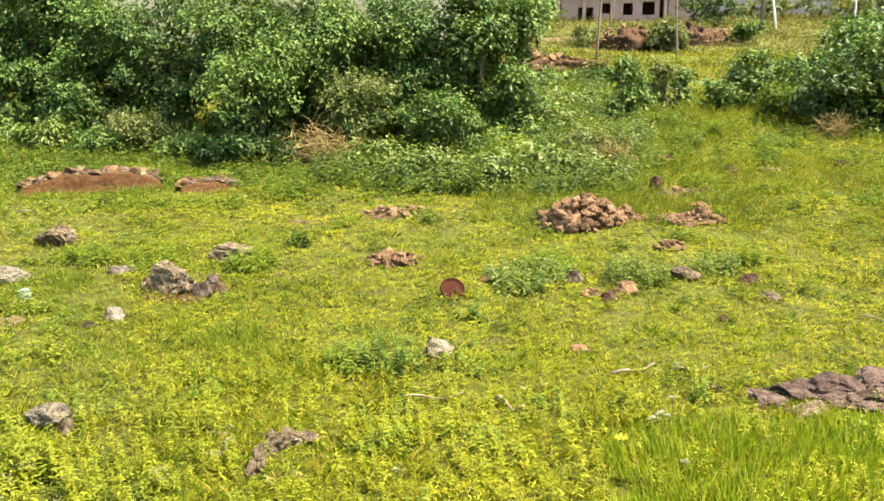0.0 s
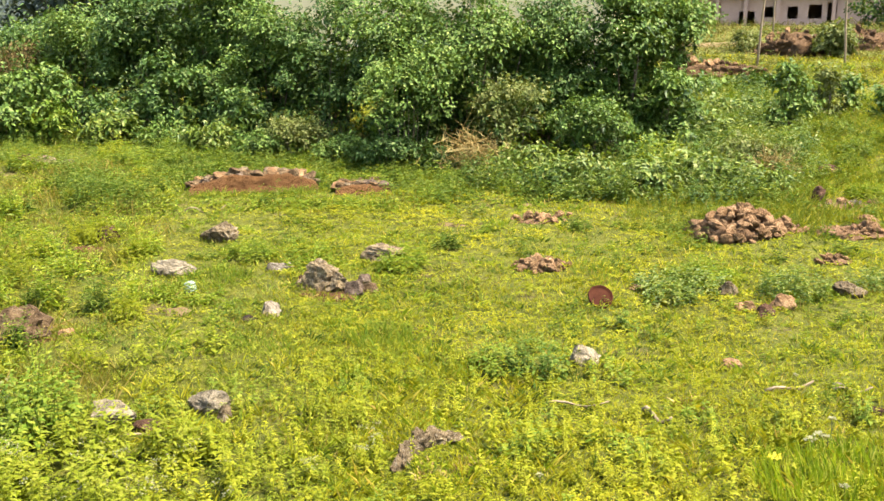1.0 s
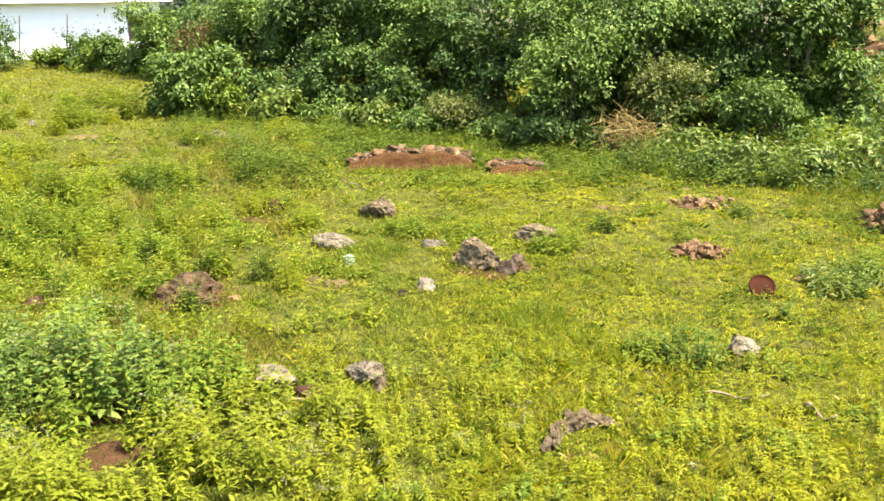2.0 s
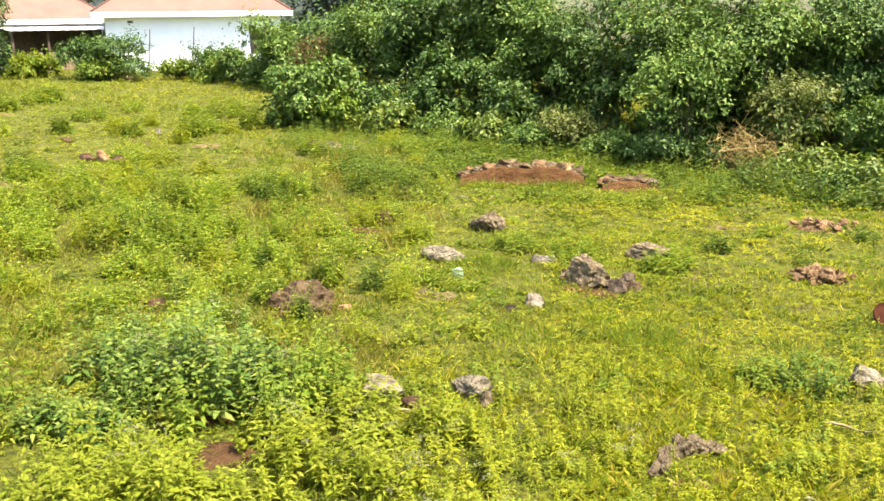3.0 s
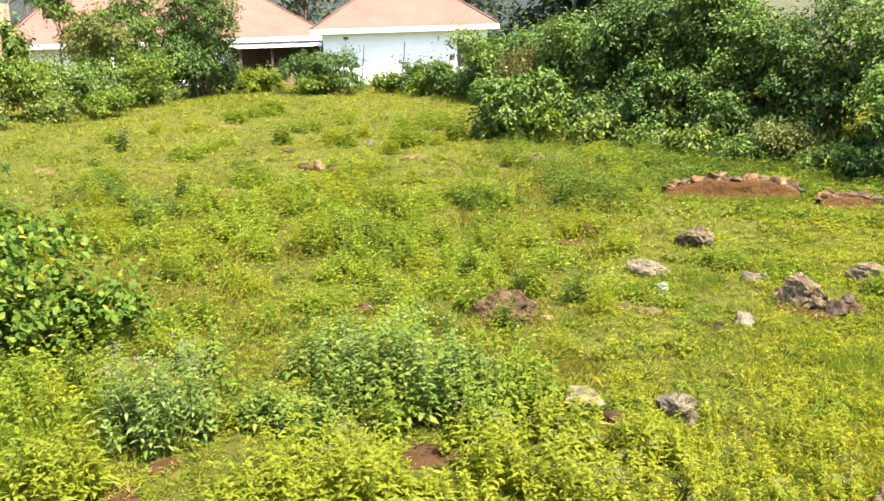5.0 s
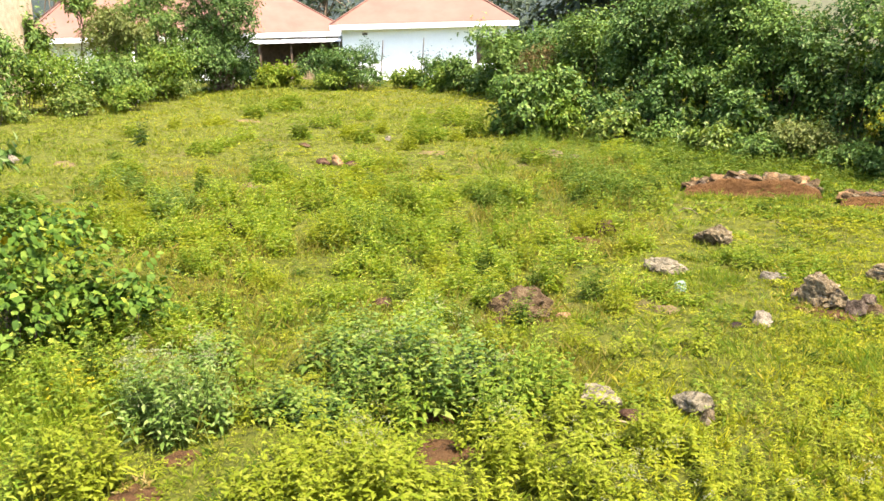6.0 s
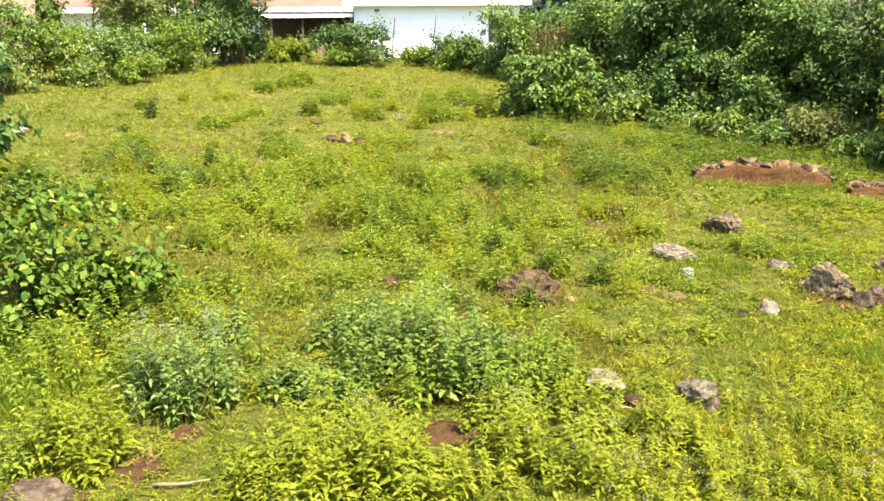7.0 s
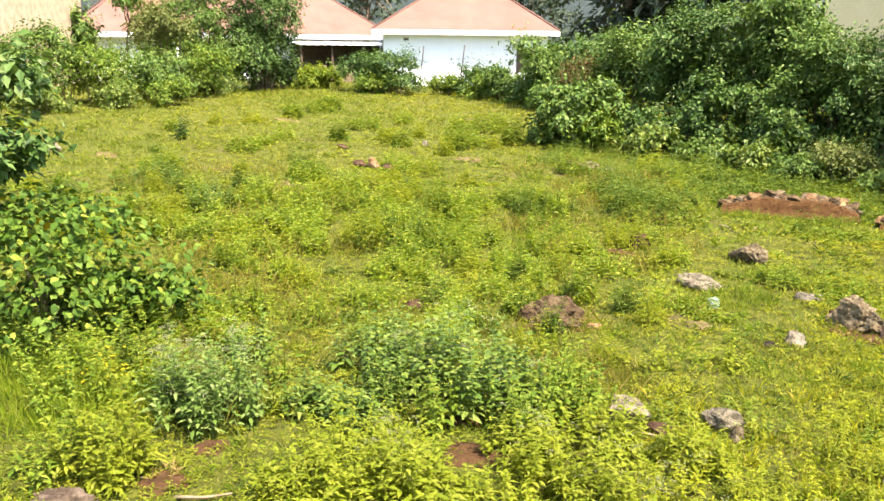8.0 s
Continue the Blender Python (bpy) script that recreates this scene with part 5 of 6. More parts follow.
# ---- bushes and trees at the far edge ----
EDGE = [(-33.5, 27.9, 1.6, 1.0, 500, 0.17, DEEP_MAT), (-32.0, 15.5, 3.2, 2.6, 1700, 0.16, HEDGE_MAT), (-31.0, 17.4, 2.8, 1.8, 1300, 0.15, LUSH_MAT), (-30.6, 19.5, 3.2, 1.9, 1300, 0.16, HEDGE_MAT),
        (-31.8, 21.6, 3.2, 1.9, 1200, 0.16, LUSH_MAT), (-33.2, 23.8, 3.0, 1.6, 1100, 0.16, HEDGE_MAT), (-34.6, 25.4, 2.6, 1.3, 800, 0.18, DEEP_MAT), (-31.4, 16.5, 2.2, 1.7, 1000, 0.15, LUSH_MAT), (-33.1, 26.5, 3.0, 2.9, 1800, 0.15, DEEP_MAT), (-29.6, 14.6, 2.0, 0.9, 600, 0.15, SLOPE_MAT), (-29.4, 17.2, 2.2, 0.7, 500, 0.14, SLOPE_MAT), (-29.0, 18.9, 2.0, 0.7, 500, 0.14, LUSH_MAT), (-32.0, 23.2, 2.2, 0.6, 500, 0.15, SLOPE_MAT),
        (-32.0, 28.8, 3.4, 0.8, 700, 0.21, HERB_MAT), (-29.2, 28.85, 1.8, 1.5, 1000, 0.15, DEEP_MAT), (-27.5, 29.1, 2.6, 1.45, 1300, 0.15, DEEP_MAT), (-28.4, 28.3, 2.4, 0.7, 700, 0.15, LUSH_MAT),
        (-26.0, 30.4, 2.2, 0.7, 700, 0.15, LUSH_MAT), (-24.6, 30.6, 1.6, 1.1, 800, 0.15, DEEP_MAT), (-23.6, 29.6, 1.6, 0.7, 600, 0.15, LUSH_MAT), (-22.6, 29.5, 1.0, 1.15, 600, 0.17, HEDGE_MAT), (-21.2, 29.3, 1.6, 1.15, 1000, 0.17, HEDGE_MAT),
        (-30.8, 31.0, 2.0, 0.6, 500, 0.2, HEDGE_MAT)]
for k, (x, y, w, h, n, lf, m) in enumerate(EDGE):
    shrub(x, y, w, h, m, "green bush at the far edge of the field", twigs=int(n * 1.2), leaf=lf * 0.75, width=0.6, count=14, each=4, seed=400 + k, name="bush", category="bush", thick=0.02, spread=0.32)
for k, (x, y, w, h, n, m, lab) in enumerate(((-33.6, 26.9, 3.4, 5.4, 5200, DEEP_MAT, "dense dark green tree before the pink roof"), (-36.0, 25.2, 3.0, 4.1, 3000, HEDGE_MAT, "round green tree before the pink roof"),
                                               (-37.2, 23.6, 2.2, 3.7, 1700, DUSTY_MAT, "small brownish green tree before the pink roof"))):
    shrub(x, y, w, h, m, lab, name="tree", category="tree", twigs=n, leaf=0.14, width=0.55, count=34, each=4, seed=430 + k, thick=0.05, low=0.04, spread=0.34)
tree(-38.6, 23.4, 4.6, 1.6, HEDGE_MAT, "slender young tree with a tufted crown", 0.75, twigs=420, leaf=0.2, seed=9, count=8, thick=0.06)
tree(-40.6, 21.9, 3.4, 1.8, HEDGE_MAT, "small green tree beside the block wall", 0.45, twigs=520, leaf=0.2, seed=11, count=10, thick=0.06)
for k, (x, y, w, h, m, lab) in enumerate(((-31.9, 20.9, 1.7, 3.1, DUSTY_MAT, "small rounded olive tree at the far edge"), (-33.4, 23.6, 1.8, 3.5, HEDGE_MAT, "small rounded green tree at the far edge"))):
    shrub(x, y, w, h, m, lab, name="tree", category="tree", twigs=1500, leaf=0.12, width=0.5, count=16, each=4, seed=440 + k, thick=0.04, low=0.25, spread=0.28, over=True)
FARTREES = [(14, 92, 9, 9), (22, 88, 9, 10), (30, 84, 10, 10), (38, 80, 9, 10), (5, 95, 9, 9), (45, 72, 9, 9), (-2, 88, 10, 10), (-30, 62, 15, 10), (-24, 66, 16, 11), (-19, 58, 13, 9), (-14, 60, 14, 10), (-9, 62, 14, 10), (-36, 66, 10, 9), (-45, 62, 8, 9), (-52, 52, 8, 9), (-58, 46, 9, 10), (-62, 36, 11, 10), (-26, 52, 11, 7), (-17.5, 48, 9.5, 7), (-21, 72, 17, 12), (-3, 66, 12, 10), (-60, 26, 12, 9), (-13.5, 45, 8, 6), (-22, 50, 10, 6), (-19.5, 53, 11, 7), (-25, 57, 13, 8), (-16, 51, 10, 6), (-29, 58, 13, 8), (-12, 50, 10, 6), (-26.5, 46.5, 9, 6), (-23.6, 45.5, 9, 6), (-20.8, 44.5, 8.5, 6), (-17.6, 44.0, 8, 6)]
# the haze on these trees is only their greyed leaf colour
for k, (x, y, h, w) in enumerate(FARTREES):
    tree(x, y, h, w, HAZED_MAT, "tall tree behind the houses, haze put into its grey-green", 0.08, twigs=440 if -48 < x < -12 else 200, leaf=0.62, width=0.5, count=30, seed=30 + k, thick=0.22, spread=0.8)



def far_hills():
    """Low wooded hills all round, beyond the houses; their grey-green colour imitates haze."""
    n, prof = 360, ((120, 0.0), (135, 6.0), (160, 11.0), (200, 15.0), (260, 16.0), (330, 0.0))
    co, tri = [], []
    for i in range(n):
        a = i * 2 * math.pi / n
        for r, h in prof:
            k = 0.55 + 0.9 * float(vnoise(math.cos(a) * 9 + 40, math.sin(a) * 9 + 40, 1.6, 77)) + 0.25 * float(vnoise(a * 60 + r, r * 0.3, 1.0, 78))
            co.append((-math.sin(a) * r, math.cos(a) * r, g(-math.sin(a) * r, math.cos(a) * r) - 0.5 + h * k))
    m = len(prof)
    for i in range(n):
        for j in range(m - 1):
            a, b = i * m + j, ((i + 1) % n) * m + j
            tri += [(a, a + 1, b + 1), (a, b + 1, b)]
    ob = new("backdrop", mesh_of("backdrop", co, tri, plain_mat("hazed_wooded_hill", (0.026, 0.034, 0.030), (0.055, 0.068, 0.058), 0.25, 0.95, 0.8, 1.0), True))
    tagged(ob, "distant wooded hills with haze put into their grey-green", "hills", kind="structure")


far_hills()

# ---- shrubs and weeds near the camera ----
shrub(-10.6, 4.95, 2.0, 1.4, SHRUB_MAT, "broad-leaved green shrub in the field", name="shrub", twigs=1100, leaf=0.105, width=0.62, count=20, seed=501, low=0.02, thick=0.015, per=5, spread=0.26, full=True)
shrub(-9.75, 5.75, 1.5, 0.75, SHRUB_MAT, "green broad-leaved seedlings in the weeds", name="shrub", twigs=260, leaf=0.12, width=0.62, count=10, seed=502, thick=0.01, per=5, spread=0.22, full=True)
shrub(-10.8, 4.85, 0.6, 1.55, GOLD_MAT, "yellowing sprig of large leaves in the shrub", name="shrub", twigs=14, leaf=0.13, width=0.6, count=4, seed=504, low=0.8, thick=0.008, per=4, spread=0.15, full=True)
weed_clump(-9.72, 5.55, 0.35, 1.05, SHRUB_MAT, "tall seedlings with large pale green leaves", 5, 0.21, 505, pairs=5, narrow=0.7)
for k, (x, y, w, h) in enumerate(((-9.5, 5.4, 0.7, 0.55), (-9.9, 6.2, 0.8, 0.5), (-9.3, 4.7, 0.8, 0.4), (-10.2, 4.3, 0.9, 0.6))):
    weed_clump(x, y, w, h, SHRUB_MAT if k % 2 else HERB_MAT, "leafy green weeds at the foot of the shrub", 30, 0.11, 531 + k, pairs=6, narrow=0.5)
tree(-11.08, 4.28, 3.15, 1.5, DEEP_MAT, "young tree with large dark green leaves", 0.55, name="tree", twigs=900, leaf=0.14, width=0.62, count=16, seed=503, thick=0.04, per=5, spread=0.25, fat=1.2)
weed_clump(-5.66, 6.55, 1.75, 0.85, CLUMP_MAT, "large dense clump of dark green leafy weeds", 130, 0.115, 510, d=1.3, flowers=70, pairs=9, narrow=0.44)
weed_clump(-6.75, 6.6, 1.0, 0.75, CLUMP_MAT, "leafy dark green weeds beside bare soil", 52, 0.105, 511, pairs=8, narrow=0.42)
weed_clump(-4.75, 6.9, 0.9, 0.65, HERB_MAT, "bright green leafy weeds at the clump's edge", 50, 0.105, 512, pairs=8, narrow=0.40)
weed_clump(-6.98, 4.58, 1.0, 0.80, GREY_MAT, "grey-green bushy weed with whitish flower heads", 88, 0.115, 513, name="weed_bush", pairs=9, narrow=0.30, flowers=30, d=0.85)
weed_clump(-7.36, 4.50, 0.5, 0.78, GREY_MAT, "grey-green bushy weed thick with pale flower heads", 26, 0.09, 516, name="weed_bush", pairs=8, narrow=0.26, flowers=60)
weed_clump(-7.2, 5.05, 0.5, 0.85, GREY_MAT, "grey-green bushy weed thick with pale flower heads", 24, 0.09, 517, name="weed_bush", pairs=8, narrow=0.26, flowers=45)
for k, (x, y, w, h, n) in enumerate(((-4.95, 4.2, 0.9, 0.62, 54), (-4.5, 4.45, 0.8, 0.58, 46), (-5.25, 4.0, 0.6, 0.5, 32), (-4.15, 4.7, 0.6, 0.36, 28), (-6.55, 3.45, 0.6, 0.62, 30), (-6.9, 3.3, 0.6, 0.6, 26))):
    weed_clump(x, y, w, h, LIME_MAT, "dense bright lime-green weeds with lance-shaped leaves", n, 0.115, 1700 + k, pairs=10, narrow=0.30)
for k, (x, y, w, h) in enumerate(((-6.48, 5.38, 0.5, 0.42), (-5.76, 5.35, 0.4, 0.5), (-8.06, 5.95, 0.45, 0.6), (-6.1, 5.45, 0.4, 0.4))):
    weed_clump(x, y, w, h, CLUMP_MAT, "small dark leafy weed beside the large clump", 20, 0.11, 1720 + k, pairs=6, narrow=0.45)
weed_clump(-8.75, 4.75, 0.6, 0.3, GOLD_MAT, "yellowing broad-leaved weed at the foot of the shrub", 9, 0.11, 1730, pairs=4, narrow=0.5)
weed_clump(-8.7, 4.2, 0.4, 0.22, GOLD_MAT, "low weed with yellowed leaves", 5, 0.10, 1731, pairs=4, narrow=0.5)
for k, (x, y) in enumerate(((-8.5, 3.85), (-8.0, 3.6), (-8.9, 4.4), (-7.7, 4.1), (-9.2, 3.9))):
    grass_tuft(x, y, 1.0, 0.32, "patch of thin fresh green grass near the shrub", 420, 1740 + k, FRESH_MAT, lean=0.3, broad=0.007)
boulder(-6.52, 2.92, 0.5, 0.11, OUT_ROCK, "flat grey-brown rock half buried in the soil", seed=181, d=0.4, turn=0.7)
weed_clump(-6.6, 5.35, 0.6, 0.4, WEED_MAT, "small dark green weed clump", 28, 0.10, 514)
weed_clump(-7.2, 5.6, 0.5, 0.75, HERB_MAT, "tall single green weeds", 10, 0.12, 515)
C = [(-10.4, 10.8, 1.6, 0.75, 70, WEED_MAT), (-9.4, 10.6, 1.4, 0.7, 60, HERB_MAT), (-11.2, 11.3, 1.2, 0.6, 45, HERB_MAT), (-8.5, 15.4, 1.4, 0.8, 60, WEED_MAT), (-10.2, 14.5, 1.4, 0.5, 55, WEED_MAT),
     (-14.6, 10.2, 0.9, 0.5, 30, GREY_MAT), (-17.7, 11.1, 1.1, 0.5, 40, GREY_MAT), (-8.6, 11.4, 0.6, 0.35, 22, HERB_MAT), (-12.9, 8.7, 0.6, 0.4, 22, WEED_MAT), (-22.2, 14.8, 0.5, 0.75, 14, DARK_MAT),
     (-17.0, 8.6, 0.8, 0.6, 30, WEED_MAT), (-16.0, 13.8, 0.8, 0.45, 30, WEED_MAT), (-15.9, 19.2, 1.0, 0.55, 30, HERB_MAT), (-11.7, 18.0, 0.7, 0.45, 26, HERB_MAT), (-13.1, 12.2, 1.0, 0.5, 40, HERB_MAT),
     (-12.3, 13.4, 1.0, 0.45, 36, LIME_MAT), (-9.2, 13.2, 1.0, 0.4, 34, HERB_MAT), (-7.8, 11.0, 0.8, 0.3, 30, HERB_MAT), (-14.0, 14.6, 0.9, 0.4, 30, LIME_MAT), (-19.3, 14.6, 0.9, 0.4, 30, HERB_MAT),
     (-20.2, 19.8, 1.0, 0.5, 30, HERB_MAT), (-17.2, 21.8, 1.0, 0.5, 30, HERB_MAT), (-24.5, 22.0, 1.2, 0.5, 30, HERB_MAT), (-12.0, 9.0, 1.4, 0.45, 50, LIME_MAT), (-13.9, 7.3, 1.4, 0.6, 50, LIME_MAT),
     (-0.95, 9.05, 0.7, 0.26, 40, HERB_MAT), (-0.52, 8.92, 0.6, 0.44, 40, WEED_MAT), (-9.1, 16.1, 1.3, 0.5, 60, CLUMP_MAT), (-9.9, 16.6, 0.9, 0.45, 40, WEED_MAT), (-2.1, 13.6, 0.42, 0.25, 20, WEED_MAT), (1.2, 12.1, 1.2, 0.32, 70, SLOPE_MAT), (1.0, 11.7, 0.7, 0.25, 34, SLOPE_MAT), (2.55, 11.95, 0.9, 0.42, 56, SLOPE_MAT), (1.5, 12.7, 1.0, 0.3, 50, HERB_MAT),
     (3.7, 12.5, 0.7, 0.4, 36, SLOPE_MAT), (4.3, 12.9, 0.5, 0.35, 20, HERB_MAT), (0.35, 10.6, 0.4, 0.2, 14, WEED_MAT), (5.0, 17.8, 0.9, 0.3, 40, HERB_MAT), (-4.0, 12.7, 1.0, 0.3, 46, HERB_MAT), (-2.6, 12.6, 0.7, 0.35, 40, HERB_MAT), (-4.9, 12.8, 0.8, 0.3, 40, HERB_MAT),
     (-5.1, 10.9, 0.9, 0.2, 40, HERB_MAT), (-0.2, 15.0, 0.5, 0.2, 16, WEED_MAT), (6.0, 17.0, 0.7, 0.25, 26, HERB_MAT), (-4.1, 9.2, 0.4, 0.3, 14, LIME_MAT), (-4.6, 8.6, 0.35, 0.3, 10, LIME_MAT)]
for k, (x, y, w, h, n, m) in enumerate(C):
    r = math.hypot(x, y)
    weed_clump(x, y, w, h, m, {"weed_leaf": "dark green leafy weed clump in the field", "clump_leaf": "dense dark green weed clump in the field", "herb_leaf": "green leafy weed clump in the field", "lime_leaf": "lime-green leafy weed clump in the field", "slope_leaf": "low spreading green weed clump by the stones"}.get(m.name, "dull green weed clump in the field"), n, 0.055 + 0.0042 * r, 520 + k)
FAR_CLUMPS = [(-14.8, 10.2, 0.75, 0.55, GREY_MAT), (-14.7, 11.4, 0.55, 0.55, FRESH_MAT), (-13.2, 11.15, 0.75, 0.8, FRESH_MAT), (-13.9, 12.3, 0.5, 0.5, LIME_MAT), (-13.9, 13.0, 0.65, 0.5, FRESH_MAT),
              (-15.7, 13.4, 0.7, 0.45, HERB_MAT), (-11.35, 8.1, 0.42, 0.45, HERB_MAT), (-13.3, 8.75, 0.95, 0.45, FRESH_MAT), (-10.75, 10.4, 0.75, 0.6, LIME_MAT), (-10.4, 10.85, 0.95, 0.75, FRESH_MAT), (-11.2, 12.5, 0.85, 0.9, HERB_MAT),
              (-10.9, 12.9, 0.75, 0.55, FRESH_MAT), (-12.5, 12.8, 0.7, 0.45, LIME_MAT), (-11.0, 14.8, 0.75, 0.45, HERB_MAT), (-9.8, 11.4, 0.8, 0.4, FRESH_MAT), (-11.4, 9.7, 0.6, 0.45, FRESH_MAT), (-18.4, 11.6, 0.85, 0.5, HERB_MAT),
              (-19.1, 17.7, 0.35, 0.6, HERB_MAT), (-16.0, 19.1, 0.8, 0.6, HERB_MAT), (-15.2, 20.4, 0.6, 0.7, HERB_MAT), (-13.9, 8.8, 0.6, 0.4, LIME_MAT), (-14.15, 10.75, 0.45, 0.4, FRESH_MAT), (-24.0, 20.3, 0.6, 0.45, HERB_MAT), (-24.7, 22.6, 0.8, 0.45, HERB_MAT),
              (-17.3, 18.3, 0.5, 0.35, HERB_MAT), (-9.3, 9.4, 0.6, 0.4, FRESH_MAT), (-8.4, 10.2, 0.5, 0.35, LIME_MAT), (-12.2, 10.2, 0.7, 0.5, FRESH_MAT), (-12.9, 9.9, 0.6, 0.45, FRESH_MAT)]
for k, (x, y, w, h, m) in enumerate(FAR_CLUMPS):
    weed_clump(x, y, w * 1.1, h * 1.1, m, {"weed_leaf": "dark green bushy weed clump in the far field", "herb_leaf": "green bushy weed clump in the far field", "lime_leaf": "lime-green bushy weed clump in the far field", "fresh_blade": "fresh green bushy weed clump in the far field"}.get(m.name, "dull green bushy weed clump in the far field"), int(70 * w + 10), 0.05 + 0.0033 * math.hypot(x, y), 1520 + k, pairs=6, narrow=0.40)
for k, (x, y, w, h, n) in enumerate(((-2.25, 9.75, 0.75, 0.28, 220), (-1.7, 9.5, 0.5, 0.18, 120), (-1.3, 9.05, 0.6, 0.2, 140), (-5.0, 11.6, 0.9, 0.25, 240), (-3.6, 9.4, 0.7, 0.18, 150), (-2.9, 10.2, 0.5, 0.16, 100), (0.1, 12.5, 0.6, 0.25, 100), (-11.9, 16.6, 0.5, 0.5, 60), (-8.6, 12.4, 1.0, 0.2, 200))):
    grass_tuft(x, y, w, h, "tuft of fresh green grass in the field", n, 600 + k, HERB_MAT)
grass_tuft(2.45, 6.9, 2.3, 0.25, "patch of tall fresh green grass below the outcrop", 2600, 620, FRESH_MAT, d=1.5, broad=0.013, lean=0.2)
grass_tuft(3.9, 7.0, 1.8, 0.25, "patch of tall fresh green grass below the outcrop", 1900, 621, FRESH_MAT, d=1.5, broad=0.013, lean=0.2)
grass_tuft(2.0, 5.9, 1.8, 0.24, "patch of tall fresh green grass", 1500, 622, FRESH_MAT, d=1.2, broad=0.013, lean=0.2)


def flower(x, y, h, size, seed, label):
    rs = np.random.RandomState(seed)
    t = thing("flower", x, y, g(x, y), label, "flower")
    under("stem", mesh_of("stem", *tube([(0, 0, -0.02), (0.01, 0, h * 0.6), (0.0, 0.01, h)], [0.006, 0.005, 0.004], 5), STEM), t)
    a = np.arange(26) * 2.4
    b = np.stack([np.cos(a) * 0.2, np.sin(a) * 0.2, np.zeros(26)], 1) * size * rs.rand(26, 1) + [0, 0, h]
    way = np.stack([np.cos(a), np.sin(a), rs.uniform(-0.1, 0.9, 26)], 1)
    under("head", mesh_of("head", *leaf_arrays(b, way, np.array([0, 0, 1.0]) + rs.normal(size=b.shape) * 0.2, size * 0.55, size * 0.3, 0.1), FLOWER_MAT), t, "round white flower head")


for k, (x, y, h, s) in enumerate(((1.83, 7.55, 0.13, 0.09), (1.9, 7.6, 0.16, 0.08), (2.04, 7.8, 0.22, 0.07), (1.98, 7.65, 0.12, 0.06), (1.89, 6.72, 0.14, 0.07), (2.0, 9.05, 0.1, 0.05), (-0.35, 6.6, 0.12, 0.05))):
    flower(x, y, h, s, 640 + k, "white flower head on a thin stem")


def yellow_plant(x, y):
    rs = np.random.RandomState(9)
    t = thing("yellow_plant", x, y, g(x, y), "small plant with bright yellow leaves", "plant")
    a = np.arange(9) * 2 * math.pi / 9
    b = np.tile([0, 0, 0.10], (9, 1))
    under("leaves", mesh_of("leaves", *leaf_arrays(b, np.stack([np.cos(a), np.sin(a), np.full(9, 0.45)], 1), np.tile([0, 0, 1.0], (9, 1)), rs.uniform(0.07, 0.12, 9), 0.028, 0.2, True), GOLD_MAT), t)
    under("stem", mesh_of("stem", *tube([(0, 0, -0.02), (0, 0, 0.11)], [0.006, 0.005], 5), STEM), t)


yellow_plant(1.48, 7.2)
yellow_plant(-7.75, 5.35)

TALL_CLEAR += [(-4.72, 5.5, 0.3), (-4.5, 5.2, 0.25), (-6.05, 4.2, 0.42), (-6.3, 4.85, 0.32), (-7.0, 5.65, 0.45), (-5.75, 3.7, 0.35), (-7.7, 6.4, 0.5), (-6.4, 5.8, 0.3), (-5.75, 4.75, 0.3), (-7.9, 5.2, 0.4), (-7.3, 3.9, 0.3)]
LIMES = [(-5.34, 4.75, 0.75, 0.55, 34, LIME_MAT), (-5.12, 5.05, 0.5, 0.4, 22, LIME_MAT), (-4.75, 4.7, 0.7, 0.5, 30, LIME_MAT), (-4.4, 5.9, 0.6, 0.42, 26, LIME_MAT),
         (-4.05, 5.5, 0.7, 0.42, 28, LIME_MAT), (-3.95, 6.5, 0.7, 0.4, 30, LIME_MAT), (-8.1, 3.9, 0.8, 0.5, 26, HERB_MAT), (-7.1, 3.15, 0.6, 0.45, 20, HERB_MAT),
         (-3.35, 6.75, 0.6, 0.35, 24, LIME_MAT), (-3.5, 5.7, 0.7, 0.4, 26, LIME_MAT), (-3.0, 6.25, 0.7, 0.32, 26, LIME_MAT), (-2.45, 6.2, 0.7, 0.36, 26, LIME_MAT),
         (-1.95, 6.75, 0.6, 0.3, 20, LIME_MAT), (-2.75, 5.7, 0.8, 0.36, 26, LIME_MAT), (-0.71, 7.2, 0.6, 0.36, 20, LIME_MAT), (-0.05, 7.1, 0.7, 0.34, 20, LIME_MAT), (-0.4, 6.9, 0.6, 0.36, 20, LIME_MAT),
         (-0.96, 6.45, 0.6, 0.36, 20, LIME_MAT), (0.25, 6.6, 0.7, 0.4, 24, LIME_MAT), (0.75, 7.15, 0.6, 0.36, 20, LIME_MAT), (1.0, 6.5, 0.6, 0.4, 22, LIME_MAT), (-0.22, 7.55, 0.5, 0.3, 14, LIME_MAT), (-2.45, 6.95, 0.6, 0.3, 18, LIME_MAT),
         (-3.1, 6.65, 0.6, 0.3, 18, LIME_MAT), (1.85, 8.1, 0.5, 0.34, 16, LIME_MAT), (-4.55, 6.2, 0.5, 0.6, 20, HERB_MAT), (-5.3, 5.9, 0.4, 0.6, 14, HERB_MAT), (1.35, 7.0, 0.5, 0.35, 14, LIME_MAT), (-6.0, 5.75, 0.5, 0.6, 16, WEED_MAT), (-9.0, 4.2, 0.9, 0.45, 24, HERB_MAT), (-8.6, 4.9, 0.7, 0.3, 18, LIME_MAT)]
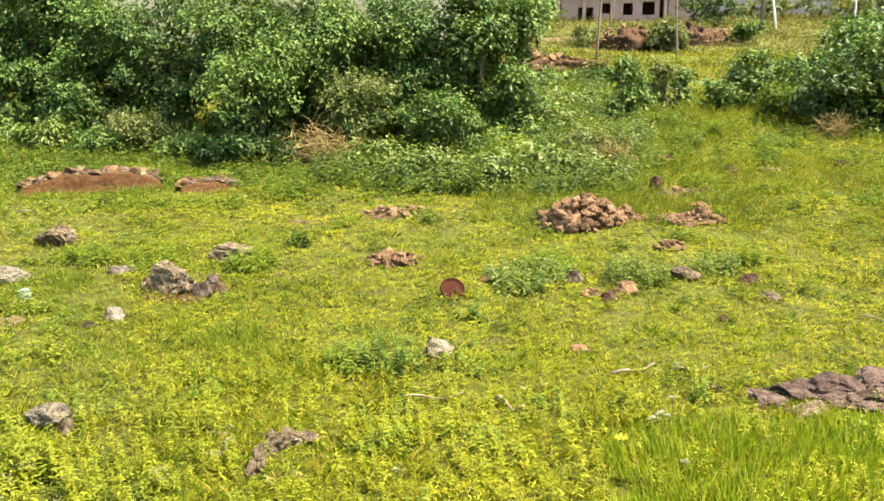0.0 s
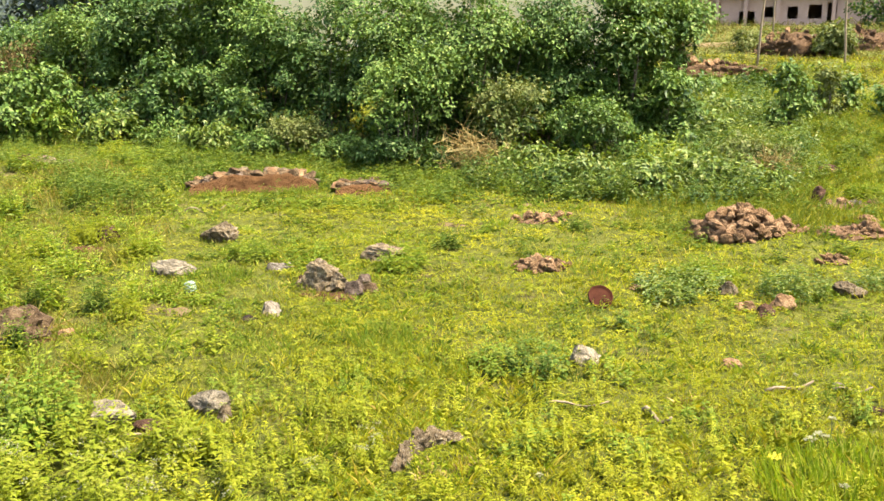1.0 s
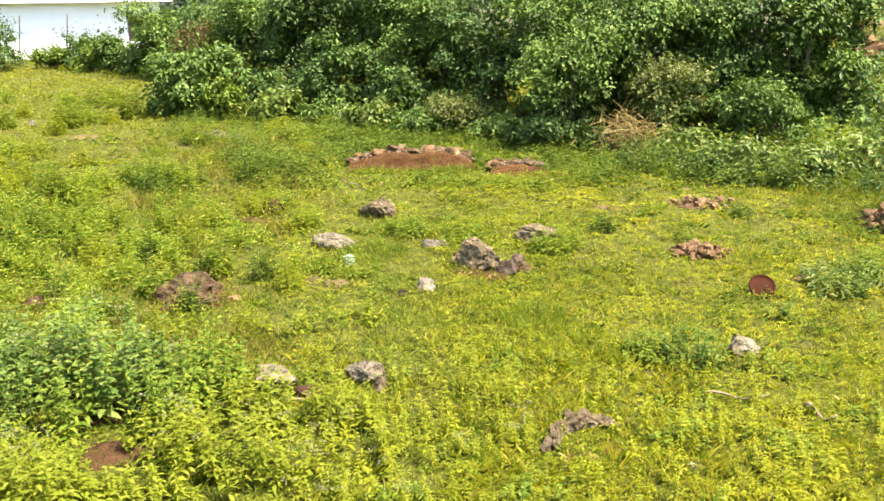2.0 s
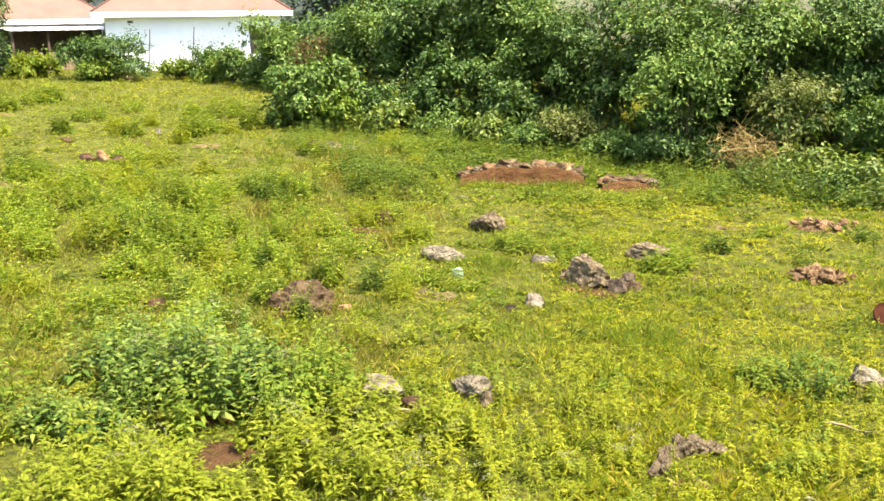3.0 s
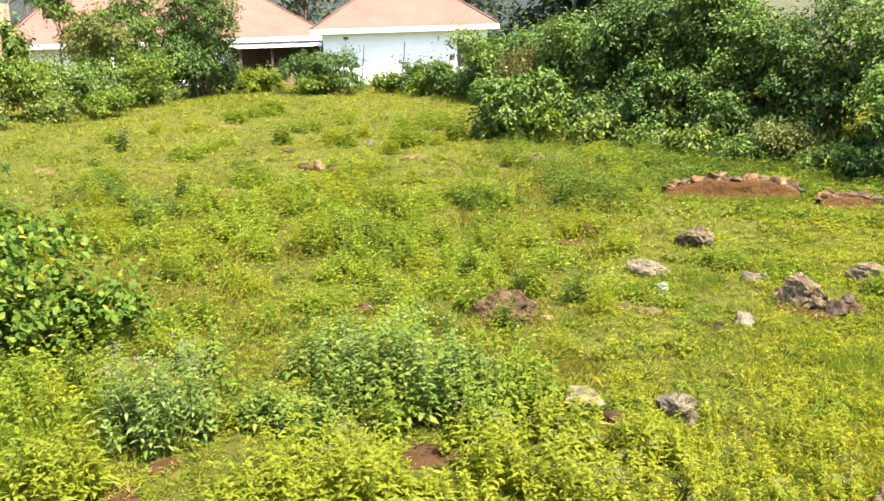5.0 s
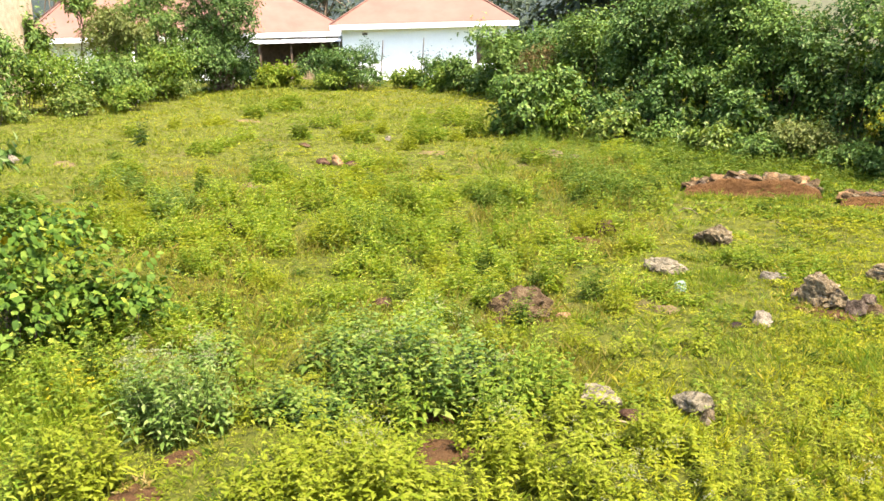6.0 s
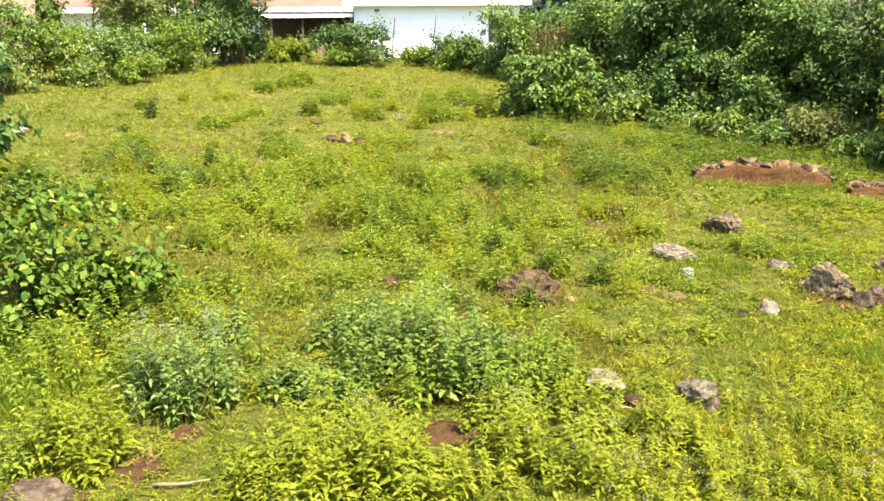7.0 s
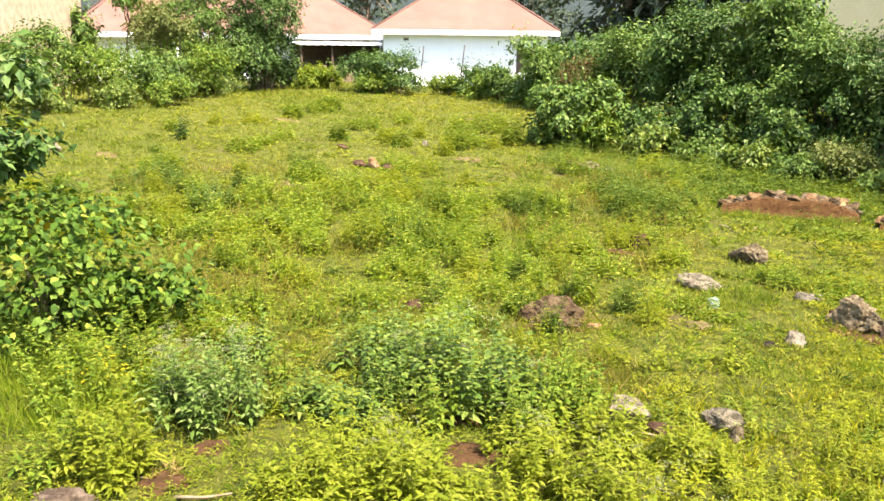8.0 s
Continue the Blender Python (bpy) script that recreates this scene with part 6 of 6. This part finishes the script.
for k, (x, y, w, h, n, m) in enumerate(LIMES):
    m = SUNNY_MAT if m is LIME_MAT and x > -3.2 else m
    n, h, lf = (n, h, 0.105) if x < -3.2 else (int(n * 0.34), h * 0.85, 0.082)
    weed_clump(x, y, w * 1.15, h * 1.3, m, "upright lime-green leafy weeds in a loose clump" if m in (LIME_MAT, SUNNY_MAT) else "upright green leafy weeds in a loose clump", int(n * 0.95), lf, 700 + k, pairs=11, narrow=0.30, flowers=18 if k in (1, 2, 3, 9, 10, 12, 13) else 0)

# ---- the low plants of the field, uncountable ----
CL = np.array(CLEAR)


def scatter(n, rs, r0, r1, power=1.0, a0=-33.0, a1=73.0, bare=True):
    """Points over the field before the camera's stand, denser near it; power 2 would be even over the plan."""
    u = rs.rand(n)
    k = 2 - power
    r = (r0 ** k + (r1 ** k - r0 ** k) * u) ** (1 / k) if abs(k) > 1e-6 else r0 * (r1 / r0) ** u
    az = np.radians(rs.uniform(a0, a1, n))
    x, y = -np.sin(az) * r, np.cos(az) * r
    keep = np.ones(n, bool)
    if bare:
        for cx, cy, cr in CL:
            keep &= (x - cx) ** 2 + (y - cy) ** 2 > (cr * (0.85 + 0.3 * vnoise(x, y, 0.15, 8))) ** 2
    return x[keep], y[keep], r[keep]


def stuff(name, arrays, matl, label, category):
    return tagged(new(name, mesh_of(name, *arrays, matl)), label, category, kind="stuff")


def mat_plants(seed, count, r0, r1, a0=-33.0, a1=73.0):
    rs = np.random.RandomState(seed)
    x, y, r = scatter(count, rs, r0, r1, 1.9, a0, a1)
    thin = vnoise(x, y, 1.1, 21) * 0.6 + vnoise(x, y, 0.3, 22) * 0.4
    keep = rs.rand(len(x)) < np.clip(1.9 - 1.8 * thin, 0.3, 1)
    x, y, r = x[keep], y[keep], r[keep]
    # sprigs of three leaves on small cushions
    hump = np.clip(vnoise(x, y, 0.34, 23) * 0.6 + vnoise(x, y, 0.14, 24) * 0.4 - 0.32, 0, 1)
    z = gz(x, y) + (0.01 + hump * (0.11 + 0.005 * r)) * rs.rand(len(x)) ** 0.5
    k = np.repeat(np.arange(len(x)), 3)
    n = len(k)
    turn = rs.uniform(0, 6.28, len(x))[k] + np.tile([0, 2.1, 4.2], len(x)) + rs.normal(size=n) * 0.35
    way = np.stack([np.cos(turn), np.sin(turn), rs.normal(size=n) * 0.25 + 0.22], 1)
    face = np.array([0, 0, 1.0]) + rs.normal(size=(len(x), 3))[k] * 0.30 + rs.normal(size=(n, 3)) * 0.12
    L = (0.020 + 0.0033 * np.minimum(r, 40))[k] * rs.uniform(0.55, 1.5, len(x))[k]
    return leaf_arrays(np.stack([x, y, z], 1)[k], way, face, L, L * rs.uniform(0.20, 0.38, n), 0.12)


stuff("creeping_plants", mat_plants(71, 57000, 4.8, 46, 9.0, 73.0), YELLOW_MAT, "low mat of small yellow-green leaves over the field", "ground cover")
stuff("turf_plants", mat_plants(74, 55000, 4.8, 46, -33.0, 19.0), TURF_MAT, "low mat of small yellowish leaves over the turf", "ground cover")
RISE_MAT = leaf_mat("rise_leaf", [(0.0, (0.075, 0.080, 0.012)), (0.5, (0.145, 0.130, 0.030)), (1.0, (0.24, 0.165, 0.070))], 0.3, 0.7, patch=0.8, patch_scale=0.2, shine=0.1)
stuff("rise_plants", mat_plants(70, 7000, 44, 80, -36.0, 4.0), RISE_MAT, "low yellowish grass on the far rise", "ground cover")


def short_grass(seed, count, r0, r1, a0=-33.0, a1=73.0, tall=1.0):
    rs = np.random.RandomState(seed)
    x, y, r = scatter(count, rs, r0, r1, 1.9, a0, a1)
    keep = rs.rand(len(x)) < np.clip(vnoise(x, y, 1.6, 31) * 1.8 - 0.35, 0.1, 1)
    x, y, r = x[keep], y[keep], r[keep]
    n = len(x)
    base = np.stack([x, y, gz(x, y) - 0.005], 1)
    way = np.stack([rs.normal(size=n) * 0.5, rs.normal(size=n) * 0.5, np.ones(n)], 1)
    L = (0.04 + 0.0055 * r) * rs.uniform(0.4, 1.6, n) * tall
    return leaf_arrays(base, way, rs.normal(size=(n, 3)), L, (0.004 + 0.0007 * r) * rs.uniform(0.7, 1.3, n), 0.2)


stuff("short_grass", short_grass(72, 95000, 4.8, 46, 12.0, 73.0), GRASS_MAT, "short thin grass over the field", "grass")
stuff("turf_grass", short_grass(75, 80000, 4.8, 46, -33.0, 20.0), LAWN_MAT, "short thin yellowish grass over the turf", "grass")
stuff("rise_grass", short_grass(73, 30000, 34, 80, -36.0, 4.0, 1.3), RISE_MAT, "dull yellowish grass on the far rise", "grass")


def tufts(seed, groups, r0, r1, wide, tall, lf, each, a0=-33.0, a1=73.0, pairs=4, full=False, even=1.6, narrow=0.36):
    """Weeds that grow in loose tufts, tallest in the middle of each."""
    rs = np.random.RandomState(seed)
    cx, cy, cr = scatter(groups, rs, r0, r1, even, a0, a1)
    m = len(cx)
    w = rs.uniform(*wide, m)
    k = np.repeat(np.arange(m), each)
    q, a = np.sqrt(rs.rand(m * each)), rs.uniform(0, 6.28, m * each)
    x, y = cx[k] + np.cos(a) * q * w[k], cy[k] + np.sin(a) * q * w[k]
    h = rs.uniform(*tall, m)[k] * (1.1 - 0.65 * q * q) * rs.uniform(0.5, 1.15, m * each)
    keep = np.ones(m * each, bool)
    for bx, by, br in CLEAR + TALL_CLEAR:
        keep &= (x - bx) ** 2 + (y - by) ** 2 > br * br
    x, y, h, k = x[keep], y[keep], h[keep], k[keep]
    L = (lf + 0.0030 * np.hypot(x, y)) * rs.uniform(0.7, 1.3, len(x))
    return herb_arrays(x, y, gz(x, y), h, L, rs, pairs, narrow, full)


stuff("lime_weeds", tufts(81, 110, 4.9, 8.4, (0.12, 0.40), (0.18, 0.50), 0.042, 8, 14.0, 73.0, pairs=9, full=True, narrow=0.25), LIME_MAT, "lime-green leafy weeds at the near edge of the field", "weeds")
stuff("sunny_weeds", tufts(80, 90, 4.9, 8.4, (0.12, 0.40), (0.12, 0.36), 0.036, 5, -33.0, 16.0, pairs=9, full=True, narrow=0.25), SUNNY_MAT, "yellowish lime weeds at the near edge of the turf", "weeds")
stuff("near_weeds", tufts(82, 70, 4.9, 9.0, (0.1, 0.3), (0.12, 0.34), 0.05, 10, pairs=6, full=True), HERB_MAT, "green leafy weeds at the near edge of the field", "weeds")
stuff("small_weeds", tufts(83, 420, 7.5, 24, (0.1, 0.35), (0.05, 0.2), 0.03, 12), HERB_MAT, "scattered small green weeds in the field", "weeds")
stuff("field_weeds", tufts(84, 60, 9.5, 30, (0.15, 0.45), (0.28, 0.62), 0.05, 36, 27.0, 73.0), FRESH_MAT, "tufted green weeds over the far field", "weeds")
stuff("yellow_weeds", tufts(85, 55, 8.5, 30, (0.15, 0.34), (0.30, 0.64), 0.05, 36, 24.0, 73.0), LIME_MAT, "tufted lime-green weeds over the far field", "weeds")
stuff("dark_weeds", tufts(86, 120, 9, 30, (0.15, 0.45), (0.1, 0.34), 0.035, 16), WEED_MAT, "darker tufted weeds over the field", "weeds")
stuff("slope_weeds", tufts(87, 240, 17, 42, (0.3, 0.7), (0.15, 0.5), 0.05, 16, -30.0, -2.0, even=1.0), HERB_MAT, "leafy green weeds over the slope", "weeds")
def seed_grass(seed, groups, r0, r1, a0, a1, each=60, tall=(0.2, 0.42)):
    """Loose stands of thin brownish seed stalks."""
    rs = np.random.RandomState(seed)
    cx, cy, cr = scatter(groups, rs, r0, r1, 1.5, a0, a1)
    k = np.repeat(np.arange(len(cx)), each)
    n = len(k)
    q, a = np.sqrt(rs.rand(n)) * 0.5, rs.uniform(0, 6.28, n)
    x, y = cx[k] + np.cos(a) * q, cy[k] + np.sin(a) * q
    base = np.stack([x, y, gz(x, y)], 1)
    way = np.stack([rs.normal(size=n) * 0.3, rs.normal(size=n) * 0.3, np.ones(n)], 1)
    return leaf_arrays(base, way, rs.normal(size=(n, 3)), rs.uniform(*tall, n), 0.003 + 0.0006 * np.hypot(x, y), 0.25)


STRAW = leaf_mat("seed_stalk", [(0.0, (0.11, 0.11, 0.010)), (0.6, (0.19, 0.16, 0.025)), (1.0, (0.30, 0.23, 0.07))], 0.35, 0.7, shine=0.1)
stuff("seed_grass", seed_grass(91, 90, 8.5, 22, 26.0, 60.0), STRAW, "thin brownish seeding grass among the weeds", "grass")
stuff("dry_grass", seed_grass(92, 70, 7.5, 20, -28.0, 22.0, 40, (0.08, 0.24)), STRAW, "thin dry grass stalks on the short turf", "grass")
def rim_grass():
    rs = np.random.RandomState(95)
    rows = []
    for x, y, w in RIMS:
        n = int(60 + 260 * w)
        a, k = rs.uniform(0, 6.28, n), rs.uniform(0.34, 0.62, n)
        rows.append(np.stack([x + np.cos(a) * k * w, y + np.sin(a) * k * w, np.full(n, w)], 1))
    p = np.concatenate(rows)
    n = len(p)
    base = np.stack([p[:, 0], p[:, 1], gz(p[:, 0], p[:, 1]) - 0.01], 1)
    way = np.stack([rs.normal(size=n) * 0.45, rs.normal(size=n) * 0.45, np.ones(n)], 1)
    return leaf_arrays(base, way, rs.normal(size=(n, 3)), rs.uniform(0.06, 0.20, n) * (0.6 + 0.8 * np.minimum(p[:, 2], 0.8)), 0.009, 0.35)


def blade_tufts(seed, groups, r0, r1, a0, a1, each=18, tall=(0.09, 0.24)):
    """Small tufts of grass, each a spray of blades from one foot."""
    rs = np.random.RandomState(seed)
    cx, cy, cr = scatter(groups, rs, r0, r1, 1.3, a0, a1)
    k = np.repeat(np.arange(len(cx)), each)
    n = len(k)
    a, q = rs.uniform(0, 6.28, n), np.abs(rs.normal(size=n)) * 0.06 * (1 + 0.05 * cr[k])
    x, y = cx[k] + np.cos(a) * q, cy[k] + np.sin(a) * q
    way = np.stack([np.cos(a) * 0.55 + rs.normal(size=n) * 0.2, np.sin(a) * 0.55 + rs.normal(size=n) * 0.2, np.ones(n)], 1)
    L = rs.uniform(*tall, len(cx))[k] * rs.uniform(0.5, 1.2, n)
    return leaf_arrays(np.stack([x, y, gz(x, y) - 0.01], 1), way, rs.normal(size=(n, 3)), L, (0.004 + 0.0009 * cr[k]) * rs.uniform(0.7, 1.4, n), 0.35)


stuff("grass_tufts", blade_tufts(101, 800, 6.0, 22, -33.0, 73.0), FRESH_MAT, "small tufts of fresh green grass over the field", "grass")
stuff("green_blades", blade_tufts(102, 1100, 6.5, 21, -33.0, 73.0, 16, (0.08, 0.22)), WEED_MAT, "small tufts of darker green grass over the field", "grass")
stuff("near_blades", blade_tufts(103, 420, 5.0, 9.5, -33.0, 30.0, 16, (0.10, 0.30)), LAWN_MAT, "tufts of sunlit yellowish green grass at the near edge of the turf", "grass")
stuff("rim_grass", rim_grass(), GRASS_MAT, "grass blades round the feet of the stones", "grass")
stuff("rough_grass", short_grass(98, 30000, 15, 32, -32.0, -2.0, 2.0), GRASS_MAT, "rough green grass on the slope", "grass")
stuff("slope_tufts", tufts(99, 260, 14.5, 30, (0.15, 0.45), (0.12, 0.38), 0.04, 16, -32.0, -4.0, even=1.2, pairs=3, narrow=0.42), WEED_MAT, "dark green weed tufts on the slope", "weeds")
stuff("slope_undergrowth", tufts(89, 260, 17.3, 34, (0.3, 0.7), (0.25, 0.6), 0.06, 22, -12.5, 3.0, even=1.0, narrow=0.5, pairs=3), WEED_MAT, "leafy green undergrowth before the hedge and on the slope", "undergrowth")
stuff("hedge_undergrowth", tufts(90, 230, 17.0, 24.0, (0.25, 0.5), (0.15, 0.45), 0.05, 18, 2.0, 27.0, even=1.0, narrow=0.5, pairs=3), WEED_MAT, "leafy dark green undergrowth at the hedge foot", "undergrowth")
stuff("hedge_weeds", tufts(94, 170, 16.6, 24.0, (0.25, 0.5), (0.12, 0.4), 0.05, 16, 2.0, 30.0, even=1.0, narrow=0.5, pairs=3), HERB_MAT, "fresh green weeds before the hedge", "weeds")


def thicket(seed, count, edge, deep, tall, lf, pairs=4, narrow=0.42, clump=0.9):
    """Leafy herbs of uneven height along a strip: its front edge (x, y), its depth, the height's range."""
    rs = np.random.RandomState(seed)
    ex, ey = np.array(edge).T
    x = rs.uniform(ex[0], ex[-1], count)
    y = np.interp(x, ex, ey) + rs.rand(count) * deep + 0.5 * (vnoise(x, x * 0, 0.5, seed) - 0.5)
    k = vnoise(x, y, clump, seed + 1) * 0.6 + vnoise(x, y, clump * 0.35, seed + 2) * 0.4
    keep = k > 0.30 + 0.15 * rs.rand(count)
    x, y, k = x[keep], y[keep], k[keep]
    h = (tall[0] + (tall[1] - tall[0]) * np.clip((k - 0.3) / 0.45, 0, 1)) * rs.uniform(0.7, 1.15, len(x))
    return herb_arrays(x, y, gz(x, y), h, lf * rs.uniform(0.7, 1.3, len(x)), rs, pairs, narrow)


FOOT = ((-2.6, 18.0), (-1.0, 17.3), (0.6, 17.0), (1.8, 16.9), (3.0, 17.2), (3.9, 18.2), (4.7, 19.6))
stuff("thicket_herbs", thicket(111, 1200, FOOT, 3.6, (0.06, 0.75), 0.10, 5, 0.42, 0.6), SLOPE_MAT, "mixed leafy herbs between the hedge and the stone heaps", "undergrowth")
stuff("thicket_greens", thicket(112, 700, FOOT, 3.6, (0.06, 0.55), 0.085, 4, 0.36, 0.5), FRESH_MAT, "sunlit green herbs between the hedge and the stone heaps", "undergrowth")
# deep leaf colour puts dark hollows among the herbs
stuff("thicket_shades", thicket(113, 1300, FOOT, 3.6, (0.10, 0.60), 0.11, 4, 0.5, 0.7), DEEP_MAT, "deep green herbs coloured for the hollows between hedge and stone heaps", "undergrowth")
RISING = ((1.6, 20.6), (2.6, 20.4), (4.2, 20.6), (5.2, 22.5))
stuff("slope_herbs", thicket(114, 1300, RISING, 9.0, (0.10, 0.75), 0.14, 4, 0.42, 0.9), SLOPE_MAT, "leafy herbs covering the foot of the slope", "undergrowth")
# deep leaf colour again stands in for hollows between the herbs
stuff("slope_shades", thicket(115, 1500, RISING, 9.0, (0.10, 0.65), 0.13, 4, 0.45, 0.8), DEEP_MAT, "deep green herbs coloured for the hollows at the slope's foot", "undergrowth")
BANK = ((-13.5, 18.6), (-11.0, 17.6), (-8.6, 17.8), (-7.0, 18.5), (-5.0, 18.3), (-4.2, 17.6), (-2.6, 16.9))
stuff("hedge_herbs", thicket(116, 1700, BANK, 3.0, (0.05, 0.42), 0.09, 4, 0.40, 0.6), CLUMP_MAT, "leafy herbs along the foot of the hedge", "undergrowth")
stuff("hedge_greens", thicket(117, 1300, BANK, 2.6, (0.05, 0.30), 0.065, 4, 0.36, 0.6), HERB_MAT, "sunlit green herbs along the foot of the hedge", "undergrowth")
weed_clump(2.75, 19.15, 0.9, 0.55, DUSTY_MAT, "pale dusty-leaved weed with brown stalks", 60, 0.12, 1640, pairs=6, narrow=0.45)
weed_clump(1.35, 19.3, 1.1, 0.95, FRESH_MAT, "yellowish green bushy weed above dark undergrowth", 90, 0.10, 1641, pairs=9, narrow=0.4)
weed_clump(0.55, 17.3, 0.5, 0.6, CLUMP_MAT, "dark leafy weed standing above the herbs", 22, 0.13, 1642, pairs=6, narrow=0.5)
for k, (x, y, w, h, m) in enumerate(((3.6, 20.9, 0.8, 0.45, CLUMP_MAT), (4.3, 22.0, 0.7, 0.5, HERB_MAT), (3.3, 22.3, 0.9, 0.6, CLUMP_MAT), (5.6, 21.6, 0.9, 0.45, CLUMP_MAT), (6.6, 22.8, 0.7, 0.5, HERB_MAT), (5.2, 20.3, 0.6, 0.3, WEED_MAT), (7.4, 21.2, 0.8, 0.35, CLUMP_MAT), (8.3, 22.4, 0.8, 0.4, WEED_MAT), (6.9, 19.9, 0.6, 0.28, WEED_MAT), (2.2, 17.5, 0.7, 0.45, CLUMP_MAT), (-0.4, 17.4, 0.7, 0.4, CLUMP_MAT), (5.9, 24.4, 0.8, 0.5, CLUMP_MAT))):
    weed_clump(x, y, w, h, m, {"weed_leaf": "low dark green weed clump on the slope", "herb_leaf": "fresh green weed clump on the slope"}.get(m.name, "leafy deep green weed clump on the slope"), int(60 * w), 0.11, 1650 + k, pairs=6, narrow=0.42)
stuff("rise_weeds", tufts(88, 330, 33, 78, (0.4, 1.1), (0.2, 0.75), 0.08, 12, -36.0, 2.0, even=0.8, pairs=3), DUSTY_MAT, "leafy green weeds on the far rise", "weeds")
stuff("stalk_weeds", tufts(93, 230, 5.2, 9.5, (0.05, 0.25), (0.22, 0.50), 0.026, 2, -32.0, 30.0, pairs=11, full=True, narrow=0.3), SUNNY_MAT, "single upright weed stalks with small leaves", "weeds")
for k, (x, y, w, h) in enumerate(((-1.2, 6.75, 0.3, 0.12), (-0.95, 6.9, 0.22, 0.1), (-7.2, 4.9, 0.35, 0.2), (-7.35, 5.2, 0.3, 0.2), (-6.35, 3.7, 0.3, 0.12), (0.95, 8.3, 0.35, 0.12), (3.0, 8.0, 0.3, 0.14), (-3.2, 11.3, 0.4, 0.1), (-6.15, 9.0, 0.4, 0.12), (-6.6, 8.95, 0.35, 0.1), (-6.3, 9.45, 0.5, 0.3), (-3.55, 11.3, 0.3, 0.14))):
    grass_tuft(x, y, w, h, "small tuft of withered reddish brown leaves", 60, 660 + k, DRY_MAT, lean=0.9, broad=0.016)
for k in range(16):
    u = (k * 0.37) % 1.0
    grass_tuft(-7.5 + 2.2 * u + 0.14, 16.55 + 1.0 * u - 0.10 * (k % 4), 0.5, 0.13 + 0.05 * (k % 3), "tuft of grass at the foot of the earth bank", 80, 680 + k, HERB_MAT)
stuff("lush_tufts", tufts(96, 60, 8.8, 18, (0.14, 0.30), (0.35, 0.62), 0.055, 34, 32.0, 64.0, pairs=6, even=1.3, narrow=0.3), FRESH_MAT, "tall lush fresh green weed tufts in the field", "weeds")
stuff("green_tufts", tufts(97, 24, 8.8, 20, (0.14, 0.32), (0.3, 0.55), 0.055, 34, 30.0, 66.0, pairs=6, even=1.3, narrow=0.3), WEED_MAT, "tall lush green weed tufts in the field", "weeds")
